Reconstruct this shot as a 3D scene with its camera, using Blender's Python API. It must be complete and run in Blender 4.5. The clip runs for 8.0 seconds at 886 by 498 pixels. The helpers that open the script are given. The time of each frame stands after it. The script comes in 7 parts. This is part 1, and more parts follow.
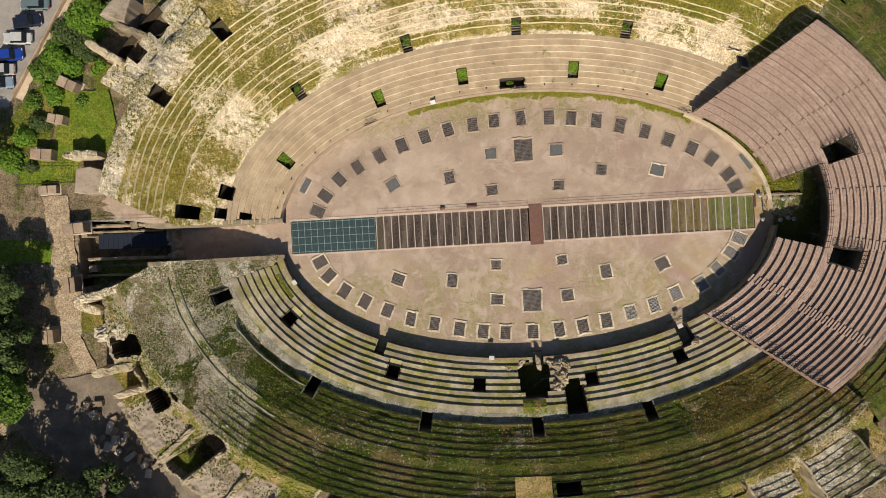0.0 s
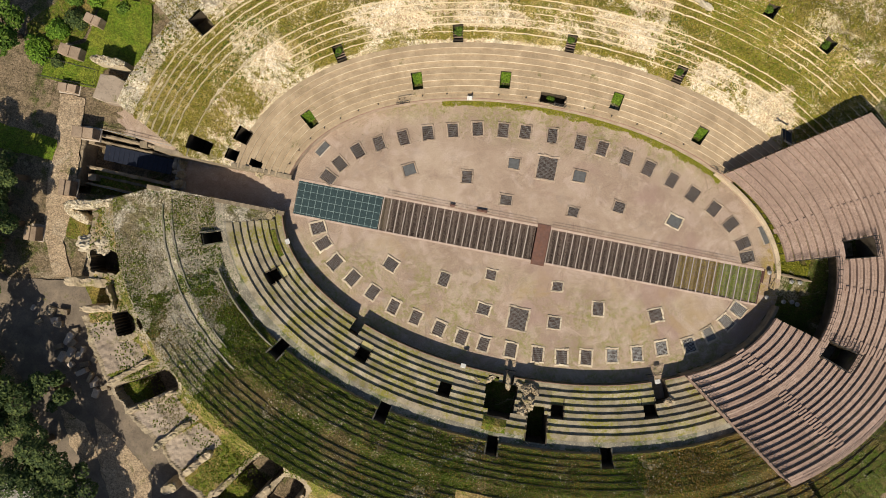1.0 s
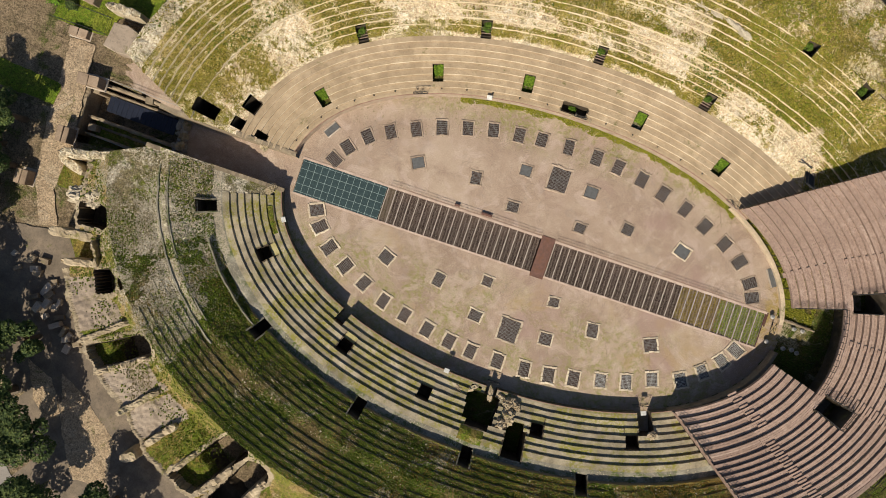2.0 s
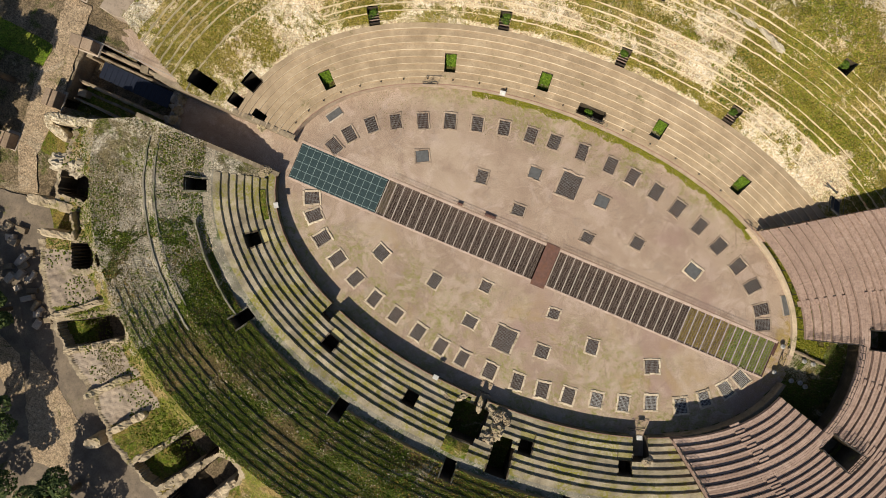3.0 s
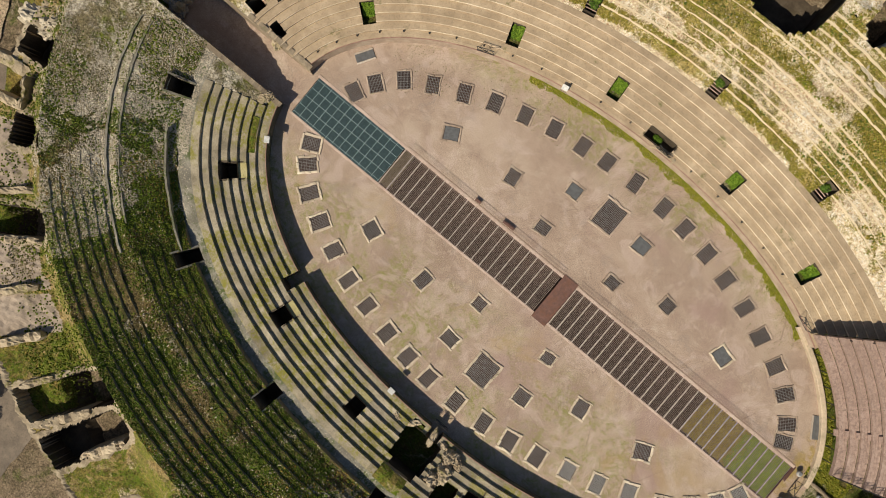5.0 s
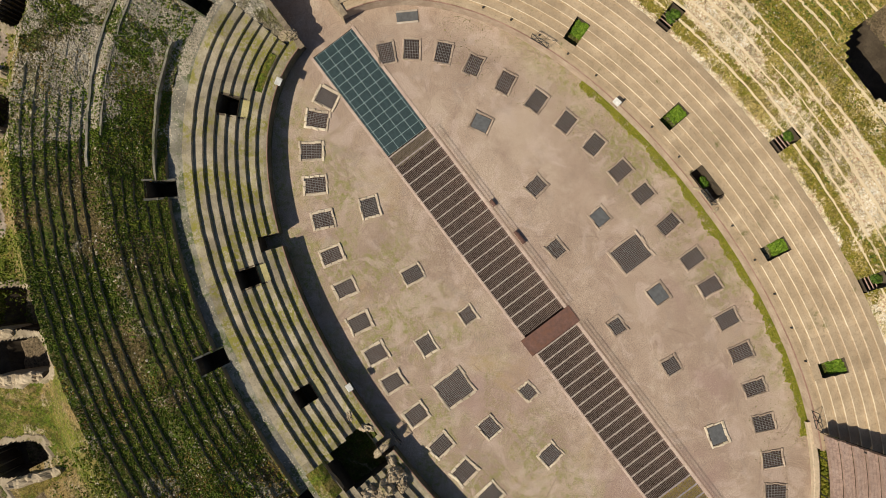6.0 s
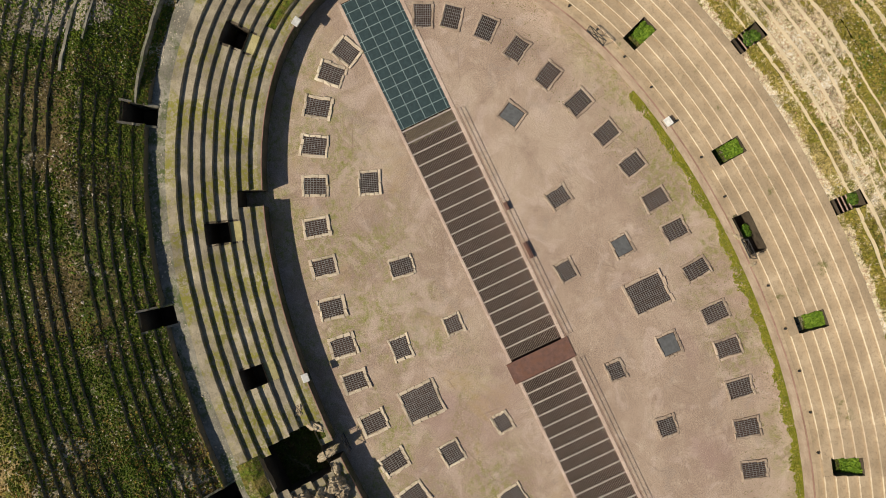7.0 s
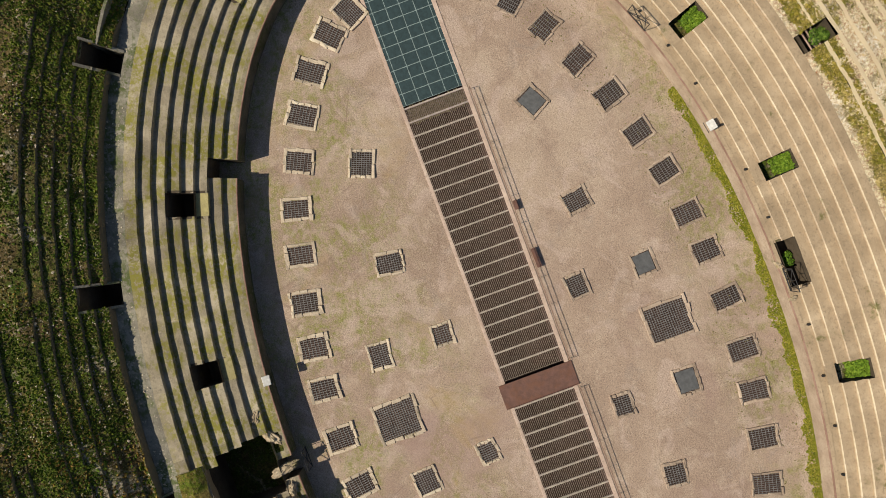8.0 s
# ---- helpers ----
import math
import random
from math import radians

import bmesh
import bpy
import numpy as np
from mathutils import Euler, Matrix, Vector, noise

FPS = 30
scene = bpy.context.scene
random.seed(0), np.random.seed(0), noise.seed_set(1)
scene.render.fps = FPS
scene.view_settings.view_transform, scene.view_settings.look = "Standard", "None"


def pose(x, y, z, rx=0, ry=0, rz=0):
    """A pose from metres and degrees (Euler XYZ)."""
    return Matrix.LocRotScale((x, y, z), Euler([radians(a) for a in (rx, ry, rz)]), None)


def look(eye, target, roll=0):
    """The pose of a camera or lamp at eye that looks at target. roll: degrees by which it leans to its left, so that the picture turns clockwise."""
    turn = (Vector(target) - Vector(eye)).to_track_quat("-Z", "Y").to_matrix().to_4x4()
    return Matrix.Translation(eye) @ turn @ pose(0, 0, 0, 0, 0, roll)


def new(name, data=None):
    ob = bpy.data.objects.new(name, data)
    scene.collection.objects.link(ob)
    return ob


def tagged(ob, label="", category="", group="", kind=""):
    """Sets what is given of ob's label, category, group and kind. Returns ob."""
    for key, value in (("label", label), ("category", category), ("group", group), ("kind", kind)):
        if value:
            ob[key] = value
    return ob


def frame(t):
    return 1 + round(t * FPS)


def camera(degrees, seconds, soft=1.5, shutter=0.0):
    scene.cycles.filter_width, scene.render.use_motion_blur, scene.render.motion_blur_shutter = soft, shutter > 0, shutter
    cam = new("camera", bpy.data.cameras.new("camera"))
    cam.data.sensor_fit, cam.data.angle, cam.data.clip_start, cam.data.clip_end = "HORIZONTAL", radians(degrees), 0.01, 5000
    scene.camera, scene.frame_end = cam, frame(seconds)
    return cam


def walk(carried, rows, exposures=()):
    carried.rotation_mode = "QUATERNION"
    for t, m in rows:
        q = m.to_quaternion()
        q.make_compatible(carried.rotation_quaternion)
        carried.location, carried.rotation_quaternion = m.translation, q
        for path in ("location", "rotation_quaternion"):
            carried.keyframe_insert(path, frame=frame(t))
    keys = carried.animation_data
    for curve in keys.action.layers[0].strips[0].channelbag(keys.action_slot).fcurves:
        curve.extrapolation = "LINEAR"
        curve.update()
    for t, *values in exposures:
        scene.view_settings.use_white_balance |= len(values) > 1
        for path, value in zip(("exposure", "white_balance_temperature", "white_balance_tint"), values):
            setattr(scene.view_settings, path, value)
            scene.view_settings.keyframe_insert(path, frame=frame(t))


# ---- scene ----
# The camera hangs over the arena, looks straight down, turns and sinks.
cam = camera(66.8, 8.0, soft=0.95)
PATH = [
    (0.0, -11.618, -3.007, 100.723, -0.051, 0.710, -3.242),
    (0.5, -11.450, -3.116, 99.837, -0.051, 0.786, 4.218),
    (1.0, -11.398, -3.170, 98.821, -0.025, 0.793, 11.069),
    (1.5, -11.416, -3.176, 97.469, 0.005, 0.735, 15.583),
    (3.0, -11.227, -2.934, 90.806, -0.011, 0.776, 22.955),
    (3.5, -11.269, -2.916, 87.468, -0.003, 0.855, 25.438),
    (4.0, -11.314, -2.874, 83.876, -0.019, 0.902, 29.231),
    (4.5, -11.303, -2.838, 80.118, -0.055, 0.932, 33.605),
    (6.0, -11.265, -2.999, 68.343, 0.057, 0.866, 52.840),
    (6.5, -11.172, -2.866, 64.465, 0.050, 0.946, 58.529),
    (7.0, -11.223, -2.883, 60.516, -0.048, 0.898, 64.431),
    (7.5, -11.185, -2.857, 56.625, -0.079, 0.819, 67.881),
    (8.0, -11.216, -2.682, 52.684, -0.173, 0.861, 69.766),
]
walk(cam, [(t, pose(x, y, z, rx, ry, rz)) for t, x, y, z, rx, ry, rz in PATH], exposures=((0.0, 0.12), (8.0, -0.04)))

# ---- world, sun ----
world = bpy.data.worlds.new("sky")
scene.world = world
world.use_nodes = True
wn = world.node_tree.nodes
sky = wn.new("ShaderNodeTexSky")
sky.sky_type = "NISHITA"
sky.sun_disc = False
SUN_EL, SUN_AZ = 46.0, -93.0      # height of the sun and the side it stands on, counted from +x
sky.sun_elevation = radians(SUN_EL)
sky.sun_rotation = radians(90.0 - SUN_AZ)
world.node_tree.links.new(sky.outputs[0], wn["Background"].inputs[0])
wn["Background"].inputs[1].default_value = 0.064
sun_data = bpy.data.lights.new("sun", "SUN")
sun_data.energy, sun_data.angle, sun_data.color = 5.0, radians(0.5), (1.0, 0.885, 0.70)
sun = new("sun", sun_data)
se, sa = radians(SUN_EL), radians(SUN_AZ)
sun.matrix_world = look((200 * math.cos(se) * math.cos(sa), 200 * math.cos(se) * math.sin(sa), 200 * math.sin(se)), (0, 0, 0))

# ---- materials ----


def ramp_of(nt, stops):
    r = nt.nodes.new("ShaderNodeValToRGB")
    e = r.color_ramp.elements
    while len(e) < len(stops):
        e.new(0.5)
    for k, (p, c) in enumerate(stops):
        e[k].position = p
        e[k].color = (*c, 1) if len(c) == 3 else c
    return r


class Mat:
    """A node material with world-sized procedural layers."""

    def __init__(self, name, rough=0.9, metal=0.0):
        self.m = bpy.data.materials.new(name)
        self.m.use_nodes = True
        self.nt = self.m.node_tree
        self.n, self.l = self.nt.nodes, self.nt.links.new
        self.bsdf = self.n["Principled BSDF"]
        self.bsdf.inputs["Roughness"].default_value = rough
        self.bsdf.inputs["Metallic"].default_value = metal
        self.bsdf.inputs["Specular IOR Level"].default_value = 0.25
        self.geo = self.n.new("ShaderNodeNewGeometry")
        self.pos = self.geo.outputs["Position"]
        self.col = None

    def noise(self, scale, detail=4, rough=0.6, stretch=None, distort=0.0):
        t = self.n.new("ShaderNodeTexNoise")
        t.inputs["Scale"].default_value = scale
        t.inputs["Detail"].default_value = detail
        t.inputs["Roughness"].default_value = rough
        t.inputs["Distortion"].default_value = distort
        v = self.pos
        if stretch:
            mp = self.n.new("ShaderNodeVectorMath")
            mp.operation = "MULTIPLY"
            mp.inputs[1].default_value = stretch
            self.l(v, mp.inputs[0])
            v = mp.outputs[0]
        self.l(v, t.inputs["Vector"])
        return t.outputs["Fac"]

    def cells(self, scale, feature="F1"):
        t = self.n.new("ShaderNodeTexVoronoi")
        t.feature = feature
        t.inputs["Scale"].default_value = scale
        self.l(self.pos, t.inputs["Vector"])
        return t.outputs["Distance"]

    def ramp(self, fac, *stops):
        r = ramp_of(self.nt, stops)
        self.l(fac, r.inputs[0])
        return r.outputs[0]

    def step(self, fac, a, b):
        r = self.n.new("ShaderNodeMapRange")
        r.interpolation_type = "SMOOTHSTEP"
        r.inputs[1].default_value, r.inputs[2].default_value = a, b
        self.l(fac, r.inputs[0])
        return r.outputs[0]

    def math(self, op, a, b):
        t = self.n.new("ShaderNodeMath")
        t.operation = op
        for k, v in enumerate((a, b)):
            if isinstance(v, (int, float)):
                t.inputs[k].default_value = v
            else:
                self.l(v, t.inputs[k])
        return t.outputs[0]

    def mix(self, fac, a, b, blend="MIX"):
        t = self.n.new("ShaderNodeMix")
        t.data_type, t.blend_type = "RGBA", blend
        for k, v in ((0, fac), (6, a), (7, b)):
            if isinstance(v, (int, float)):
                t.inputs[k].default_value = v
            elif isinstance(v, tuple):
                t.inputs[k].default_value = (*v, 1)
            else:
                self.l(v, t.inputs[k])
        return t.outputs[2]

    def steep(self, a=0.55, b=0.8):
        """1 on level faces, 0 on steep ones."""
        s = self.n.new("ShaderNodeSeparateXYZ")
        self.l(self.geo.outputs["True Normal"], s.inputs[0])
        return self.step(s.outputs[2], a, b)

    def random(self):
        t = self.n.new("ShaderNodeObjectInfo")
        return t.outputs["Random"]

    def island(self):
        return self.geo.outputs["Random Per Island"]

    def axis(self, k):
        s = self.n.new("ShaderNodeSeparateXYZ")
        self.l(self.pos, s.inputs[0])
        return s.outputs[k]

    def done(self, col, bump=None, strength=0.5, dist=0.05):
        if isinstance(col, tuple):
            self.bsdf.inputs["Base Color"].default_value = (*col, 1)
        else:
            self.l(col, self.bsdf.inputs["Base Color"])
        if bump is not None:
            b = self.n.new("ShaderNodeBump")
            b.inputs["Strength"].default_value = strength
            b.inputs["Distance"].default_value = dist
            self.l(bump, b.inputs["Height"])
            self.l(b.outputs[0], self.bsdf.inputs["Normal"])
        return self.m


def sand_floor(name="arena_earth", moss=True):
    m = Mat(name, 0.95)
    big = m.noise(0.11, 6, 0.65, distort=0.7)
    c = m.ramp(big, (0.30, (0.27, 0.20, 0.155)), (0.48, (0.345, 0.262, 0.205)), (0.66, (0.43, 0.345, 0.272)))
    c = m.mix(m.math("MULTIPLY", m.step(m.noise(0.2, 5, 0.7, distort=0.5), 0.5, 0.66), 0.6), c, (0.26, 0.187, 0.15))
    c = m.mix(m.math("MULTIPLY", m.step(m.noise(0.7, 7, 0.8), 0.5, 0.68), 0.6), c, (0.475, 0.395, 0.315))
    c = m.mix(m.math("MULTIPLY", m.step(m.noise(1.7, 6, 0.8), 0.54, 0.7), 0.45), c, (0.25, 0.185, 0.14))
    y = m.axis(1)
    if moss:
        south = m.math("MULTIPLY", m.step(y, -3.0, -9.0), m.step(m.noise(0.14, 5, 0.7), 0.40, 0.54))
        north = m.math("MULTIPLY", m.step(y, 12.0, 17.0), m.step(m.noise(0.2, 4), 0.4, 0.55))
        mo = m.math("MULTIPLY", m.math("MAXIMUM", south, north), m.step(m.noise(1.5, 8, 0.8), 0.40, 0.62))
        c = m.mix(m.math("MULTIPLY", mo, 0.85), c, (0.195, 0.205, 0.045))
    x = m.axis(0)
    east = m.math("MULTIPLY", m.step(x, 32.0, 34.2), m.step(m.noise(0.9, 6, 0.75), 0.38, 0.56))
    c = m.mix(m.math("MULTIPLY", east, 0.85), c, (0.27, 0.20, 0.05))
    c = m.mix(m.math("MULTIPLY", m.step(m.noise(0.33, 4, 0.6, distort=1.2), 0.52, 0.62), 0.45), c, (0.47, 0.375, 0.325))
    c = m.mix(m.math("MULTIPLY", m.step(m.noise(0.45, 5, 0.7, distort=0.9), 0.56, 0.64), 0.35), c, (0.30, 0.25, 0.215))
    fine = m.noise(9, 8, 0.85)
    c = m.mix(0.75, c, m.ramp(fine, (0.34, (0.12, 0.11, 0.10)), (0.5, (0.5, 0.5, 0.5)), (0.7, (0.85, 0.85, 0.85))), "OVERLAY")
    pits = m.step(m.noise(5.5, 3, 0.6), 0.68, 0.73)
    c = m.mix(m.math("MULTIPLY", pits, 0.6), c, (0.19, 0.135, 0.095))
    # purple-brown and ochre tints in broad patches
    rosy = m.math("MULTIPLY", m.step(m.noise(0.075, 4, 0.6, distort=0.6), 0.50, 0.62), m.step(x, -12.0, 4.0))
    c = m.mix(m.math("MULTIPLY", rosy, 0.55), c, (0.285, 0.19, 0.17))
    ochre = m.math("MULTIPLY", m.step(m.noise(0.12, 5, 0.7, distort=0.9), 0.54, 0.66), m.step(y, 1.0, -8.0))
    c = m.mix(m.math("MULTIPLY", ochre, 0.5), c, (0.33, 0.235, 0.115))
    # loose gravel: pale and dark crumbs that thin out towards the middle
    rough_area = m.step(m.noise(0.3, 5, 0.75), 0.36, 0.62)
    for scale, lo, hi, amount, tint in ((13.0, 0.60, 0.66, 0.75, (0.17, 0.125, 0.095)), (17.0, 0.62, 0.67, 0.7, (0.60, 0.51, 0.42)), (8.0, 0.66, 0.70, 0.6, (0.52, 0.43, 0.34))):
        c = m.mix(m.math("MULTIPLY", m.math("MULTIPLY", m.step(m.noise(scale, 2, 0.5), lo, hi), amount), rough_area), c, tint)
    crack = m.step(m.cells(0.16, "DISTANCE_TO_EDGE"), 0.012, 0.004)
    c = m.mix(m.math("MULTIPLY", m.math("MULTIPLY", crack, m.step(m.noise(0.4, 4, 0.7), 0.5, 0.6)), 0.5), c, (0.21, 0.15, 0.115))
    return m.done(c, m.math("ADD", fine, m.noise(1.5, 6, 0.7)), 0.35, 0.04)


def stone_mat(name, dark, mid, light, moss=0.0, moss_col=(0.13, 0.13, 0.04), bump=0.5, scale=1.0, rnd=0.25):
    m = Mat(name, 0.9)
    a = m.noise(0.5 * scale, 5, 0.65)
    c = m.ramp(a, (0.3, dark), (0.5, mid), (0.72, light))
    fine = m.noise(5 * scale, 6, 0.75)
    c = m.mix(m.math("MULTIPLY", m.step(fine, 0.50, 0.66), 0.65), c, tuple(v * 0.55 for v in mid))
    c = m.mix(m.math("MULTIPLY", m.step(m.noise(1.4 * scale, 6, 0.8), 0.52, 0.68), 0.4), c, tuple(v * 0.7 for v in mid))
    c = m.mix(m.math("MULTIPLY", m.step(m.noise(11 * scale, 3, 0.6), 0.58, 0.68), 0.5), c, light)
    if moss:
        mo = m.math("MULTIPLY", m.step(m.noise(0.35, 5, 0.7), 0.62 - 0.25 * moss, 0.75 - 0.2 * moss), m.step(m.noise(3, 5, 0.7), 0.4, 0.55))
        c = m.mix(m.math("MULTIPLY", mo, 0.9), c, moss_col)
    tone = m.ramp(m.random(), (0.0, (0.5 - rnd / 2,) * 3), (1.0, (0.5 + rnd / 2,) * 3))
    c = m.mix(0.8, c, tone, "OVERLAY")
    return m.done(c, fine, bump, 0.05)


def slope_colour(m, soil, dry, green, stone, amount_green=0.5, amount_stone=0.4, riser=(0.42, 0.36, 0.26)):
    """Ruined seating: grass, soil and rubble, with bare stone on the risers."""
    c = m.ramp(m.noise(0.4, 7, 0.75), (0.38, soil), (0.6, dry))
    g = m.math("MULTIPLY", m.step(m.noise(0.17, 6, 0.7, distort=0.8), 0.64 - 0.3 * amount_green, 0.70 - 0.25 * amount_green), m.step(m.noise(1.6, 8, 0.85), 0.38, 0.54))
    c = m.mix(g, c, green)
    g2 = m.math("MULTIPLY", m.step(m.noise(0.31, 5, 0.7, distort=0.5), 0.52, 0.62), m.step(m.noise(2.6, 6, 0.8), 0.44, 0.58))
    c = m.mix(m.math("MULTIPLY", g2, amount_green), c, tuple(v * 0.55 for v in green))
    st = m.math("MULTIPLY", m.step(m.noise(0.14, 6, 0.75, distort=1.0), 0.66 - 0.32 * amount_stone, 0.71 - 0.27 * amount_stone), m.step(m.noise(1.9, 8, 0.85), 0.40, 0.54))
    c = m.mix(m.math("MULTIPLY", st, 0.95), c, stone)
    fine = m.noise(4.5, 8, 0.85)
    c = m.mix(1.0, c, m.ramp(fine, (0.36, (0.05, 0.05, 0.05)), (0.5, (0.5, 0.5, 0.5)), (0.64, (0.95, 0.95, 0.95))), "OVERLAY")
    clump = m.math("MULTIPLY", m.step(m.noise(1.1, 7, 0.8, distort=0.6), 0.52, 0.60), 0.55)
    c = m.mix(clump, c, tuple(v * 0.45 for v in soil))
    speck = m.math("MULTIPLY", m.step(m.noise(6.5, 4, 0.7), 0.60, 0.65), 0.5 + 0.45 * amount_stone)
    c = m.mix(speck, c, stone)
    # Bare stone on steep faces; the northern tone also holds the sun on them.
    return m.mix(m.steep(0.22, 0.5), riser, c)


def slope_mat(name, *cols):
    m = Mat(name, 0.95)
    c = slope_colour(m, *cols)
    return m.done(c, m.math("ADD", m.noise(4.5, 8, 0.85), m.noise(1.2, 6, 0.7)), 1.0, 0.18)


def slope_pair(name, grown, stony_cols):
    """Two kinds of slope that run into each other where the mesh's attribute "bare" rises above nought."""
    m = Mat(name, 0.95)
    a = m.n.new("ShaderNodeAttribute")
    a.attribute_name = "bare"
    ragged = m.math("MULTIPLY", m.math("ADD", m.noise(1.5, 9, 0.85), -0.5), 4.5)
    f = m.step(m.math("ADD", a.outputs["Fac"], ragged), -0.10, 0.10)
    c = m.mix(f, slope_colour(m, *grown), slope_colour(m, *stony_cols))
    return m.done(c, m.math("ADD", m.noise(4.5, 8, 0.85), m.noise(1.2, 6, 0.7)), 1.0, 0.18)


def metal_mat(name, col, rough=0.5, metal=0.6, rust=0.0):
    m = Mat(name, rough, metal)
    c = m.ramp(m.noise(2.5, 5, 0.7), (0.3, tuple(v * 0.6 for v in col)), (0.7, col))
    if rust:
        c = m.mix(m.math("MULTIPLY", m.step(m.noise(1.3, 5, 0.7), 0.45, 0.65), rust), c, (0.16, 0.07, 0.035))
    return m.done(c, m.noise(20, 3), 0.15, 0.01)


def wood_mat(name, cols, rnd=0.5):
    m = Mat(name, 0.8)
    g = m.noise(3.0, 5, 0.7)
    c = m.ramp(m.island(), (0.0, cols[0]), (0.5, cols[1]), (1.0, cols[2]))
    c = m.mix(m.math("MULTIPLY", m.step(g, 0.42, 0.62), 0.6), c, cols[3])
    c = m.mix(m.math("MULTIPLY", m.step(m.noise(0.9, 6, 0.8), 0.5, 0.64), 0.5), c, cols[2])
    c = m.mix(m.math("MULTIPLY", m.step(m.noise(0.25, 4, 0.6), 0.45, 0.65), 0.5), c, tuple(v * 0.75 for v in cols[1]))
    c = m.mix(m.math("MULTIPLY", m.step(m.noise(16, 3, 0.6), 0.52, 0.66), 0.6), c, tuple(v * 0.5 for v in cols[1]))
    c = m.mix(m.math("MULTIPLY", m.step(m.noise(1.8, 8, 0.85, distort=0.8), 0.56, 0.63), 0.65), c, tuple(v * 0.38 for v in cols[1]))
    c = m.mix(m.math("MULTIPLY", m.step(m.noise(5.0, 6, 0.8), 0.58, 0.66), 0.5), c, tuple(min(0.7, v * 1.25) for v in cols[2]))
    return m.done(c, m.noise(14, 4), 0.3, 0.02)


def leaf_mat(name, a, b, c3):
    m = Mat(name, 0.75)
    c = m.ramp(m.island(), (0.0, a), (0.55, b), (1.0, c3))
    c = m.mix(m.math("MULTIPLY", m.step(m.noise(0.6, 4), 0.45, 0.65), 0.5), c, a)
    m.bsdf.inputs["Subsurface Weight"].default_value = 0.0
    return m.done(c)


EARTH = sand_floor()
SEAT_N = stone_mat("pale_tufa_seats", (0.315, 0.24, 0.158), (0.39, 0.302, 0.203), (0.49, 0.39, 0.272), 0.1, bump=0.4, rnd=0.10)
SEAT_S = stone_mat("weathered_tufa_seats", (0.165, 0.142, 0.10), (0.285, 0.247, 0.18), (0.43, 0.38, 0.285), 0.8, (0.19, 0.18, 0.025), bump=1.0, rnd=0.25)
# Sunless mossy face of the south podium, its shade put into the colour.
PODIUM_SHADE = stone_mat("damp_podium_stone", (0.06, 0.056, 0.042), (0.10, 0.094, 0.07), (0.17, 0.155, 0.11), 0.7, (0.05, 0.062, 0.015))
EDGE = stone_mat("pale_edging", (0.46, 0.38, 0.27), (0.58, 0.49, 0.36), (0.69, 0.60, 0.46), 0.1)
HATCH_N = stone_mat("earthy_frame_stone", (0.28, 0.215, 0.165), (0.37, 0.29, 0.225), (0.47, 0.39, 0.31), 0.1, scale=1.5)
HATCH_S = stone_mat("pale_frame_stone", (0.42, 0.345, 0.26), (0.53, 0.45, 0.345), (0.63, 0.55, 0.43), 0.2, scale=1.5)
WALL = stone_mat("old_masonry", (0.16, 0.125, 0.09), (0.26, 0.21, 0.15), (0.40, 0.335, 0.24), 0.3)
BRICK = stone_mat("red_brick_coping", (0.20, 0.12, 0.09), (0.29, 0.18, 0.14), (0.38, 0.27, 0.21), 0.15, scale=1.6)
PALE_ROCK = stone_mat("pale_rubble", (0.36, 0.31, 0.23), (0.50, 0.44, 0.34), (0.64, 0.58, 0.47), 0.15, bump=0.9, scale=1.4)
PLASTER = stone_mat("pale_concrete", (0.34, 0.29, 0.24), (0.44, 0.38, 0.32), (0.52, 0.46, 0.39), 0.1, rnd=0.15)
RUIN = stone_mat("warm_broken_masonry", (0.26, 0.205, 0.135), (0.38, 0.31, 0.215), (0.52, 0.44, 0.32), 0.4, (0.16, 0.15, 0.04), bump=0.9, scale=1.3)
# Masonry of shafts and vaults, darkened by shade put into its colour.
PIT_SHADE = stone_mat("dim_masonry", (0.045, 0.035, 0.024), (0.08, 0.062, 0.043), (0.13, 0.105, 0.075), 0.3)
BAND_S = stone_mat("mossy_walkway", (0.12, 0.112, 0.09), (0.205, 0.19, 0.155), (0.37, 0.35, 0.29), 0.7, (0.07, 0.095, 0.022), bump=0.8)
MOSSY = stone_mat("mossy_landing", (0.24, 0.21, 0.10), (0.34, 0.30, 0.14), (0.45, 0.40, 0.24), 0.6, (0.2, 0.19, 0.04))
SLOPE_RIM = slope_mat("pale_rubble_rim", (0.36, 0.29, 0.18), (0.48, 0.40, 0.27), (0.19, 0.17, 0.035), (0.68, 0.60, 0.46), 0.35, 0.9, (0.54, 0.46, 0.33))
# North paler, south darker: grass and moss, plus sun and shade in colour.
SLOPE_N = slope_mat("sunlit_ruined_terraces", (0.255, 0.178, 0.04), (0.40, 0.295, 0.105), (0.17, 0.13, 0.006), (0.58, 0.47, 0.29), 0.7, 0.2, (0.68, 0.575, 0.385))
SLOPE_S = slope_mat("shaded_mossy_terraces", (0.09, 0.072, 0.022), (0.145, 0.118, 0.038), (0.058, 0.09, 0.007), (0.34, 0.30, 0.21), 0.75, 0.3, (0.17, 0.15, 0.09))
SLOPE_W = slope_mat("stony_western_terraces", (0.15, 0.125, 0.07), (0.235, 0.20, 0.13), (0.105, 0.118, 0.012), (0.52, 0.47, 0.38), 0.45, 0.6, (0.30, 0.27, 0.19))
SLOPE_OUT = slope_mat("weedy_outer_ruins", (0.24, 0.17, 0.06), (0.34, 0.255, 0.12), (0.13, 0.15, 0.012), (0.50, 0.42, 0.29), 0.65, 0.3, (0.38, 0.31, 0.2))
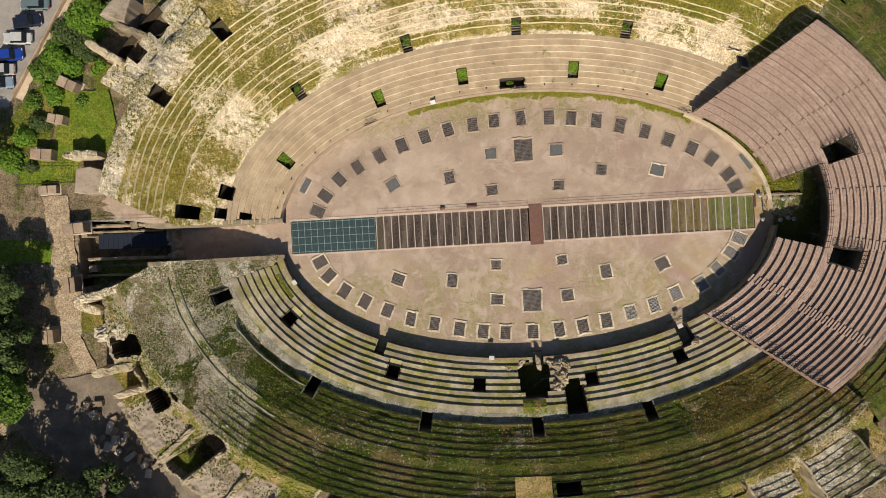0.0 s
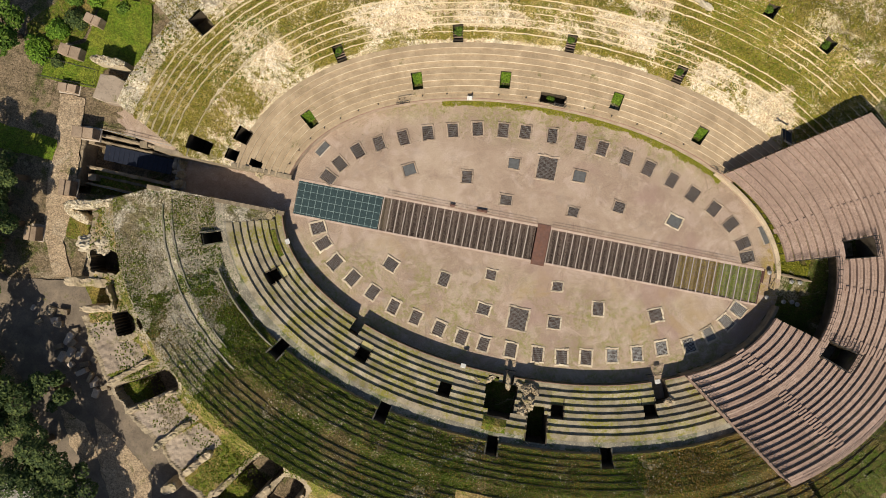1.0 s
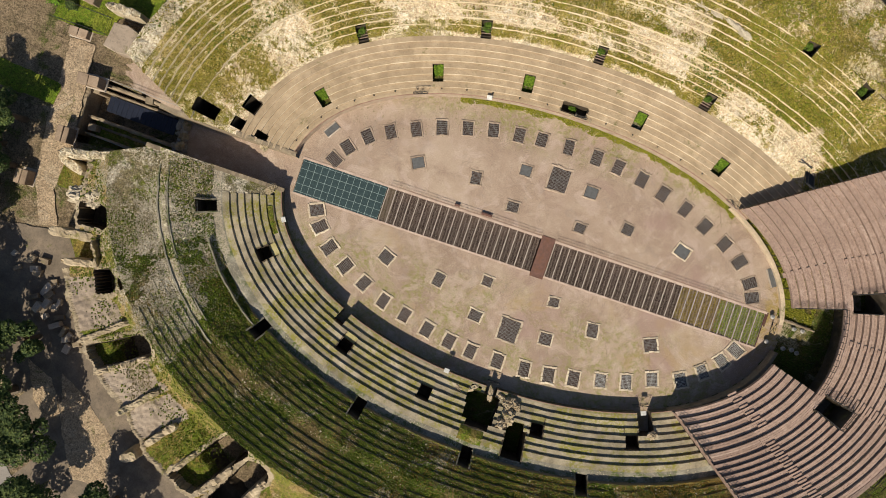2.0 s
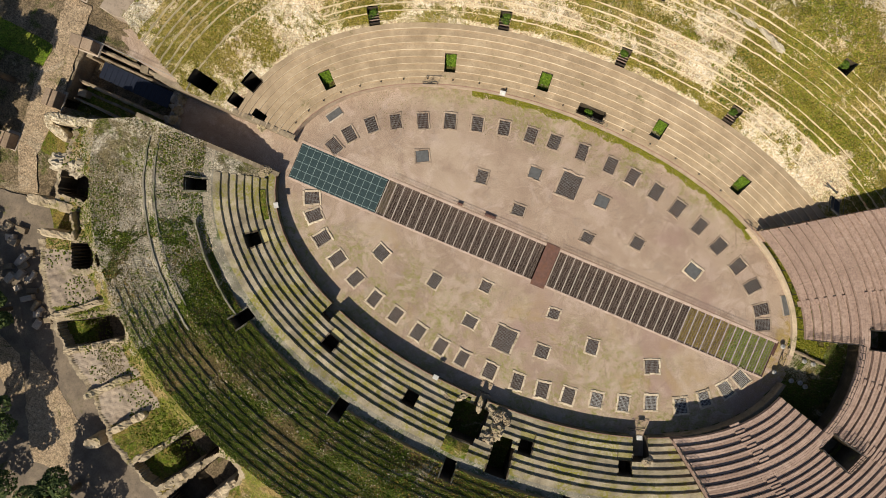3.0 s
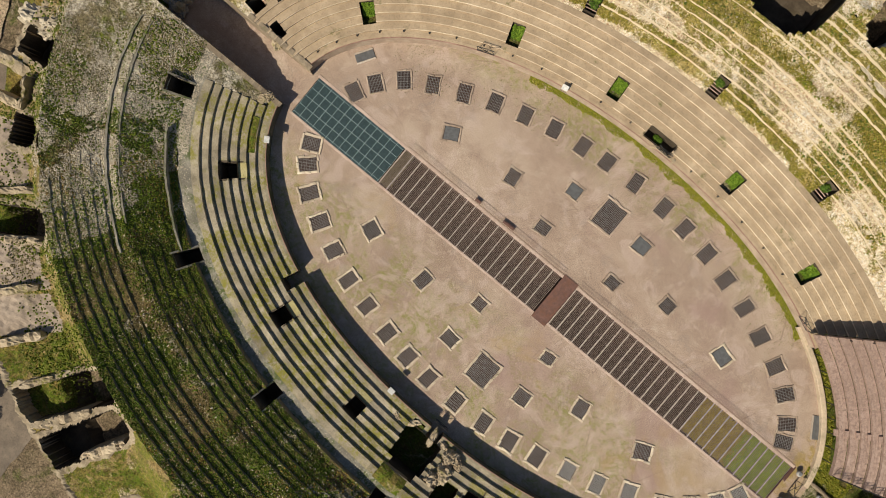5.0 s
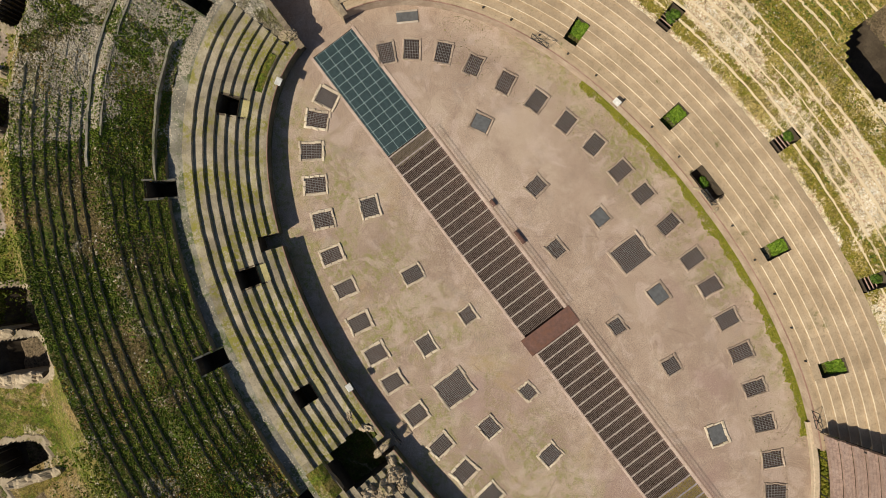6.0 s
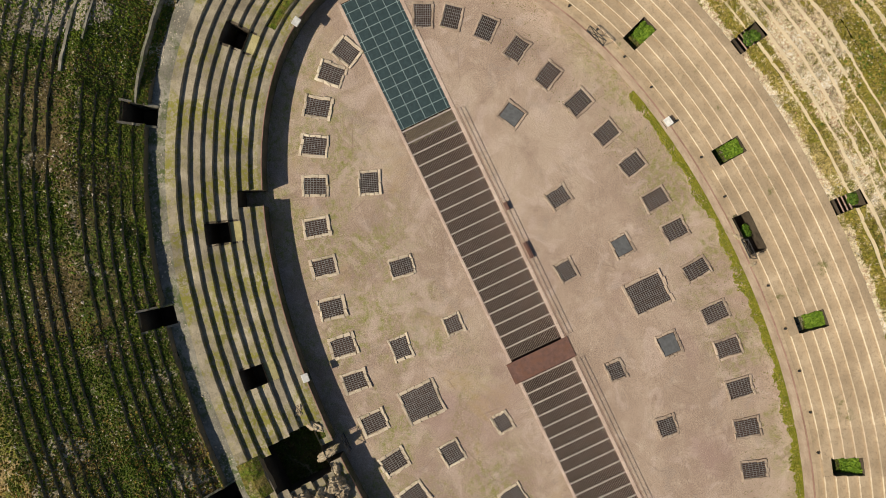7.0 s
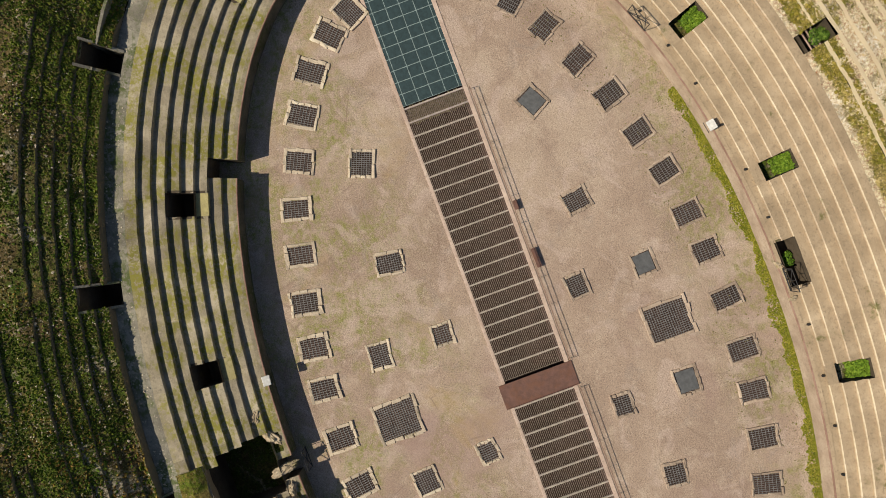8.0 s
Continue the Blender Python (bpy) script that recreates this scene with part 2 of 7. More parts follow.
RUBBLE_N = slope_mat("pale_sunlit_rubble", (0.43, 0.335, 0.195), (0.57, 0.46, 0.305), (0.21, 0.165, 0.025), (0.70, 0.60, 0.445), 0.5, 0.5, (0.62, 0.52, 0.36))
BAY = stone_mat("mossy_concrete_bays", (0.235, 0.187, 0.145), (0.33, 0.27, 0.215), (0.42, 0.35, 0.285), 0.3, (0.13, 0.125, 0.03), bump=0.4, scale=0.5, rnd=0.05)
BANK = slope_mat("bright_grass_bank", (0.16, 0.125, 0.025), (0.25, 0.19, 0.06), (0.09, 0.13, 0.008), (0.40, 0.33, 0.2), 0.75, 0.15, (0.3, 0.24, 0.15))
# Mixed slopes likewise: sun in the northern colours, shade in the southern moss.
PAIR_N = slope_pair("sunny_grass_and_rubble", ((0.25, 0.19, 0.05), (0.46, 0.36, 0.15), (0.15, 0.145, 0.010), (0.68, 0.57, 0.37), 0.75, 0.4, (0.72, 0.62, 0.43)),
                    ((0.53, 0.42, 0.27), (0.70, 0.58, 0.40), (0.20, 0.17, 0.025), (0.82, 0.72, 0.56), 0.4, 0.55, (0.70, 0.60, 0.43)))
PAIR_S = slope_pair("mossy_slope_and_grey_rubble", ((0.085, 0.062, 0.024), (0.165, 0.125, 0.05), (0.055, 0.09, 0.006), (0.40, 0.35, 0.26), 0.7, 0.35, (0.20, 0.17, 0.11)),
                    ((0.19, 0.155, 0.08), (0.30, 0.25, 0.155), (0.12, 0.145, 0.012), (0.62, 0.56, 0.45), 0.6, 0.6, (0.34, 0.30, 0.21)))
GROUND = slope_mat("trodden_earth", (0.15, 0.115, 0.07), (0.27, 0.205, 0.135), (0.08, 0.095, 0.02), (0.34, 0.28, 0.2), 0.4, 0.3)
STEEL = metal_mat("grey_galvanised_bars", (0.34, 0.35, 0.36), 0.45, 0.5)
GRID_STEEL = metal_mat("dull_grey_grid_bars", (0.25, 0.25, 0.25), 0.6, 0.15, 0.15)
PALE_GRID = metal_mat("bright_zinc_grid", (0.50, 0.52, 0.52), 0.55, 0.2)
BAR_STEEL = metal_mat("brown_steel_bars", (0.35, 0.28, 0.24), 0.65, 0.1, 0.2)
DARK_STEEL = metal_mat("dark_iron", (0.05, 0.05, 0.052), 0.6, 0.4)
BEAM = metal_mat("pale_painted_beams", (0.56, 0.49, 0.44), 0.6, 0.1, 0.15)
TEAL = metal_mat("teal_mesh_panel", (0.038, 0.068, 0.076), 0.6, 0.1)
TEAL_LINE = metal_mat("teal_grey_frame", (0.29, 0.38, 0.38), 0.55, 0.2)
RUST = metal_mat("brown_steel_plate", (0.19, 0.105, 0.085), 0.65, 0.15, 0.4)
LID = metal_mat("grey_solid_lid", (0.16, 0.165, 0.17), 0.55, 0.3)
# Near black: shade below the grids and gratings is put into these colours.
CELLAR_SHADE = stone_mat("dark_cellar_floor", (0.030, 0.017, 0.013), (0.046, 0.027, 0.021), (0.07, 0.044, 0.036))
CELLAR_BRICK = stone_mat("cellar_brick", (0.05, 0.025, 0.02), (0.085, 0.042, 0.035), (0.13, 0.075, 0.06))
WOOD = wood_mat("weathered_stand_planks", ((0.225, 0.155, 0.128), (0.36, 0.258, 0.212), (0.50, 0.385, 0.325), (0.19, 0.13, 0.107)))
LEAF = leaf_mat("shrub_leaves", (0.035, 0.075, 0.008), (0.075, 0.145, 0.014), (0.15, 0.22, 0.03))
LEAF_HEDGE = leaf_mat("hedge_leaves", (0.05, 0.11, 0.008), (0.10, 0.20, 0.012), (0.18, 0.29, 0.03))
LEAF_DARK = leaf_mat("oak_leaves", (0.022, 0.042, 0.012), (0.055, 0.085, 0.022), (0.12, 0.15, 0.04))
GRASS_DRY = leaf_mat("dry_grass", (0.12, 0.115, 0.035), (0.2, 0.18, 0.06), (0.28, 0.25, 0.11))
GRASS_GREEN = leaf_mat("green_grass", (0.05, 0.075, 0.007), (0.10, 0.13, 0.011), (0.17, 0.19, 0.022))
WHITE = metal_mat("white_painted_metal", (0.75, 0.75, 0.72), 0.45, 0.0)

# ---- plan of the oval: t runs round it in degrees (east 0, north 90), s outward in metres ----
OA, OB, OP, OX = 36.5, 19.7, 2.1, -0.4


def spow(v, e):
    return math.copysign(abs(v) ** e, v)


def oval(t, s=0.0):
    c, n = math.cos(radians(t)), math.sin(radians(t))
    x, y = OA * spow(c, 2 / OP), OB * spow(n, 2 / OP)
    nx, ny = spow(x / OA, OP - 1) / OA, spow(y / OB, OP - 1) / OB
    k = math.hypot(nx, ny)
    return Vector((OX + x + s * nx / k, y + s * ny / k, 0.0)), Vector((nx / k, ny / k, 0.0))


def spot(t, s, z=0.0):
    p, _ = oval(t, s)
    p.z = z
    return p


TT = np.radians(np.arange(0, 360, 0.1))
TX, TY = OA * np.sign(np.cos(TT)) * np.abs(np.cos(TT)) ** (2 / OP), OB * np.sign(np.sin(TT)) * np.abs(np.sin(TT)) ** (2 / OP)
NX, NY = np.sign(TX) * np.abs(TX / OA) ** (OP - 1) / OA, np.sign(TY) * np.abs(TY / OB) ** (OP - 1) / OB
NL = np.hypot(NX, NY)
TX = TX + OX


def find(x, y):
    """t and s of a place on the ground."""
    k = int(np.argmin(np.hypot(x - TX, y - TY)))
    return k * 0.1, float(((x - TX[k]) * NX[k] + (y - TY[k]) * NY[k]) / NL[k])


def span(t, s, width):
    """Half of a width at (t, s), in degrees of t."""
    a, _ = oval(t - 0.5, s)
    b, _ = oval(t + 0.5, s)
    return 0.5 * width / (b - a).length


# ---- mesh helpers ----
def thing(name, label="", category="", group="", kind="", at=None):
    ob = new(name)
    ob.empty_display_size = 0.2
    if at is not None:
        ob.matrix_world = at
    return tagged(ob, label, category, group, kind)


def finish(name, bm, material, parent=None, label=""):
    me = bpy.data.meshes.new(name)
    bm.normal_update()
    bm.to_mesh(me)
    bm.free()
    for k in (material if isinstance(material, (list, tuple)) else [material]):
        me.materials.append(k)
    ob = new(name, me)
    if parent is not None:
        ob.parent = parent
    if label:
        ob["label"] = label
    return ob


def part(name, bm, material, parent, label=""):
    return finish(name, bm, material, parent, label)


def shared(name, me, parent, m):
    ob = new(name, me)
    ob.parent = parent
    ob.matrix_basis = m
    return ob


def raw(name, verts, faces, material, parent=None, label="", smooth=False):
    me = bpy.data.meshes.new(name)
    me.from_pydata(verts, [], faces)
    for k in (material if isinstance(material, (list, tuple)) else [material]):
        me.materials.append(k)
    if smooth:
        me.polygons.foreach_set("use_smooth", [True] * len(me.polygons))
    ob = new(name, me)
    if parent is not None:
        ob.parent = parent
    if label:
        ob["label"] = label
    return ob


def box(bm, m, sx, sy, sz, bevel=0.0, jit=0.0, rng=None):
    """A box standing on its pose, centred in x and y."""
    r = bmesh.ops.create_cube(bm, size=1.0, matrix=m @ Matrix.Translation((0, 0, sz / 2)) @ Matrix.Diagonal((sx, sy, sz, 1)))
    vs = r["verts"]
    if jit:
        for v in vs:
            v.co += Vector((rng.uniform(-jit, jit), rng.uniform(-jit, jit), rng.uniform(-jit, jit)))
    if bevel:
        es = list({e for v in vs for e in v.link_edges})
        bmesh.ops.bevel(bm, geom=es, offset=bevel, segments=1, affect="EDGES")
    return vs


def bar(bm, a, b, r, n=6):
    """A round bar from a to b."""
    a, b = Vector(a), Vector(b)
    d = b - a
    m = Matrix.Translation(a) @ d.to_track_quat("Z", "Y").to_matrix().to_4x4() @ Matrix.Translation((0, 0, d.length / 2))
    bmesh.ops.create_cone(bm, cap_ends=True, segments=n, radius1=r, radius2=r, depth=d.length, matrix=m)


def cut(ob, planes):
    """Trim a mesh: keep what lies on the side each plane's normal shows."""
    bm = bmesh.new()
    bm.from_mesh(ob.data)
    for co, no in planes:
        geom = bm.verts[:] + bm.edges[:] + bm.faces[:]
        bmesh.ops.bisect_plane(bm, geom=geom, dist=0.0005, plane_co=co, plane_no=no, clear_inner=True)
    bm.to_mesh(ob.data)
    bm.free()
    return ob


def columns(t0, t1, s, step, openings):
    """Even steps of t, with the edges of the openings among them."""
    d = 2 * span((t0 + t1) / 2, s, step)
    n = max(2, int((t1 - t0) / d))
    ts = [t0 + (t1 - t0) * k / n for k in range(n + 1)]
    for o in openings:
        for e in o[:2]:
            if t0 < e < t1:
                ts = [v for v in ts if abs(v - e) > 0.15 or v in (t0, t1)] + [e]
    return sorted(ts)


def inside(openings, t, s):
    return any(a < t < b and c < s < d for a, b, c, d in openings)


def ring(name, t0, t1, levels, material, openings=(), step=0.6, rough=0.0, parent=None, label="", planes=(), relief=None):
    """A sheet over the oval from t0 to t1 that follows the levels (s, z); openings are left out of it."""
    mid = (levels[0][0] + levels[-1][0]) / 2
    ts = columns(t0, t1, mid, step, openings)
    verts, faces = [], []
    n = len(levels)
    for t in ts:
        p0, nn = oval(t, 0.0)
        for s, z in levels:
            p = p0 + nn * s
            if rough:
                s2 = s + rough * noise.noise((p.x * 0.9, p.y * 0.9, z)) * 0.8
                p = p0 + nn * s2
                z = z + rough * noise.noise((p.x * 0.6 + 7, p.y * 0.6, z * 0.2)) + 0.5 * rough * noise.noise((p.x * 2.1, p.y * 2.1, z))
            if relief:
                z = relief(p.x, p.y, s, z, t)
            verts.append((p.x, p.y, z))
    for i in range(len(ts) - 1):
        tc = (ts[i] + ts[i + 1]) / 2
        for k in range(n - 1):
            if inside(openings, tc, (levels[k][0] + levels[k + 1][0]) / 2):
                continue
            a = i * n + k
            faces.append((a, a + 1, a + n + 1, a + n))
    used = sorted({i for f in faces for i in f})
    again = {i: k for k, i in enumerate(used)}
    ob = raw(name, [verts[i] for i in used], [tuple(again[i] for i in f) for f in faces], material, parent, label)
    if planes:
        cut(ob, planes)
    return ob

# ---- heights of the seating ----
POD = 2.0                 # podium wall
RUN, RISE, ROWS_LOW, FIRST_S = 0.915, 0.355, 7, 1.0
RUN_N, RISE_N, ROWS_N, FIRST_N = 0.84, 0.25, 8, 0.8
S_TOP = 1.0 + RUN * ROWS_LOW            # outer edge of the lower seats
Z_TOP = POD + RISE * ROWS_LOW
Z_TOP_N = POD + RISE_N * ROWS_N


def low_z(s):
    return POD if s < 1.0 else POD + RISE * (1 + min(ROWS_LOW - 1, int((s - 1.0) / RUN)))


def low_z_n(s):
    return POD if s < FIRST_N else POD + RISE_N * (1 + min(ROWS_N - 1, int((s - FIRST_N) / RUN_N)))


def opening(x, y, width, s0, s1):
    """A radial doorway or pit round a place on the plan: t from, t to, s from, s to."""
    t, s = find(x, y)
    w = span(t, (s0 + s1) / 2, width)
    return (t - w, t + w, s0, s1)


LOW_1, LOW_2 = 1.0 + RUN * 1, 1.0 + RUN * 4      # rows that the doorways of the lower ring take up
VOM_LOW_N = [opening(x, y, 1.5, FIRST_N - 0.01, FIRST_N + RUN_N * 3.6) for x, y in ((-34.8, 10.9), (-20.8, 18.9), (-8.6, 22.0), (7.6, 22.0), (20.1, 19.3))]
VOM_LOW_S = [opening(x, y, 1.75, LOW_1, LOW_2) for x, y in ((-34.9, -11.2), (-20.9, -19.9), (-8.6, -22.5), (7.6, -22.5), (20.3, -19.6))]
VOM_UP_N = [opening(x, y, 1.45, 7.7, 9.5) for x, y in ((-32.2, 20.7), (-16.4, 26.8), (-0.6, 28.4), (15.1, 26.6))]
VOM_UP_S = [opening(x, y, 1.6, 8.2, 10.5) for x, y in ((-43.4, -7.6), (-32.1, -20.9), (-16.4, -26.8), (-0.75, -28.7), (15.1, -27.0))]
VOM_FAR = [opening(x, y, w, 19.0, 19.0 + w * 1.1) for x, y, w in ((-50.3, 20.2, 2.2), (-41.5, 28.7, 2.0), (24.3, 36.5, 1.6), (32.7, 33.4, 1.6))]
PITS_S = [(266.6, 272.8, 1.0, 5.7), (275.3, 279.2, 3.3, 8.4)]    # collapsed vaults
GATES_S = [(232.6, 235.2, -0.1, 1.95), (269.7, 271.8, -0.1, 1.02), (303.6, 307.2, -0.1, 3.0)]
GATES_N = [(89.0, 93.8, 0.45, 1.66)]
HOLE_NW = [opening(-43.6, 6.9, 2.0, 6.9, 8.6), opening(-48.6, 4.2, 1.9, 10.6, 13.6), opening(-44.6, 3.9, 1.5, 7.2, 8.7), opening(-40.9, 3.3, 1.0, 3.75, 5.6)]

WEST_N = [((0, 2.3, 0), (0, 1, 0)), ((-50.0, 2.3, 0), (0.48, 0.88, 0))]
WEST_S = [((0, -2.6, 0), (0, -1, 0)), ((-53.0, -2.8, 0), (0.51, -0.86, 0))]
# the sides of the wooden stand
STAND_N = ((24.6, 14.8, 0), Vector((9.1, -12.9, 0)).normalized())
STAND_S = ((24.75, -14.7, 0), Vector((10.0, 12.55, 0)).normalized())


def away(p):
    return (p[0], -Vector(p[1]))


# ---- ground and arena floor ----
def build_ground():
    g = thing("ground", "trodden earth round the ruin with worn grass and paths", "ground", kind="structure")
    levels = [(22.9, 2.0), (26.0, 2.2), (30.5, 2.3), (36.0, 2.4), (48.0, 2.5), (75.0, 2.5), (160.0, 2.5), (500.0, 2.5), (2500.0, 2.5)]
    ring("outer_ground", 0, 360, levels, GROUND, [(176.6, 184.6, 22.0, 30.5)], step=1.2, parent=g, rough=0.12)
    f = thing("arena_floor", "pale brown beaten earth arena floor with mossy patches", "floor", kind="structure")
    rings_n = 46
    verts, faces = [], []
    ts = [k * 1.0 for k in range(360)]
    for j in range(1, rings_n + 1):
        u = j / rings_n
        for t in ts:
            p, _ = oval(t, 0.5)
            x, y = OX + (p.x - OX) * u, p.y * u
            z = 0.03 * noise.noise((x * 0.25, y * 0.25, 0)) + 0.012 * noise.noise((x * 1.3, y * 1.3, 3))
            verts.append((x, y, z))
    n = len(ts)
    for j in range(rings_n - 1):
        for i in range(n):
            a, b = j * n + i, j * n + (i + 1) % n
            faces.append((a, a + n, b + n, b))
    k = len(verts)
    verts.append((OX, 0.0, 0.0))
    faces += [(k, i, (i + 1) % n) for i in range(n)]
    ob = raw("earth", verts, faces, EARTH, f)
    bm = bmesh.new()
    bm.from_mesh(ob.data)
    # the trench is cut out along straight lines
    for co, no in (((0, 2.68, 0), (0, 1, 0)), ((0, -2.8, 0), (0, 1, 0)), ((-35.6, 0, 0), (1, 0, 0)), ((33.8, 0, 0), (1, 0, 0))):
        bmesh.ops.bisect_plane(bm, geom=bm.verts[:] + bm.edges[:] + bm.faces[:], dist=0.0005, plane_co=co, plane_no=no)
    inner = []
    for q in bm.faces:
        c = q.calc_center_median()
        if -2.8 < c.y < 2.68 and -35.6 < c.x < 33.8:
            inner.append(q)
    bmesh.ops.delete(bm, geom=inner, context="FACES")
    bm.to_mesh(ob.data)
    bm.free()
    return f


build_ground()


# ---- lower seats and podium ----
def podium(name, t0, t1, gates, face, cope, planes, label):
    w = thing(name, label, "wall", kind="structure")
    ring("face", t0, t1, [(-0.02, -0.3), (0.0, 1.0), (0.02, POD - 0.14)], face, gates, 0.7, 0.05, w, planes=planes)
    ring("coping", t0, t1, [(-0.06, POD - 0.2), (-0.06, POD), (0.3, POD + 0.01), (0.3, POD - 0.1)], cope, gates, 0.7, 0.03, w, planes=planes)
    ring("brick_edge", t0, t1, [(-0.075, POD - 0.16), (-0.075, POD + 0.012), (0.0, POD + 0.018), (0.0, POD - 0.05)], BRICK, gates, 0.7, 0.03, w, planes=planes)
    ring("walkway", t0, t1, [(0.28, POD - 0.02), (1.01 if "south" in name else FIRST_N + 0.01, POD - 0.02)], SEAT_N if "north" in name else SEAT_S, gates, 0.7, 0.02, w, planes=planes)
    return w


def seat_rows(name, t0, t1, openings, material, planes, label, wear, edge=None, rise=RISE, run=RUN, rows=ROWS_LOW, first=FIRST_S):
    w = thing(name, label, "seating", kind="structure")
    cuts = [t0, t1]
    cuts += [t for t in np.arange(t0 + 7, t1 - 4, 7.0)]
    cuts.sort()
    for k in range(rows):
        s0, z0 = first + run * k, POD + rise * k
        s1 = S_TOP - 0.005 if k == rows - 1 else s0 + run + 0.02
        for a, b in zip(cuts, cuts[1:]):
            lev = [(s0 - 0.01, z0 - 0.06), (s0 - 0.003, z0 + rise * 0.35), (s0, z0 + rise - 0.03), (s0 + 0.025, z0 + rise), (s0 + 0.5, z0 + rise - 0.01), (s1, z0 + rise - 0.015)]
            ob = ring("seat_row", a, b, lev, material if edge is None else [material, edge], openings, 0.55, wear, w, planes=planes)
            # The upper part of each riser is paler: sun on it put in colour.
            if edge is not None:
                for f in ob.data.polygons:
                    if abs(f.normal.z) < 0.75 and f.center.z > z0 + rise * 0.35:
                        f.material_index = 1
    return w


WEST_END = ((-40.0, -4.7, 0), Vector((0.28, -0.96, 0)))
OPEN_N = VOM_LOW_N + GATES_N + VOM_UP_N
OPEN_S = VOM_LOW_S + GATES_S + VOM_UP_S + [(266.6, 272.8, 1.0, 3.0), (266.9, 272.5, 3.0, 4.7), (267.8, 271.9, 4.7, 5.7), (275.6, 278.6, 3.3, 4.3), (275.3, 279.2, 4.3, 8.4)]
podium("podium_wall_north", 44, 178, GATES_N, HATCH_N, SEAT_N, [WEST_N[0]], "low pale stone podium wall at the edge of the arena")
podium("podium_wall_south", 182, 316, GATES_S + [(266.9, 269.0, 0.25, 1.05)], PODIUM_SHADE, SEAT_S, [WEST_S[0]], "weathered podium wall with mossy stone coping")
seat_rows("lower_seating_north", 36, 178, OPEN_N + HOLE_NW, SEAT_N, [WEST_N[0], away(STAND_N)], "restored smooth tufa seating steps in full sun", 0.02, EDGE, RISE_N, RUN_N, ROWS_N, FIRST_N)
seat_rows("lower_seating_south", 182, 326, OPEN_S, SEAT_S, [WEST_END, away(STAND_S)], "weathered tufa seating steps with yellow lichen", 0.05)

WEST_FILL = thing("rubble_slope_west", "grey rubble slope where the steps have collapsed", "rubble", kind="structure")
ring("rubble", 182, 200, [(1.0, POD - 0.1), (2.0, 2.5), (3.4, 3.0), (4.8, 3.7), (6.2, 4.2), (S_TOP + 0.1, Z_TOP)], SLOPE_W, (), 0.4, 0.2, WEST_FILL, planes=[WEST_S[0], away(WEST_END)])
GREEN_BANK = thing("grass_bank", "green grass banks on the broken southern steps", "bank", kind="structure")
ring("turf", 193.5, 203.0, [(0.95, POD - 0.1), (1.1, POD + 0.42), (1.5, POD + 0.50), (1.95, POD + 0.42)], BANK, (), 0.3, 0.12, GREEN_BANK)
ring("turf", 267.2, 271.4, [(5.6, 3.2), (5.7, 4.2), (6.1, 4.5), (6.6, 4.75), (S_TOP + 0.15, Z_TOP + 0.08)], BANK, (), 0.3, 0.16, GREEN_BANK)


# ---- ruined upper seating ----
def terraces(s0, s1, z0, run, rise):
    out, s, z = [], s0, z0
    while s < s1 - 0.1:
        out += [(s, z), (s + 0.05, z + rise), (s + run * 0.5, z + rise + 0.01), (s + run - 0.02, z + rise + 0.02)]
        s, z = s + run, z + rise
    return out, z


def worn(strength, line, where, least=0.0):
    """Lets steps sink into a plain slope where the masonry is gone."""
    (sa, za), (sb, zb) = line

    def f(x, y, s, z, t):
        k = noise.noise((x * 0.10, y * 0.10, 2.0)) + 0.6 * noise.noise((x * 0.33, y * 0.33, 5.0))
        w = min(1.0, max(least, where(t, s) + 1.3 * k))
        zl = za + (zb - za) * (s - sa) / (sb - sa) + 0.16 * noise.noise((x * 0.8, y * 0.8, 4.0)) + 0.10 * noise.noise((x * 2.2, y * 2.2, 6.0))
        zz = z + strength * (0.25 * noise.noise((x * 0.5, y * 0.5, 9.0)) + 0.2 * noise.noise((x * 1.7, y * 1.7, 1.0)))
        return zz * (1 - w) + zl * w
    return f


def gone_north(t, s):
    if t > 148:
        return 1.2 if s < 13.0 else -0.9
    return (0.6 if s < 11 else 0.15) if t < 72 else (0.2 if s < 12 else -0.15)


def gone_west(t, s):
    return min(1.4, max(0.0, ((224 if s < 13.5 else 217) - t) * 0.12))


def gone_south(t, s):
    if s < S_TOP + 1.7:
        return -9.0
    if s > 13.5:
        return 0.4 if t < 240 else (0.2 if t < 262 else -0.35)
    return 0.6 if t > 284 or t < 240 else 0.25


def gone_east(t, s):
    return 0.6


def bare_north(t, s, x, y):
    """Above nought: bare pale rubble instead of grass on the sunny side."""
    k = 1.2 * noise.noise((x * 0.1, y * 0.1, 12.0)) + 0.6 * noise.noise((x * 0.3, y * 0.3, 3.0)) + 0.3 * noise.noise((x * 1.3, y * 1.3, 8.0))
    if t > 138 and s > S_TOP + 0.3:
        return k - (-0.25 if s < 13.2 else (0.5 if s < 19 else 0.1)) - max(0.0, 150 - t) * 0.07
    if t < 75:
        return k - (0.12 if s < 11.5 else (0.65 if s < 19.5 else 0.22))
    if s < S_TOP + 0.5:
        return 0.9
    return k - (0.38 if s < 9.3 else (-0.25 if s < 13.2 else 0.2))


def bare_west(t, s, x, y):
    """Above nought: grey rubble of the west end, thinning out towards the south."""
    k = noise.noise((x * 0.08, y * 0.08, 4.0)) + 0.6 * noise.noise((x * 0.3, y * 0.3, 1.0)) + 0.3 * noise.noise((x * 1.2, y * 1.2, 2.0))
    return k - (t - 208) * 0.035 - (0.6 if t > 230 else 0.0)


def is_rubble(*place):
    return bare_north(*place) > 0


def is_stony(*place):
    return bare_west(*place) > 0


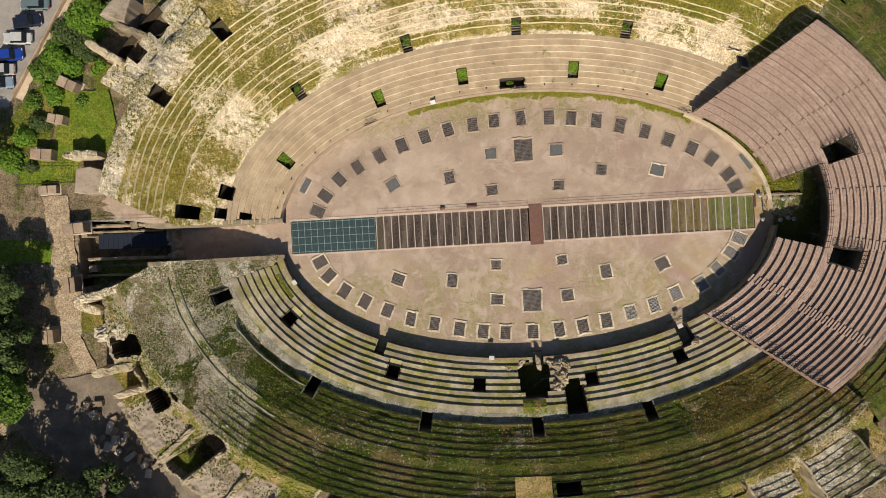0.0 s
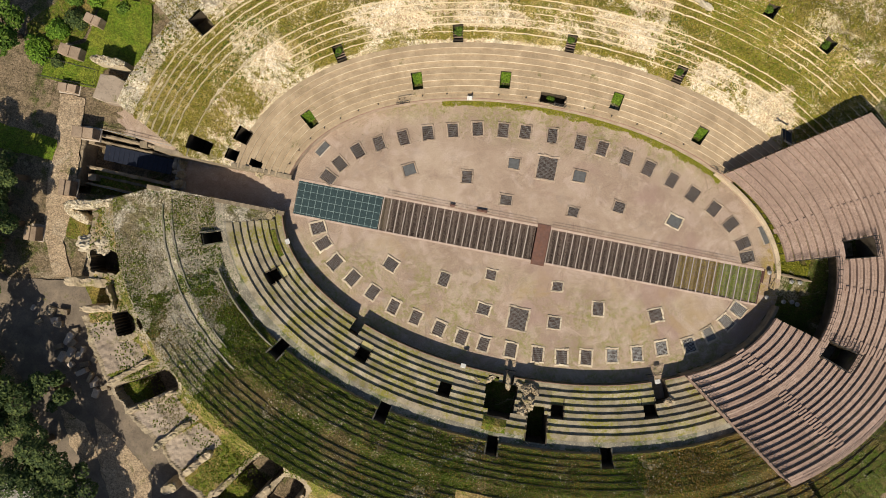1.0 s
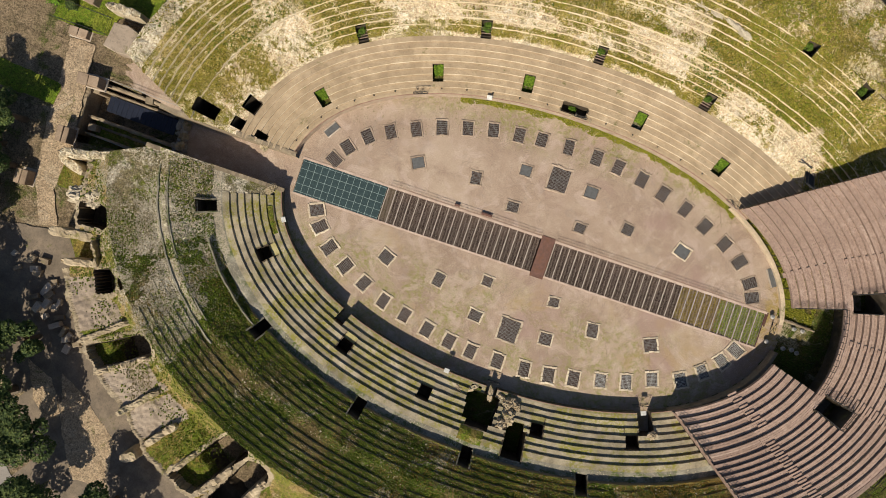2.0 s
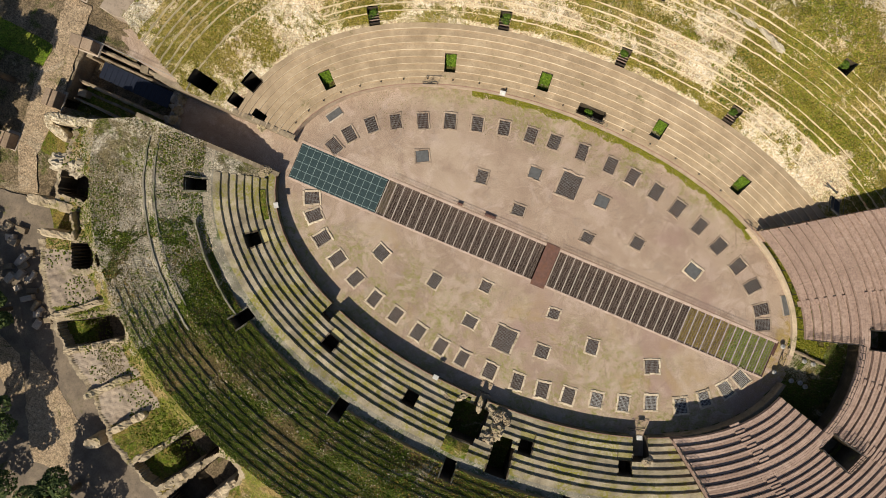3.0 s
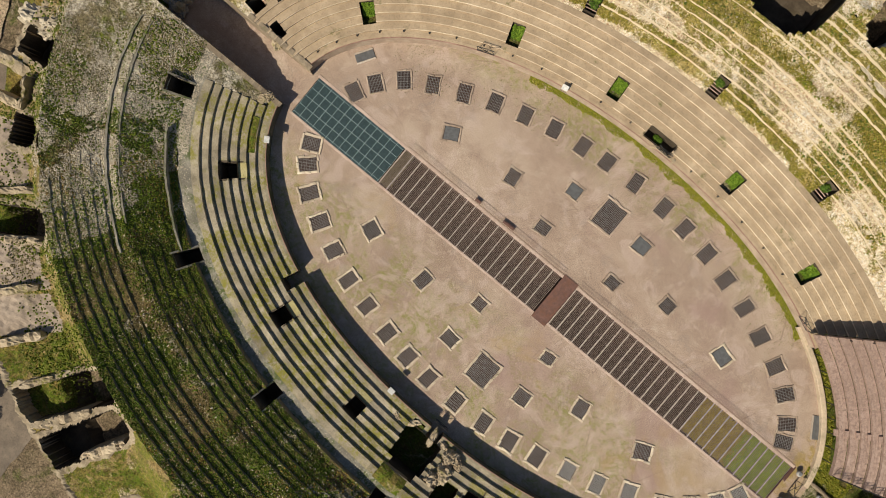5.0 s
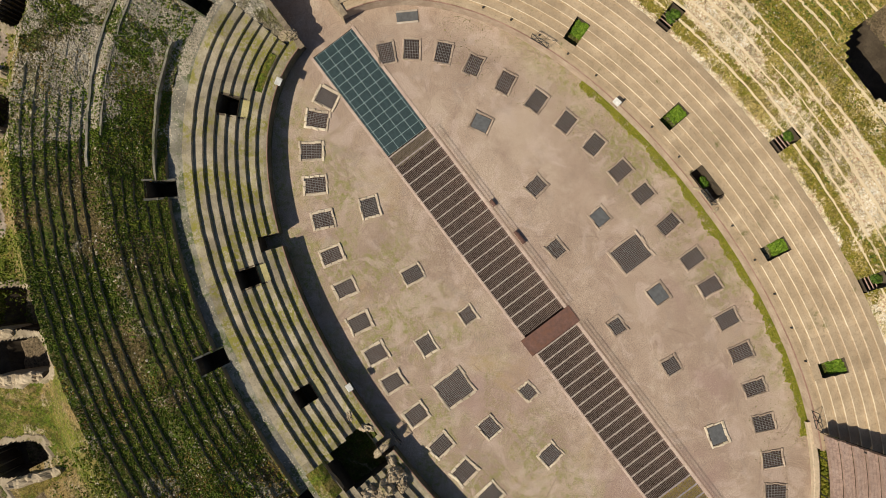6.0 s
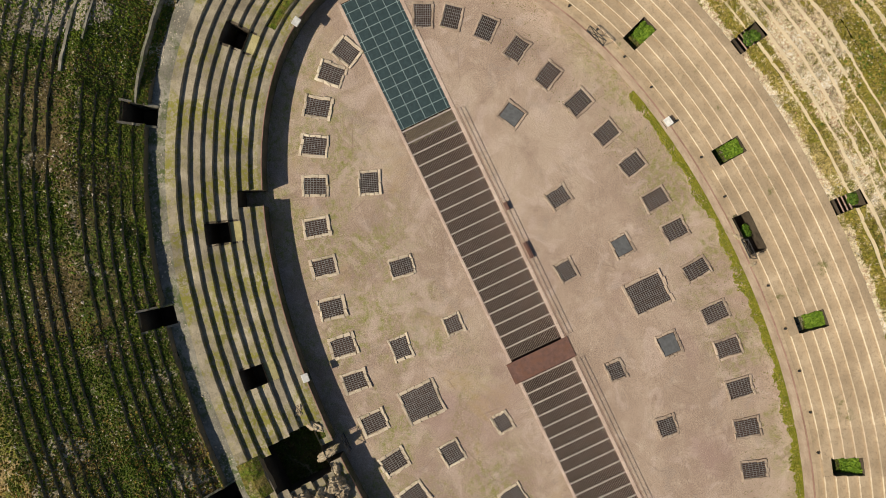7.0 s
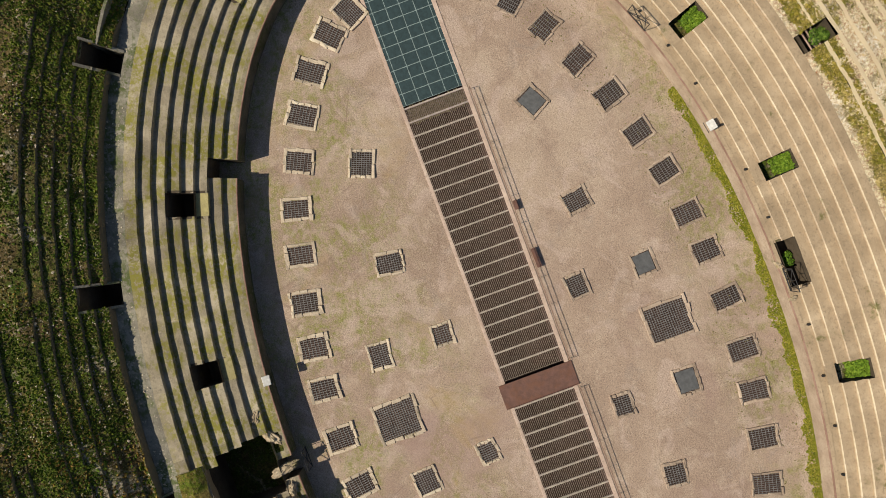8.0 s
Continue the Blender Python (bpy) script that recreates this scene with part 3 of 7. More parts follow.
def spread(ob, material, value):
    """Write the share of bare rubble on a sheet's corners, for its material."""
    ob.data.materials.clear()
    ob.data.materials.append(material)
    a = ob.data.attributes.new("bare", "FLOAT", "POINT")
    a.data.foreach_set("value", [value(*find(v.co.x, v.co.y), v.co.x, v.co.y) for v in ob.data.vertices])


def upper(name, t0, t1, openings, mats, planes, label, wear, first=0.35, gone=gone_north, base=Z_TOP):
    w = thing(name, label, "seating", kind="structure")
    z = base
    lift = first - 0.05 if "north" in name else 0.0
    ring("walkway", t0, t1, [(S_TOP - 0.02, z - 0.01), (S_TOP + 0.7, z + 0.5 * lift), (S_TOP + 1.35, z + 0.02 + lift)], mats[0], openings, 0.6, 0.05, w, planes=planes)
    lev, z = terraces(S_TOP + 1.35, 13.2, z + 0.02, 0.86, 0.38)
    lev = [(lev[0][0], lev[0][1] + lift)] + [(a, b + first) for a, b in lev[1:]]
    z += first
    ring("terrace", t0, t1, lev, mats[1], openings, 0.5, wear, w, planes=planes, relief=worn(wear * 6, (lev[0], lev[-1]), gone, 0.0 if "north" in name else (0.38 if "west" in name else 0.28)))
    s = lev[-1][0]
    ring("upper_walkway", t0, t1, [(s, z), (s + 0.7, z - 0.1), (s + 1.5, z)], mats[2], openings, 0.6, 0.12, w, planes=planes)
    lev, z = terraces(s + 1.5, 20.6, z, 0.86, 0.38)
    ring("top_terrace", t0, t1, lev, mats[3], openings, 0.5, wear, w, planes=planes, relief=worn(wear * 6, (lev[0], lev[-1]), gone, 0.0 if "north" in name else (0.38 if "west" in name else 0.28)))
    if "east" not in name:
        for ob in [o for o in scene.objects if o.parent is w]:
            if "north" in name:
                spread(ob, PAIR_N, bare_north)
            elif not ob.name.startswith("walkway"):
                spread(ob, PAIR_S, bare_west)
    return w, lev[-1][0], z


PITS_N = [(86.2, 95.8, 15.7, 27.0), (78.7, 82.6, 19.6, 28.0)]
PITS_NW = [opening(-57.1, 29.3, 4.4, 27.6, 31.0), opening(-53.2, 32.6, 4.0, 27.4, 31.0)]


ROUND = 2.6          # depth of the rounded inner end of an open vault


def stack(o):
    """An opening whose inner end is rounded, as pieces."""
    t0, t1, s0, s1 = o
    m, h = (t0 + t1) / 2, (t1 - t0) / 2
    d = ROUND / 9
    cuts = [(math.sqrt(1 - (1 - (j + 0.5) / 9) ** 2), s0 + d * j, s0 + d * (j + 1)) for j in range(9)]
    return [(m - h * k, m + h * k, a, b) for k, a, b in cuts + [(1.0, s0 + ROUND, s1)]]


ROOMS_S = [(265.0, 271.0, 15.6, 25.0), (271.5, 275.6, 16.4, 18.1), (299.8, 302.2, 20.8, 23.6)]
PITS_N_CUT = [q for o in PITS_N for q in stack(o)]
CUT_OUT = ROOMS_S + PITS_N_CUT + [q for o in PITS_NW for q in stack(o)]
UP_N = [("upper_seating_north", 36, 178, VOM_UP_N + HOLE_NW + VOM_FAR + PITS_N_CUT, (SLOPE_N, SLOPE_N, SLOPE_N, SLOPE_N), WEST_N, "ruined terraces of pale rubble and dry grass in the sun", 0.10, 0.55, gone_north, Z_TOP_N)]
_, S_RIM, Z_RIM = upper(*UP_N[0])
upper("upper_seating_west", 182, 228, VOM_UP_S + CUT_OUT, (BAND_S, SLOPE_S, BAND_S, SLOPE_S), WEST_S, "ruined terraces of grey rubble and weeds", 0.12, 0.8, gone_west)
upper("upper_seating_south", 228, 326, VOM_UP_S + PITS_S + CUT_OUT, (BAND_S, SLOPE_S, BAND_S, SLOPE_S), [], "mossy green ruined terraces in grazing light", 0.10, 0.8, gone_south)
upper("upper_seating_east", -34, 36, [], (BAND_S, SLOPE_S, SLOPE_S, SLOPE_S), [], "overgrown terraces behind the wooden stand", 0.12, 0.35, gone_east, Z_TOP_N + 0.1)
# the broken rim and its fall to the ground outside
def rim_of(name, a, b, levels, material, planes, rough=0.35, relief=None):
    r_ = thing(name, "broken rubble rim of the upper seating", "rim", kind="structure")
    ob = ring("rubble", a, b, levels, material, VOM_FAR + CUT_OUT, 0.6, rough, r_, planes=planes, relief=relief)
    if name == "rim_north":
        spread(ob, PAIR_N, bare_north)


R0 = S_RIM - 0.02
rim_of("rim_north", 36, 143, [(R0, Z_RIM), (R0 + 1.0, Z_RIM + 0.1), (R0 + 2.0, Z_RIM - 0.1), (R0 + 3.0, Z_RIM - 0.2), (R0 + 4.5, Z_RIM - 0.4), (R0 + 6.0, Z_RIM - 0.6), (R0 + 8.0, Z_RIM - 0.8), (R0 + 10.0, Z_RIM - 1.0), (R0 + 12.0, 4.0), (R0 + 13.0, 1.9)], SLOPE_N, [], 0.45)
rim_of("rim_northwest", 143, 160, [(R0, Z_RIM), (R0 + 1.0, Z_RIM + 0.2), (R0 + 2.0, Z_RIM), (R0 + 3.0, Z_RIM - 0.4), (R0 + 4.0, Z_RIM - 1.2), (R0 + 4.6, 6.2), (R0 + 6.5, 5.6), (R0 + 8.5, 5.2), (R0 + 10.0, 4.9), (R0 + 10.5, 1.9)], SLOPE_RIM, WEST_N,
       relief=lambda x, y, s, z, t: z + max(0.0, 1 - (t - 143) / 6.0) * float(np.interp(s - R0, (2.0, 4.6, 6.5, 8.5, 10.0), (0.0, 1.4, 1.7, 1.8, 0.0))))
rim_of("rim_west", 160, 178, [(R0, Z_RIM), (R0 + 1.0, Z_RIM + 0.2), (R0 + 2.0, Z_RIM), (R0 + 3.0, Z_RIM - 0.4), (R0 + 3.6, Z_RIM - 1.6), (R0 + 4.0, 5.0), (R0 + 4.4, 1.9)], SLOPE_RIM, WEST_N)
rim_of("rim_south", 250, 326, [(R0, Z_RIM + 0.45), (R0 + 1.0, Z_RIM + 0.3), (R0 + 2.2, Z_RIM - 0.6), (R0 + 3.2, Z_RIM - 1.9), (R0 + 4.2, 6.3), (R0 + 6.0, 6.1), (R0 + 7.7, 5.9), (R0 + 8.6, 5.7), (R0 + 8.9, 4.5), (R0 + 9.3, 2.0)], SLOPE_OUT, WEST_S)
rim_of("rim_east", -34, 36, [(R0, Z_RIM), (R0 + 1.5, Z_RIM + 0.2), (R0 + 3.5, Z_RIM - 0.6), (R0 + 4.5, 6.0), (R0 + 5.5, 1.9)], SLOPE_S, [])


# ---- outer ruin in the southwest: bays and roofless vaults that point at the arena's middle ----
EDGE_T = (182, 190, 194, 196.3, 196.7, 198.7, 199.2, 208, 221, 225, 256)
EDGE_S = (24.6, 25.6, 27.0, 26.8, 23.6, 24.2, 29.4, 30.5, 30.6, 32.0, 32.2)
# outer end, inner end, half width, floor at the outer and inner end
VAULTS = (((-61.5, -14.6), (-56.4, -13.9), 1.5, 2.6, 2.0), ((-55.2, -22.6), (-53.6, -21.8), 1.55, 1.6, 1.6), ((-53.6, -21.9), (-51.1, -21.3), 0.75, 1.8, 2.6),
          ((-53.4, -32.8), (-46.0, -28.4), 1.6, 4.6, 1.4), ((-36.2, -45.0), (-29.9, -36.7), 1.85, 4.4, 1.2), ((-30.6, -47.0), (-26.6, -39.7), 1.8, 3.0, 1.2), ((-22.0, -50.5), (-19.6, -46.2), 1.5, 2.4, 1.6))


def vault_at(x, y):
    """Floor height inside a vault, or None."""
    for k, ((ax, ay), (bx, by), r, za, zb) in enumerate(VAULTS):
        dx, dy = bx - ax, by - ay
        u = ((x - ax) * dx + (y - ay) * dy) / (dx * dx + dy * dy)
        if u < 0:
            continue
        v = min(u, 1.0)
        gap = math.hypot(x - ax - dx * v, y - ay - dy * v) - r - 0.12 * noise.noise((x * 1.1, y * 1.1, k))
        if gap < 0:
            q = max(0.0, min(1.0, (v - 0.38) / 0.3))
            return za + (zb - za) * q
        if gap < 0.75 + 0.5 * noise.noise((x * 0.8, y * 0.8, k + 5.0)):
            return -1.0
    return None


def outer_ruin():
    g = thing("outer_ruin_southwest", "broken outer ring of pale bays and roofless vaults", "ruin", kind="structure")
    d = 0.19
    x0, y0, nx_, ny_ = -66.0, -53.0, 262, 254
    ok, verts, info = {}, [], {}
    for i in range(nx_):
        for j in range(ny_):
            x, y = x0 + d * i, y0 + d * j
            if math.hypot(x / 57.5, y / 41.0) < 0.97:
                continue
            t, s = find(x, y)
            e = float(np.interp(t, EDGE_T, EDGE_S)) + 0.45 * noise.noise((x * 0.6, y * 0.6, 2.0))
            if not (182.5 < t < 253 and 20.2 < s < e + 0.9) or y > -2.8 - (x + 53.0) * -0.55:
                continue
            drop = max(0.0, s - 20.6)
            z = max(6.25, Z_RIM + 0.15 - drop * 1.05) + 0.22 * noise.noise((x * 0.5, y * 0.5, 1.0)) + 0.16 * noise.noise((x * 1.7, y * 1.7, 5.0))
            zr = float(np.interp(s - S_RIM, (0.0, 1.0, 2.2, 3.2, 4.2, 7.7), (Z_RIM + 0.45, Z_RIM + 0.3, Z_RIM - 0.6, Z_RIM - 1.9, 6.3, 5.9)))
            w_ = min(1.0, max(0.0, (t - 241.0) / 7.0))
            z = z * (1 - w_) + zr * w_
            v = vault_at(x, y)
            kind = 0
            th = math.degrees(math.atan2(-y, -x))
            if s > 24.2 + 0.8 * noise.noise((x * 0.5, y * 0.5, 6.0)):
                kind = 1 if 21.5 < th < 28.2 or 33.6 < th < 38.8 or 39.3 < th < 43.7 else (2 if th > 43.7 or 28.2 < th < 33.6 else 0)
            if kind == 2 and noise.noise((x * 0.45, y * 0.45, 11.0)) + 0.5 * noise.noise((x * 1.6, y * 1.6, 2.0)) > 0.18:
                kind = 0
            if v == -1.0 or (s > e - 0.55 and s <= e):
                kind = 5
                z += 0.12
            elif v is not None and s < e - 0.25:
                z = v + 0.2 * noise.noise((x * 0.9, y * 0.9, 3.0))
                kind = 2 if z > 3.6 else 3
            if s > e:
                z = 2.2
                kind = 4
            if s < 20.55:
                z = Z_RIM - 0.2
            ok[i, j] = len(verts)
            info[i, j] = kind
            verts.append((x + 0.06 * noise.noise((x * 3, y * 3, 0)), y + 0.06 * noise.noise((x * 3, y * 3, 9)), z))
    faces, mi = [], []
    for (i, j), a in ok.items():
        q = [ok.get((i + 1, j)), ok.get((i + 1, j + 1)), ok.get((i, j + 1))]
        if None in q:
            continue
        f = (a, *q)
        faces.append(f)
        zs = [verts[k][2] for k in f]
        steep = max(zs) - min(zs) > 0.9
        # Vault walls and deep floors take the masonry with shade in its colour.
        mi.append((3 if info[i, j] in (2, 3) or any(info.get(q, 0) == 3 for q in ((i + 1, j), (i, j + 1), (i - 1, j), (i, j - 1))) else 4) if steep else info[i, j])
    ob = raw("masonry", verts, faces, [SLOPE_OUT, BAY, BANK, PIT_SHADE, RUIN, RUIN], g)
    ob.data.polygons.foreach_set("material_index", mi)


outer_ruin()


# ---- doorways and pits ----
def pit(o, z_top, z_floor, name="doorway", wall=PIT_SHADE, floor=PIT_SHADE, label="dark stepped doorway with stone cheeks", rim=None, landing=0.0, round_end=False, cheeks=True, open_end=False):
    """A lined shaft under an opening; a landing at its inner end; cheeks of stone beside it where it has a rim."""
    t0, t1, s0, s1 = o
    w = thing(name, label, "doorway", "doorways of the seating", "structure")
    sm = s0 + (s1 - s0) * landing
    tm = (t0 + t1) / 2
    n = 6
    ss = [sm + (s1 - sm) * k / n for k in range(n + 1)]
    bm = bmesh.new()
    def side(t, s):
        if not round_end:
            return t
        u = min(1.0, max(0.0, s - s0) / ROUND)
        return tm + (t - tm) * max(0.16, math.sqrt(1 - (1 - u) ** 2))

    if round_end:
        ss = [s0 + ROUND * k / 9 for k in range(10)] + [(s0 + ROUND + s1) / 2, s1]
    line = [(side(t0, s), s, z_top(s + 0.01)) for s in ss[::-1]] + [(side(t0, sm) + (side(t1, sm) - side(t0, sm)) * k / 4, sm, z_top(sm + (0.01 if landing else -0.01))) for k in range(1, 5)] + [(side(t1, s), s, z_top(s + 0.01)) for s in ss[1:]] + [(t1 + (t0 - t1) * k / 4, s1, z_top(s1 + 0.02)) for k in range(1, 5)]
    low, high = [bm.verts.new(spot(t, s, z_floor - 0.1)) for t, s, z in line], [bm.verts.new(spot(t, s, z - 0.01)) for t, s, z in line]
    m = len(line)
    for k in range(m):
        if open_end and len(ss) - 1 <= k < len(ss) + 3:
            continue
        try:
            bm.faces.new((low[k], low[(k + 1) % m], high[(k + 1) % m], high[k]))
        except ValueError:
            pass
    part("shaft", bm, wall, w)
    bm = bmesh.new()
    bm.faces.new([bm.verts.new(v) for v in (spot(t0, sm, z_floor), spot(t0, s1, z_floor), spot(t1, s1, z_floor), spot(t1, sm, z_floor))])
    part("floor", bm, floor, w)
    if landing:
        z = z_top(s0 + 0.01) - 0.02
        bm = bmesh.new()
        lo = [spot(t0, s0 - 0.02, z - 1.2), spot(t0, sm, z - 1.2), spot(t1, sm, z - 1.2), spot(t1, s0 - 0.02, z - 1.2)]
        vs = [bm.verts.new(v) for v in lo + [v + Vector((0, 0, 1.2)) for v in lo]]
        for f in ((4, 5, 6, 7), (0, 1, 5, 4), (1, 2, 6, 5), (2, 3, 7, 6), (3, 0, 4, 7)):
            bm.faces.new([vs[i] for i in f])
        bmesh.ops.recalc_face_normals(bm, faces=bm.faces[:])
        part("landing", bm, SEAT_N if "pale" in label else MOSSY, w)
    # side walls above the landing
    for t, d in ((t0, -1), (t1, 1)) if cheeks else ():
        wd = d * span(tm, s0, 0.18) * 2
        top = 0.10 if rim is None else 0.05
        for k in range(n if rim is None else 1):
            a, b = (s0 + (s1 - s0) * k / n, s0 + (s1 - s0) * (k + 1) / n) if rim is None else (s0 - 0.1, s1 + 0.15)
            za, zb = z_top(a + 0.02), z_top(b - 0.02)
            lo = [spot(t, a, z_floor), spot(t + wd, a, z_floor), spot(t + wd, b, z_floor), spot(t, b, z_floor)]
            hi = [spot(t, a, za + top), spot(t + wd, a, za + top), spot(t + wd, b, zb + top), spot(t, b, zb + top)]
            if rim is None:
                hi = [v + Vector((0, 0, -0.11)) for v in hi]
            bm = bmesh.new()
            vs = [bm.verts.new(v) for v in lo + hi]
            for f in ((4, 5, 6, 7), (0, 1, 5, 4), (1, 2, 6, 5), (2, 3, 7, 6), (3, 0, 4, 7)):
                bm.faces.new([vs[i] for i in f])
            bmesh.ops.recalc_face_normals(bm, faces=bm.faces[:])
            part("cheek", bm, rim or PIT_SHADE, w)
    return w


def up_z(s):
    k = max(0, int((s - S_TOP - 1.35) / 0.86 + 1)) if s > S_TOP + 1.35 else 0
    return Z_TOP + 0.02 + (0.38 * k + (0.1 if k else 0))


def far_z(s):
    return Z_RIM - max(0.0, (S_RIM - s)) * 0.46


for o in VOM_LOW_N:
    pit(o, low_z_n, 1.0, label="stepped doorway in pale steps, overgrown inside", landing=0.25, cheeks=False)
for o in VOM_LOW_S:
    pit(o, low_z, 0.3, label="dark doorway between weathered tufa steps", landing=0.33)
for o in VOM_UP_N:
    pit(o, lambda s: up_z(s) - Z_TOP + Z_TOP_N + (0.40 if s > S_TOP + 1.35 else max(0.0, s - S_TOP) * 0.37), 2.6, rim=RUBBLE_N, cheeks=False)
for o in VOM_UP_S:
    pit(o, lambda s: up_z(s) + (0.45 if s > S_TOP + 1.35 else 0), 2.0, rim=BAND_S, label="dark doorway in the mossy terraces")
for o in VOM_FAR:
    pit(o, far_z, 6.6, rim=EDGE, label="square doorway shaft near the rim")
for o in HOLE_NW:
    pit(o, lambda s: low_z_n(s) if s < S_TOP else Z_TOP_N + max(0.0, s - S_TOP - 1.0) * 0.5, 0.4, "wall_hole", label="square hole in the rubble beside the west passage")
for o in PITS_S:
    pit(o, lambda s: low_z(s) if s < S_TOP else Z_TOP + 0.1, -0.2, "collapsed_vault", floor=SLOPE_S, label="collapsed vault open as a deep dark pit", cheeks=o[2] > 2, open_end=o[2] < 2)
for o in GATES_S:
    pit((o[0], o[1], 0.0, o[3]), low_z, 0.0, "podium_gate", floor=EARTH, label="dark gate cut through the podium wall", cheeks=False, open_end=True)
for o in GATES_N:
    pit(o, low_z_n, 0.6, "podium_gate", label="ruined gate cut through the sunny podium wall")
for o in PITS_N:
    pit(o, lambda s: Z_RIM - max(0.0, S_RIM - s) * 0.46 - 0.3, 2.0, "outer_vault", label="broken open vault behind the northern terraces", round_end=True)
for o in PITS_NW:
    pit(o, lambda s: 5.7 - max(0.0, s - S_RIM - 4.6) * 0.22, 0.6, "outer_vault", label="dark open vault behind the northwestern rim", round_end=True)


# ---- west passage ----
def passage():
    w = thing("west_passage", "sunken earth passage between masonry walls", "passage", kind="structure")
    bm = bmesh.new()
    q = [(-35.5, -3.2, 0.004), (-35.5, 3.2, 0.004), (-53.5, 3.2, 0.25), (-53.5, -3.2, 0.25)]
    bm.faces.new([bm.verts.new(v) for v in q])
    part("floor", bm, EARTH, w)
    for y0, sgn in ((2.3, 1), (-2.6, -1)):
        verts, faces = [], []
        xs = [-36.2 - 0.5 * k for k in range(36)]
        for x in xs:
            t, s = find(x, y0)
            base = Z_TOP if sgn < 0 else Z_TOP_N
            z = (low_z(s) if sgn < 0 else low_z_n(s)) if s < S_TOP else (base if s < S_TOP + 1.35 else base + (s - S_TOP - 1.35) * 0.45)
            z += 0.25 * noise.noise((x * 0.8, y0, 0))
            verts += [(x, y0 - sgn * 0.15, -0.3), (x, y0 - sgn * 0.05, z + 0.1), (x, y0 + sgn * 0.5, z + 0.12), (x, y0 + sgn * 0.5, z - 0.8)]
        for k in range(len(xs) - 1):
            for j in range(3):
                a = k * 4 + j
                faces.append((a, a + 1, a + 5, a + 4) if sgn > 0 else (a, a + 4, a + 5, a + 1))
        raw("side_wall", verts, faces, WALL, w)


passage()


# ---- trench down the middle of the arena ----
KERB = stone_mat("pinkish_cement_kerb", (0.37, 0.275, 0.225), (0.47, 0.365, 0.305), (0.56, 0.46, 0.39), 0.1, rnd=0.1)


def trench():
    w = thing("trench", "brick-lined trench down the middle of the arena", "trench", kind="structure")
    x0, x1 = -35.7, 33.9
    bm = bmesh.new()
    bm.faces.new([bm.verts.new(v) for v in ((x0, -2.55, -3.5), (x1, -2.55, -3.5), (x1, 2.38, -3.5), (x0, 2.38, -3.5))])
    part("floor", bm, CELLAR_SHADE, w)
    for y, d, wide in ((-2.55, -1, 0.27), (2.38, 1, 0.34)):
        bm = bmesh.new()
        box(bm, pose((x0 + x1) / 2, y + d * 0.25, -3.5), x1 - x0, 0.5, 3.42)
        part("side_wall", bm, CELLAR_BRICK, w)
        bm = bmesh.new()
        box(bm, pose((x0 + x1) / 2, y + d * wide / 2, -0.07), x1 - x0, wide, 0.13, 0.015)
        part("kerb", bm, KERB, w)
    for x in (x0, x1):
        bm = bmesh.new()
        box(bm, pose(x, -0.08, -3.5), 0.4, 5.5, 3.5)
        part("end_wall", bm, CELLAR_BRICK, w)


trench()
PITCH, PITCH_E = 1.137, 1.118


def lattice(xs, ys, bx, by, wide, deep, z, thick):
    """One flat grid: bars of width bx at xs and of width by at ys."""
    def edges(centres, w, half):
        e = [-half, half]
        for c in centres:
            e += [max(-half, c - w / 2), min(half, c + w / 2)]
        e = sorted(e)
        return [v for i, v in enumerate(e) if i == 0 or v - e[i - 1] > 1e-5]

    ex, ey = edges(xs, bx, wide / 2), edges(ys, by, deep / 2)
    bm = bmesh.new()
    vs = [[bm.verts.new((x, y, z)) for y in ey] for x in ex]
    for i in range(len(ex) - 1):
        on_x = any(abs((ex[i] + ex[i + 1]) / 2 - c) < bx / 2 for c in xs)
        for j in range(len(ey) - 1):
            if on_x or any(abs((ey[j] + ey[j + 1]) / 2 - c) < by / 2 for c in ys):
                bm.faces.new((vs[i][j], vs[i + 1][j], vs[i + 1][j + 1], vs[i][j + 1]))
    bmesh.ops.delete(bm, geom=[v for v in bm.verts if not v.link_faces], context="VERTS")
    r = bmesh.ops.extrude_face_region(bm, geom=bm.faces[:])
    for v in r["geom"]:
        if isinstance(v, bmesh.types.BMVert):
            v.co.z += thick
    bmesh.ops.recalc_face_normals(bm, faces=bm.faces[:])
    return bm


def grating_panel():
    """Bars along the trench, held between two cross beams."""
    n = 33
    bm = lattice((-0.54, 0.54), [-2.38 + 4.76 * k / (n - 1) for k in range(n)], 0.03, 0.040, PITCH, 4.86, -0.07, 0.05)
    me = bpy.data.meshes.new("bar_grid")
    bm.to_mesh(me)
    bm.free()
    me.materials.append(BAR_STEEL)
    bm = bmesh.new()
    box(bm, pose(0, 0, -0.10), 0.12, 4.98, 0.13, 0.01)
    mb = bpy.data.meshes.new("cross_beam")
    bm.to_mesh(mb)
    bm.free()
    mb.materials.append(BEAM)
    return me, mb


BARS, BEAM_ME = grating_panel()


def gratings(x0, n, pitch):
    for k in range(n):
        g = thing("trench_grating", "steel bar grating with a pale cross beam over the trench", "grating", "gratings over the trench", at=pose(x0 + pitch * (k + 0.5), -0.09, 0))
        shared("bar_grid", BARS, g, pose(0, 0, 0))
        shared("cross_beam", BEAM_ME, g, pose(-pitch / 2, 0, 0))


gratings(-22.66, 20, PITCH)
gratings(2.35, 28, PITCH_E)


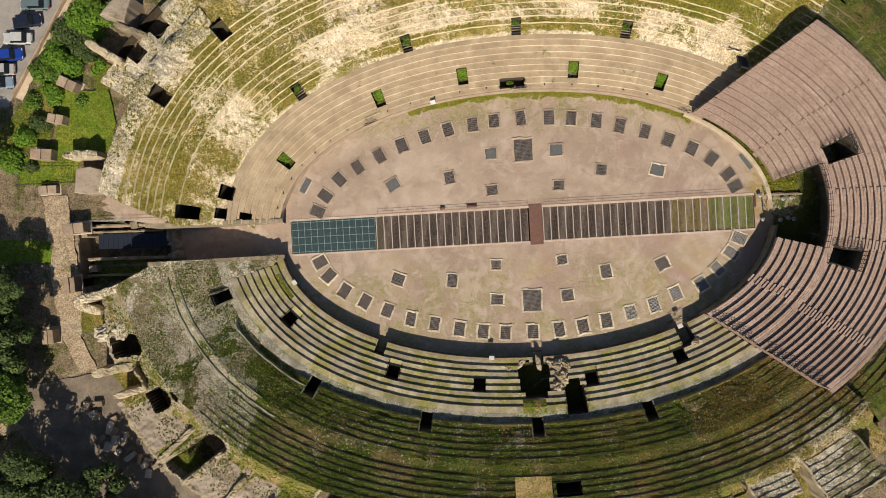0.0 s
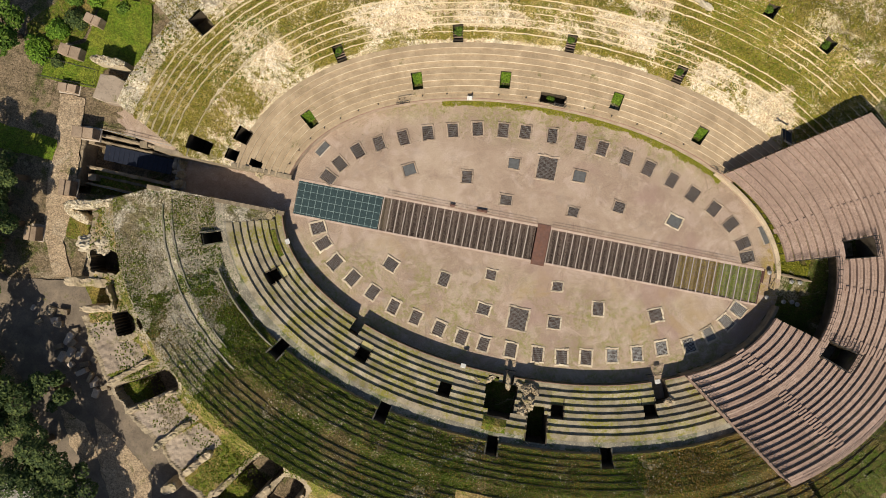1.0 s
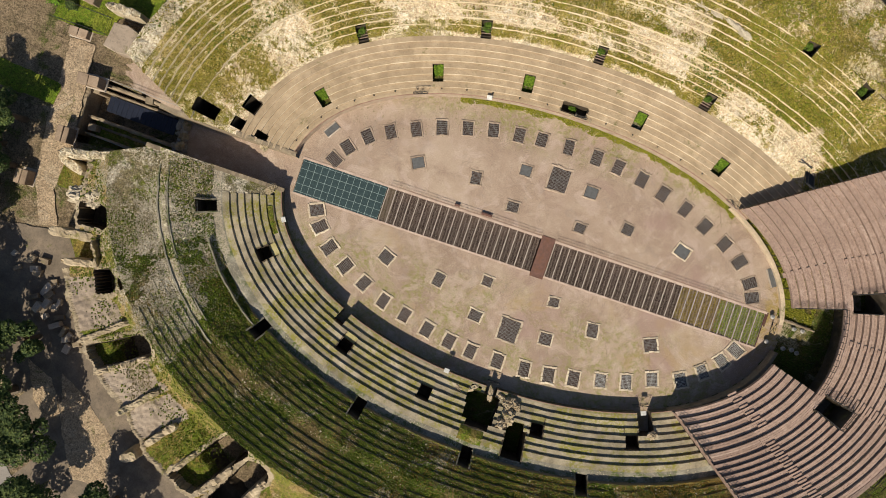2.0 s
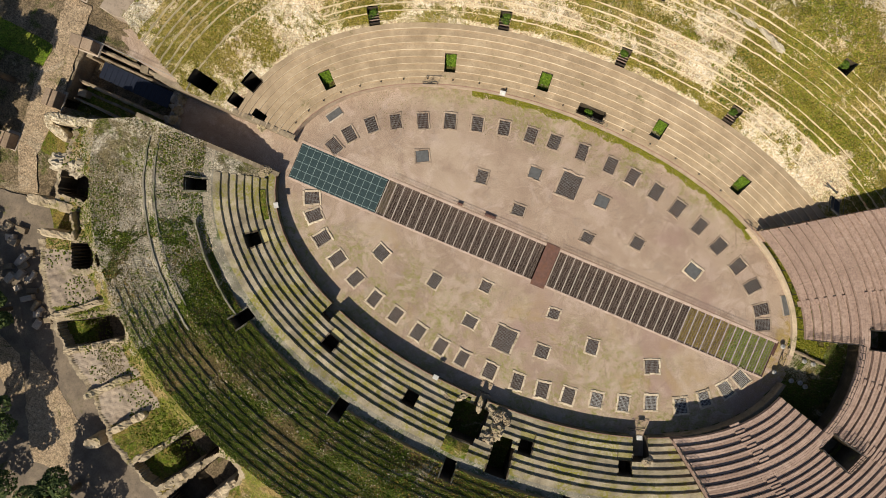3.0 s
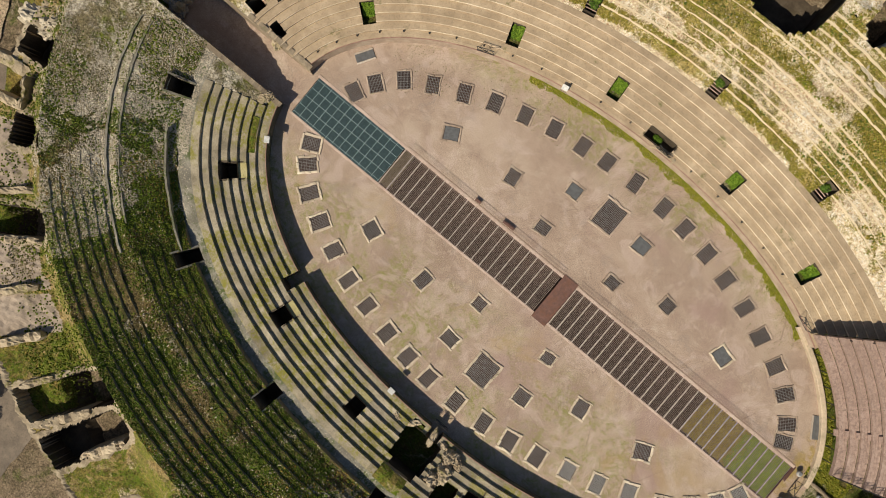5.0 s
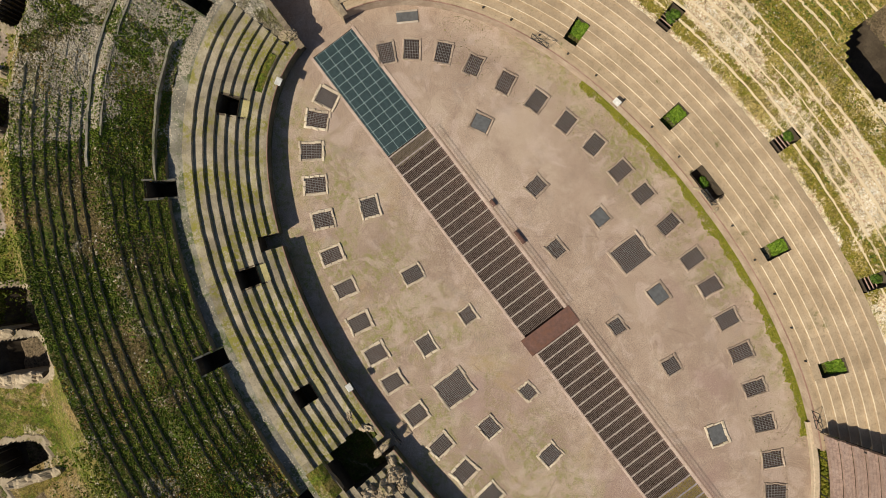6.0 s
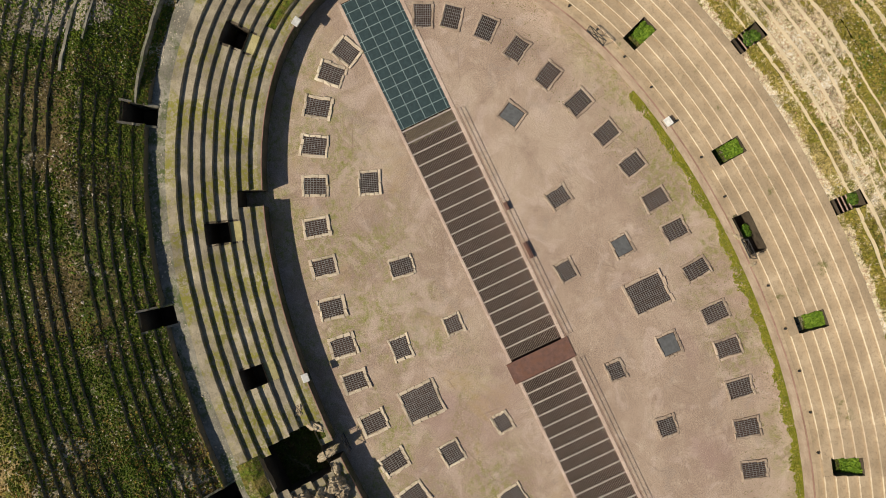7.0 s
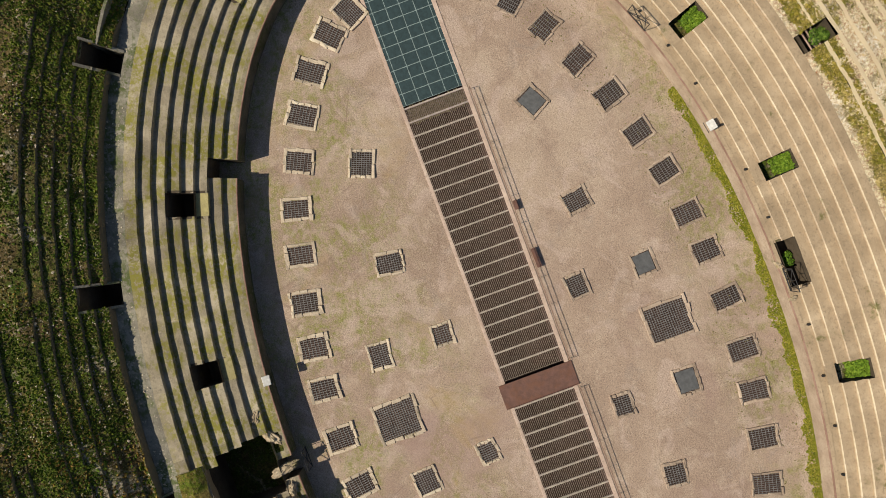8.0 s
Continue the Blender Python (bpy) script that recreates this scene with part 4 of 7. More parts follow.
def mesh_panels():
    sx = 0.965
    meshes = {}
    for sy in (0.33, 1.1):
        bm = bmesh.new()
        box(bm, pose(0, 0, -0.04), sx - 0.03, sy - 0.03, 0.05)
        me = bpy.data.meshes.new("mesh_sheet")
        bm.to_mesh(me)
        bm.free()
        me.materials.append(TEAL)
        bm = bmesh.new()
        for d in (-1, 1):
            box(bm, pose(d * (sx / 2 - 0.013), 0, -0.04), 0.030, sy, 0.062)
            box(bm, pose(0, d * (sy / 2 - 0.013), -0.04), sx, 0.030, 0.06)
        mf = bpy.data.meshes.new("frame")
        bm.to_mesh(mf)
        bm.free()
        mf.materials.append(TEAL_LINE)
        meshes[sy] = me, mf
    for i in range(13):
        y = -2.62
        for sy in (0.33, 1.1, 1.1, 1.1, 1.1, 0.33):
            g = thing("walkway_panel", "teal steel mesh panel in a thin grey frame", "grating", "mesh panels over the trench end", at=pose(-34.93 + sx * i, y + sy / 2, 0.02))
            shared("mesh_sheet", meshes[sy][0], g, pose(0, 0, 0))
            shared("frame", meshes[sy][1], g, pose(0, 0, 0))
            y += sy


mesh_panels()


def footbridge():
    b = thing("footbridge", "brown steel plate bridge across the trench", "bridge")
    bm = bmesh.new()
    box(bm, pose(1.24, -0.12, 0.03), 1.95, 6.05, 0.06, 0.01)
    part("deck", bm, RUST, b)
    for d in (-1, 1):
        bm = bmesh.new()
        box(bm, pose(1.24 + d * 0.945, -0.12, 0.09), 0.06, 6.05, 0.08, 0.008)
        part("edge_angle", bm, RUST, b)


footbridge()


# ---- trapdoor grates in the arena floor ----
RNG = random.Random(5)


def floor_grate(x, y, turn, wide, deep, lid=False, fine=False, frame_w=0.3, bright=False, pale=False):
    lab = "trapdoor closed by a grey sheet lid in a stone frame" if lid else "trapdoor shaft under a steel grid in a worn stone frame"
    g = thing("floor_grate", lab, "floor grate", "trapdoors of the arena", at=pose(x, y, 0.012, 0, 0, turn))
    # A thin dark sheet in place of the shaded shaft.
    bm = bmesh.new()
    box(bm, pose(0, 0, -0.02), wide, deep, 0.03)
    part("shaft_cover", bm, CELLAR_SHADE, g)
    bm = bmesh.new()
    if lid:
        box(bm, pose(0, 0, 0.012), wide - 0.1, deep - 0.1, 0.02, 0.004)
        part("lid", bm, LID, g)
    else:
        nx = int(wide / 0.16)
        ny = int(deep / (0.19 if fine else 0.26))
        bm.free()
        bm = lattice([-wide / 2 + wide * k / nx for k in range(nx + 1)], [-deep / 2 + deep * k / ny for k in range(ny + 1)], 0.034, 0.030, wide, deep, 0.02, 0.03)
        part("grid", bm, PALE_GRID if pale else GRID_STEEL, g)
    f = frame_w
    for sx, sy, px, py in ((wide + 2 * f, f, 0, deep / 2 + f / 2), (wide + 2 * f, f, 0, -deep / 2 - f / 2), (f, deep, wide / 2 + f / 2, 0), (f, deep, -wide / 2 - f / 2, 0)):
        bm = bmesh.new()
        k = RNG.uniform(0.75, 1.1)
        along = sx if sx > sy else sy
        n = RNG.choice((2, 3, 3, 4))
        for i in range(n):
            o = (i + 0.5) / n - 0.5
            w_ = along / n - 0.02
            m = pose(px + (o * along if sx > sy else RNG.uniform(-0.05, 0.05)), py + (o * along if sy >= sx else RNG.uniform(-0.05, 0.05)), -0.03, 0, 0, RNG.uniform(-4, 4))
            box(bm, m, w_ if sx > sy else sx * k, w_ if sy >= sx else sy * k, 0.10 + RNG.uniform(0, 0.06), 0.025, 0.05, RNG)
        part("frame_stone", bm, HATCH_S if y < 0 or bright else HATCH_N, g)
    return g


RING_N = [(-31.34, 3.68), (-30.07, 5.97), (-27.84, 8.29), (-24.94, 9.99), (-21.60, 11.46), (-18.18, 12.86), (-14.67, 13.92), (-11.10, 14.82), (-7.40, 15.33), (-4.17, 15.71),
          (-0.16, 15.90), (4.05, 15.73), (7.38, 15.44), (11.08, 14.82), (14.55, 13.89), (18.22, 12.83), (21.60, 11.44), (25.03, 9.91), (27.87, 8.17), (30.18, 5.73), (31.13, 3.95)]
RING_S = [(-31.39, -3.92), (-30.20, -6.04), (-27.99, -8.44), (-25.00, -10.20), (-21.71, -11.71), (-18.25, -13.20), (-14.73, -14.14), (-11.07, -15.09), (-7.59, -15.70), (-4.21, -16.04),
          (-0.14, -16.14), (3.85, -15.99), (7.39, -15.72), (10.91, -15.08), (14.63, -14.06), (18.14, -13.10), (21.48, -11.58), (25.31, -10.39), (27.85, -8.3), (30.0, -6.0), (31.3, -3.85)]
for pts in (RING_N, RING_S):
    for k, (x, y) in enumerate(pts):
        t, s = find(x, y)
        n = oval(t)[1]
        floor_grate(x, y, math.degrees(math.atan2(n.y, n.x)) - 90 + RNG.uniform(-4, 4), RNG.uniform(1.35, 1.55), RNG.uniform(1.9, 2.1), fine=k in (0, 20) or (y < 0 and k > 13), frame_w=0.2 if y > 0 else 0.28, pale=y < 0 and k > 13)
for x, y, w_, d_, a_, lid in ((-19.80, 7.03, 1.75, 1.6, 28, 1), (-11.32, 7.62, 1.45, 1.7, 8, 0), (-5.03, 5.39, 1.6, 1.3, 4, 0), (-4.91, 10.83, 1.6, 1.5, 3, 1),
                              (4.87, 10.83, 1.8, 1.6, -2, 1), (4.94, 5.53, 1.5, 1.25, -3, 0), (11.44, 7.47, 1.5, 1.5, -6, 0), (19.74, 6.98, 1.9, 1.6, -17, 1),
                              (-19.84, -7.16, 1.8, 1.6, -22, 0), (-11.74, -7.83, 1.4, 1.9, -8, 0), (-5.08, -5.82, 1.4, 1.3, -3, 0), (-5.17, -10.99, 1.8, 1.5, -4, 0),
                              (4.81, -5.64, 1.4, 1.2, 4, 0), (5.35, -10.95, 1.7, 1.6, 4, 0), (11.26, -7.72, 1.5, 1.9, 8, 0), (19.72, -7.03, 1.8, 1.7, 25, 0)):
    floor_grate(x, y, a_, w_, d_, bool(lid), True, 0.24, bright=x > 19)
floor_grate(-0.05, 11.10, 0, 2.7, 3.2, fine=True, frame_w=0.28)
floor_grate(0.02, -11.42, 0, 2.7, 3.1, fine=True, frame_w=0.28)


# ---- wooden stand over the east end ----
STAND_LOW, STAND_UP = 6, 12
S_RUN, S_RISE = 0.92, 0.42
U_RUN, U_RISE = 0.70, 0.375
GATE_E = (-11.3, 11.3, -1.2, 4.9)


def split_loose(ob):
    """Make each loose piece of a mesh an object of its own."""
    bm = bmesh.new()
    bm.from_mesh(ob.data)
    left, runs = set(bm.faces), []
    while left:
        todo, run = [left.pop()], []
        while todo:
            f = todo.pop()
            run.append(f)
            for e in f.edges:
                for o in e.link_faces:
                    if o in left:
                        left.remove(o)
                        todo.append(o)
        runs.append([[v.co.copy() for v in f.verts] for f in run])
    bm.free()
    if len(runs) < 2:
        return
    name, mat, parent = ob.name.split(".")[0], ob.data.materials[0], ob.parent
    bpy.data.objects.remove(ob)
    for run in runs:
        at, verts, faces = {}, [], []
        for f in run:
            q = []
            for c in f:
                k = tuple(round(v, 4) for v in c)
                if k not in at:
                    at[k] = len(verts)
                    verts.append(k)
                q.append(at[k])
            if len(set(q)) > 2:
                faces.append(tuple(dict.fromkeys(q)))
        raw(name, verts, faces, mat, parent)


def wooden_stand():
    w = thing("wooden_stand", "weathered wooden grandstand of plank steps on a frame", "grandstand")
    pits = [opening(41.6, 7.2, 2.6, 6.0, 9.2), opening(41.9, -7.2, 2.6, 6.0, 9.2)]
    op = [(a - 360 if a > 180 else a, b - 360 if b > 180 else b, c, d) for a, b, c, d in pits] + [GATE_E]
    s, z = -0.5, 4.3
    rows = []
    for k in range(STAND_LOW):
        rows.append((s, s + S_RUN, z))
        s, z = s + S_RUN, z + S_RISE
    rows.append((s, s + 1.4, z))
    s, z = s + 1.4, z + S_RISE
    for k in range(STAND_UP):
        rows.append((s, s + U_RUN, z))
        s, z = s + U_RUN, z + U_RISE
    planes = [STAND_N, STAND_S]
    for k, (a, b, z) in enumerate(rows):
        n = 2 if b - a < 0.8 else (3 if b - a < 1.2 else 5)
        for j in range(n):
            d = (b - a) / n
            lo, hi = a + d * j + 0.012, a + d * (j + 1) - 0.012
            for t0 in range(-50, 50, 20):
                ring("plank", t0 + 0.02, t0 + 19.98, [(lo, z - 0.05), (lo, z), (hi, z + 0.002), (hi, z - 0.05)], WOOD, op, 0.8, 0.012, w, planes=planes)
        split_loose(ring("riser_board", -50, 50, [(a + 0.05, z - S_RISE - 0.02), (a + 0.05, z - 0.03)], WOOD, op, 0.8, 0.0, w, planes=planes))
    return w, rows, op


STAND, STAND_ROWS, STAND_OPEN = wooden_stand()


# ---- east end: ground under the stand, gate, fittings ----
def east_end():
    w = thing("east_gate_court", "dark overgrown court under the wooden stand", "court", kind="structure")
    ring("floor", -52, 52, [(-0.2, -0.02), (1.5, 0.0), (4.0, 0.02), (S_TOP + 0.1, 0.05)], SLOPE_S, [], 0.8, 0.1, w)
    # Shade under the stand is put into this wall's colour.
    ring("back_wall", -52, 52, [(S_TOP, 0.0), (S_TOP + 0.05, Z_TOP_N - 0.15)], PIT_SHADE, [], 0.8, 0.05, w)
    k = thing("podium_kerb_east", "low pale curved kerb wall at the arena's east end", "kerb", kind="structure")
    ring("kerb", 4.0, 49, [(-0.35, -0.1), (-0.33, 0.55), (-0.25, 0.6), (0.2, 0.6), (0.28, 0.55), (0.3, -0.1)], EDGE, [], 0.5, 0.04, k)
    ring("kerb", -48, -6.0, [(-0.1, -0.1), (-0.08, 1.6), (0.0, 1.7), (0.4, 1.7), (0.45, -0.1)], WALL, [], 0.5, 0.05, k)


east_end()


def railing(name, pts, label, height=1.05, gap=1.5, rails=2, material=DARK_STEEL, r=0.03, group="railings", cross=False):
    g = thing(name, label, "railing", group)
    posts = []
    for a, b in zip(pts, pts[1:]):
        a, b = Vector(a), Vector(b)
        n = max(1, round((b - a).length / gap))
        posts += [a.lerp(b, k / n) for k in range(n)]
        for j in range(rails):
            bm = bmesh.new()
            h = Vector((0, 0, height * (j + 1) / rails))
            bar(bm, a + h, b + h, r)
            part("rail", bm, material, g)
        if cross:
            for k in range(n):
                bm = bmesh.new()
                bar(bm, a.lerp(b, k / n) + Vector((0, 0, 0.1)), a.lerp(b, (k + 1) / n) + Vector((0, 0, height)), r * 0.7)
                part("brace", bm, material, g)
    posts.append(Vector(pts[-1]))
    for p in posts:
        bm = bmesh.new()
        bar(bm, p - Vector((0, 0, 0.05)), p + Vector((0, 0, height + 0.03)), r * 1.2)
        part("post", bm, material, g)
    return g


def stand_z(s):
    for a, b, z in STAND_ROWS:
        if a <= s < b:
            return z
    return STAND_ROWS[-1][2]


def stand_details():
    rng = random.Random(3)
    # half steps along the aisles
    g = None
    for ta, rows_of in ((24.0, range(0, 19)), (4.0, range(0, 19)), (-29.8, range(0, 6)), (-28.9, range(7, 19)), (-8.7, range(9, 19))):
        for k, (a, b, z) in enumerate(STAND_ROWS):
            if b - a > 1.2 or k not in rows_of:
                continue
            t = ta + (-0.12 if ta > 0 else (0.5 if k < 6 else (0.12 if ta < -20 else 0.0))) * k
            if inside(STAND_OPEN, t, a):
                continue
            p, n = oval(t, a - 0.2)
            if not (Vector(p - Vector(STAND_N[0])).dot(STAND_N[1]) > 0.6 and Vector(p - Vector(STAND_S[0])).dot(STAND_S[1]) > 0.6):
                continue
            bm = bmesh.new()
            box(bm, pose(p.x, p.y, z - S_RISE, 0, 0, math.degrees(math.atan2(n.y, n.x))), 0.38, 0.7 if ta > 0 else 1.25, S_RISE / 2, 0.015)
            part("half_step", bm, WOOD, STAND)
    # front fascia, side boarding and props
    a, _, z = STAND_ROWS[0]
    last = STAND_ROWS[-1]
    split_loose(ring("front_fascia", -50, 50, [(a + 0.02, z - 0.6), (a + 0.02, z - 0.02)], WOOD, [GATE_E], 0.8, 0.0, STAND, planes=[STAND_N, STAND_S]))
    ring("back_fascia", -50, 50, [(last[1], last[2] - 3.0), (last[1] + 0.02, last[2] + 0.02)], WOOD, [], 0.8, 0.0, STAND, planes=[STAND_N, STAND_S])
    ring("edge_walk", -50, 50, [(last[1] + 0.02, last[2] - 0.05), (last[1] + 0.02, last[2]), (last[1] + 0.6, last[2]), (last[1] + 0.6, last[2] - 0.1)], WOOD, [], 0.8, 0.0, STAND, planes=[STAND_N, STAND_S])
    for co, no in (STAND_N, STAND_S):
        d = Vector((-no.y, no.x, 0))
        if d.x < 0:
            d = -d
        bm = bmesh.new()
        line_ = []
        for k in range(33):
            p = Vector(co) + d * (15.6 * k / 32) + no * 0.03
            za = stand_z(find(p.x, p.y)[1] + 0.2) - 0.06
            line_.append((bm.verts.new((p.x, p.y, za - 2.6)), bm.verts.new((p.x, p.y, za))))
        for (a0, a1), (c0, c1) in zip(line_, line_[1:]):
            bm.faces.new((a0, c0, c1, a1))
        part("side_boarding", bm, WOOD, STAND)
        for k in range(9):
            p = Vector(co) + d * (0.8 + 1.85 * k) + no * 0.25
            za = stand_z(find(p.x, p.y)[1] + 0.2) - 0.1
            bm = bmesh.new()
            bar(bm, (p.x, p.y, 0.0), (p.x, p.y, za), 0.06)
            part("prop", bm, DARK_STEEL, STAND)
    for t in range(-46, 47, 4):
        if -14 < t < 14:
            continue
        for s in (0.3, 5.0):
            p = spot(t, s)
            if Vector(p - Vector(STAND_N[0])).dot(STAND_N[1]) > 0.3 and Vector(p - Vector(STAND_S[0])).dot(STAND_S[1]) > 0.3:
                bm = bmesh.new()
                bar(bm, (p.x, p.y, -0.1), (p.x, p.y, stand_z(s) - 0.08), 0.06)
                part("prop", bm, DARK_STEEL, STAND)
    # railings round the stair wells, the gate and along the sides
    lab = "dark iron railing on the wooden stand"
    for o in STAND_OPEN[:2]:
        t0, t1, s0, s1 = o
        z = stand_z((s0 + s1) / 2)
        pts = [spot(t0, s0, stand_z(s0 - 0.1)), spot(t0, s1, stand_z(s1 + 0.1)), spot(t1, s1, stand_z(s1 + 0.1)), spot(t1, s0, stand_z(s0 - 0.1))]
        railing("stair_well_railing", pts, lab, 1.1, 0.6, 3, cross=True)
    t0, t1, s0, s1 = GATE_E
    railing("gate_railing", [spot(t1 + 0.2, -0.4, stand_z(-0.3)), spot(t1 + 0.2, s1, stand_z(s1 - 0.05))], lab, 1.1, 0.7, 3, cross=True)
    railing("gate_railing", [spot(t, s1 + 0.1, stand_z(s1 + 0.15)) for t in (t0, -8, -3, 3, 8, t1)], lab, 1.1, 0.9, 2)
    for co, no, flip in ((*STAND_S, 1), (*STAND_N, 0)):
        d = Vector((-no.y, no.x, 0))
        d = -d if d.x < 0 else d
        pts = []
        for k in range(14):
            p = Vector(co) + d * (0.3 + 1.15 * k) + no * 0.12
            pts.append((p.x, p.y, stand_z(find(p.x, p.y)[1])))
        if flip:
            railing("side_railing", pts[:6], lab, 1.1, 0.6, 3, cross=True)
            railing("side_railing", pts[7:], lab, 1.1, 0.6, 3, cross=True)
    last = STAND_ROWS[-1]
    railing("back_railing", [spot(t, last[1] + 0.55, last[2]) for t in range(-36, 37, 4)], lab, 1.1, 1.2, 2)
    # linings of the stair wells
    for o in STAND_OPEN[:2]:
        pit(o, stand_z, 3.2, "stair_well", label="dark stair well in the wooden stand")


stand_details()


def side_stair():
    g = thing("metal_stair", "black iron stair against the side of the stand", "stair")
    for k in range(9):
        bm = bmesh.new()
        m = pose(29.6 + 0.08 * k, 19.2 + 0.26 * k, 9.0 - 0.30 * k, 0, 0, -20)
        box(bm, m, 1.3, 0.24, 0.05)
        part("tread", bm, DARK_STEEL, g)
    for dx in (-0.65, 0.65):
        bm = bmesh.new()
        bar(bm, (29.5 + dx, 19.0, 8.95), (30.3 + dx, 21.5, 6.4), 0.07)
        part("stringer", bm, DARK_STEEL, g)
        bm = bmesh.new()
        bar(bm, (29.5 + dx, 19.0, 9.95), (30.3 + dx, 21.5, 7.4), 0.04)
        part("handrail", bm, DARK_STEEL, g)


side_stair()


LAMP_GREY = metal_mat("dusty_grey_enamel", (0.45, 0.44, 0.42), 0.6, 0.0)


def spotlight(x, y, z, turn=0.0, r=0.34):
    g = thing("floodlight", "round white floodlight on a short stand", "floodlight", "floodlights at the east gate", at=pose(x, y, z, 0, 0, turn))
    bm = bmesh.new()
    bmesh.ops.create_uvsphere(bm, u_segments=14, v_segments=8, radius=r)
    for v in bm.verts:
        v.co.z = v.co.z * 0.7 + 0.5
        if v.co.z > 0.7:
            v.co.z = 0.7 - (v.co.z - 0.7) * 0.3
    part("housing", bm, LAMP_GREY, g)
    bm = bmesh.new()
    bmesh.ops.create_cone(bm, cap_ends=True, segments=14, radius1=r * 0.5, radius2=r * 0.55, depth=0.05, matrix=pose(0, 0, 0.72))
    part("lens", bm, STEEL, g)
    bm = bmesh.new()
    bar(bm, (0, 0, -0.12), (0, 0, 0.3), 0.05)
    part("stem", bm, DARK_STEEL, g)


for x, y, z in ((34.5, 2.3, 0.05), (37.9, 1.6, 0.05), (39.1, 1.7, 0.05), (34.8, -1.3, 0.05), (37.3, -1.5, 0.05), (38.5, -1.3, 0.05), (39.3, -1.5, 0.05)):
    spotlight(x, y, z, 30 * x)


def light_box(x, y, z, turn):
    """A flat lamp on a little bracket at the podium's edge."""
    g = thing("podium_lamp", "white box lamp on a bracket at the podium edge", "lamp", "lamps on the podium", at=pose(x, y, z, 0, 0, turn))
    bm = bmesh.new()
    box(bm, pose(0, 0, 0.25, 12, 0, 0), 0.75, 0.6, 0.22, 0.03)
    part("housing", bm, WHITE, g)
    for dx in (-0.3, 0.3):
        bm = bmesh.new()
        bar(bm, (dx, 0, -0.1), (dx, 0, 0.3), 0.025)
        part("bracket_leg", bm, DARK_STEEL, g)
    bm = bmesh.new()
    bar(bm, (-0.45, -0.4, 0.1), (0.45, -0.4, 0.1), 0.025)
    part("bracket_bar", bm, DARK_STEEL, g)


for t, sgn in ((109.3, 1), (261.0, 0), (199.0, 0), (305.0, 0)):
    p, n = oval(t, -0.1)
    light_box(p.x, p.y, POD, math.degrees(math.atan2(n.y, n.x)) - 90)


def wire_gate(t, s, z, width, label):
    p, n = oval(t, s)
    g = thing("wire_gate", label, "gate", "gates of the podium", at=pose(p.x, p.y, z, 0, 0, math.degrees(math.atan2(n.y, n.x)) - 90))
    h, w = 1.5, width / 2
    for a, b, nm in (((-w, 0, 0), (-w, 0, h), "post"), ((w, 0, 0), (w, 0, h), "post"), ((-w, 0, h), (w, 0, h), "top_bar"), ((-w, 0, 0.1), (w, 0, 0.1), "bottom_bar"),
                     ((-w, 0, 0.1), (w, 0, h), "brace"), ((w, 0, 0.1), (-w, 0, h), "brace"), ((0, 0, 0.1), (0, 0, h), "middle_bar")):
        bm = bmesh.new()
        bar(bm, a, b, 0.03)
        part(nm, bm, DARK_STEEL, g)


wire_gate(270.9, -0.7, 0, 1.6, "black iron gate at the gap in the podium")
wire_gate(305.4, -0.8, 0, 2.2, "black iron gate beside the wooden stand")
wire_gate(126.0, -0.1, POD, 1.9, "grey iron frame over a hole in the podium")
wire_gate(89.9, 0.15, POD, 1.8, "grey iron frame over the ruined gate")
wire_gate(50.0, -0.1, POD * 0.8, 1.8, "grey iron frame at the end of the steps")
wire_gate(2.0, -1.1, 0, 1.6, "black iron gate at the east end")


# ---- curved parapets of the western terraces ----
for s_, z_, ta, tb, h_ in ((13.55, 7.5, 185, 215, 0.05), (14.75, 7.6, 186, 219, 0.12), (9.5, 5.6, 200, 224, 0.05)):
    g_ = thing("parapet", "thin curved parapet in the western terraces", "wall", "parapets of the terraces", "structure")
    ring("masonry", ta, tb, [(s_, z_ - 1.2), (s_ + 0.02, z_ + h_), (s_ + 0.24, z_ + h_), (s_ + 0.28, z_ - 1.2)], BAND_S, VOM_UP_S, 0.5, 0.12, g_)


# ---- small things on the arena and the steps ----
RAIL = metal_mat("rusty_pink_rail", (0.30, 0.20, 0.16), 0.65, 0.1, 0.3)
railing("trench_railing", [(-22.4, 2.80, 0), (0.1, 2.80, 0)], "thin brown iron railing along the trench", 0.8, 2.25, 2, RAIL, r=0.022)
railing("trench_railing", [(2.5, 2.80, 0), (33.4, 2.80, 0)], "thin brown iron railing along the trench", 0.8, 2.25, 2, RAIL, r=0.022)


def control_box(x, y, w_, d_):
    g = thing("steel_box", "small brown steel box beside the trench railing", "box", "boxes by the trench", at=pose(x, y, 0.0, 0, 0, 1))
    bm = bmesh.new()
    box(bm, pose(0, 0, 0), w_, d_, 0.35, 0.02)
    part("body", bm, RUST, g)
    bm = bmesh.new()
    box(bm, pose(0, 0, 0.35), w_ + 0.06, d_ + 0.06, 0.04, 0.01)
    part("lid", bm, RUST, g)


control_box(-12.6, 3.05, 0.7, 0.3)
control_box(-8.2, 3.1, 1.5, 0.32)


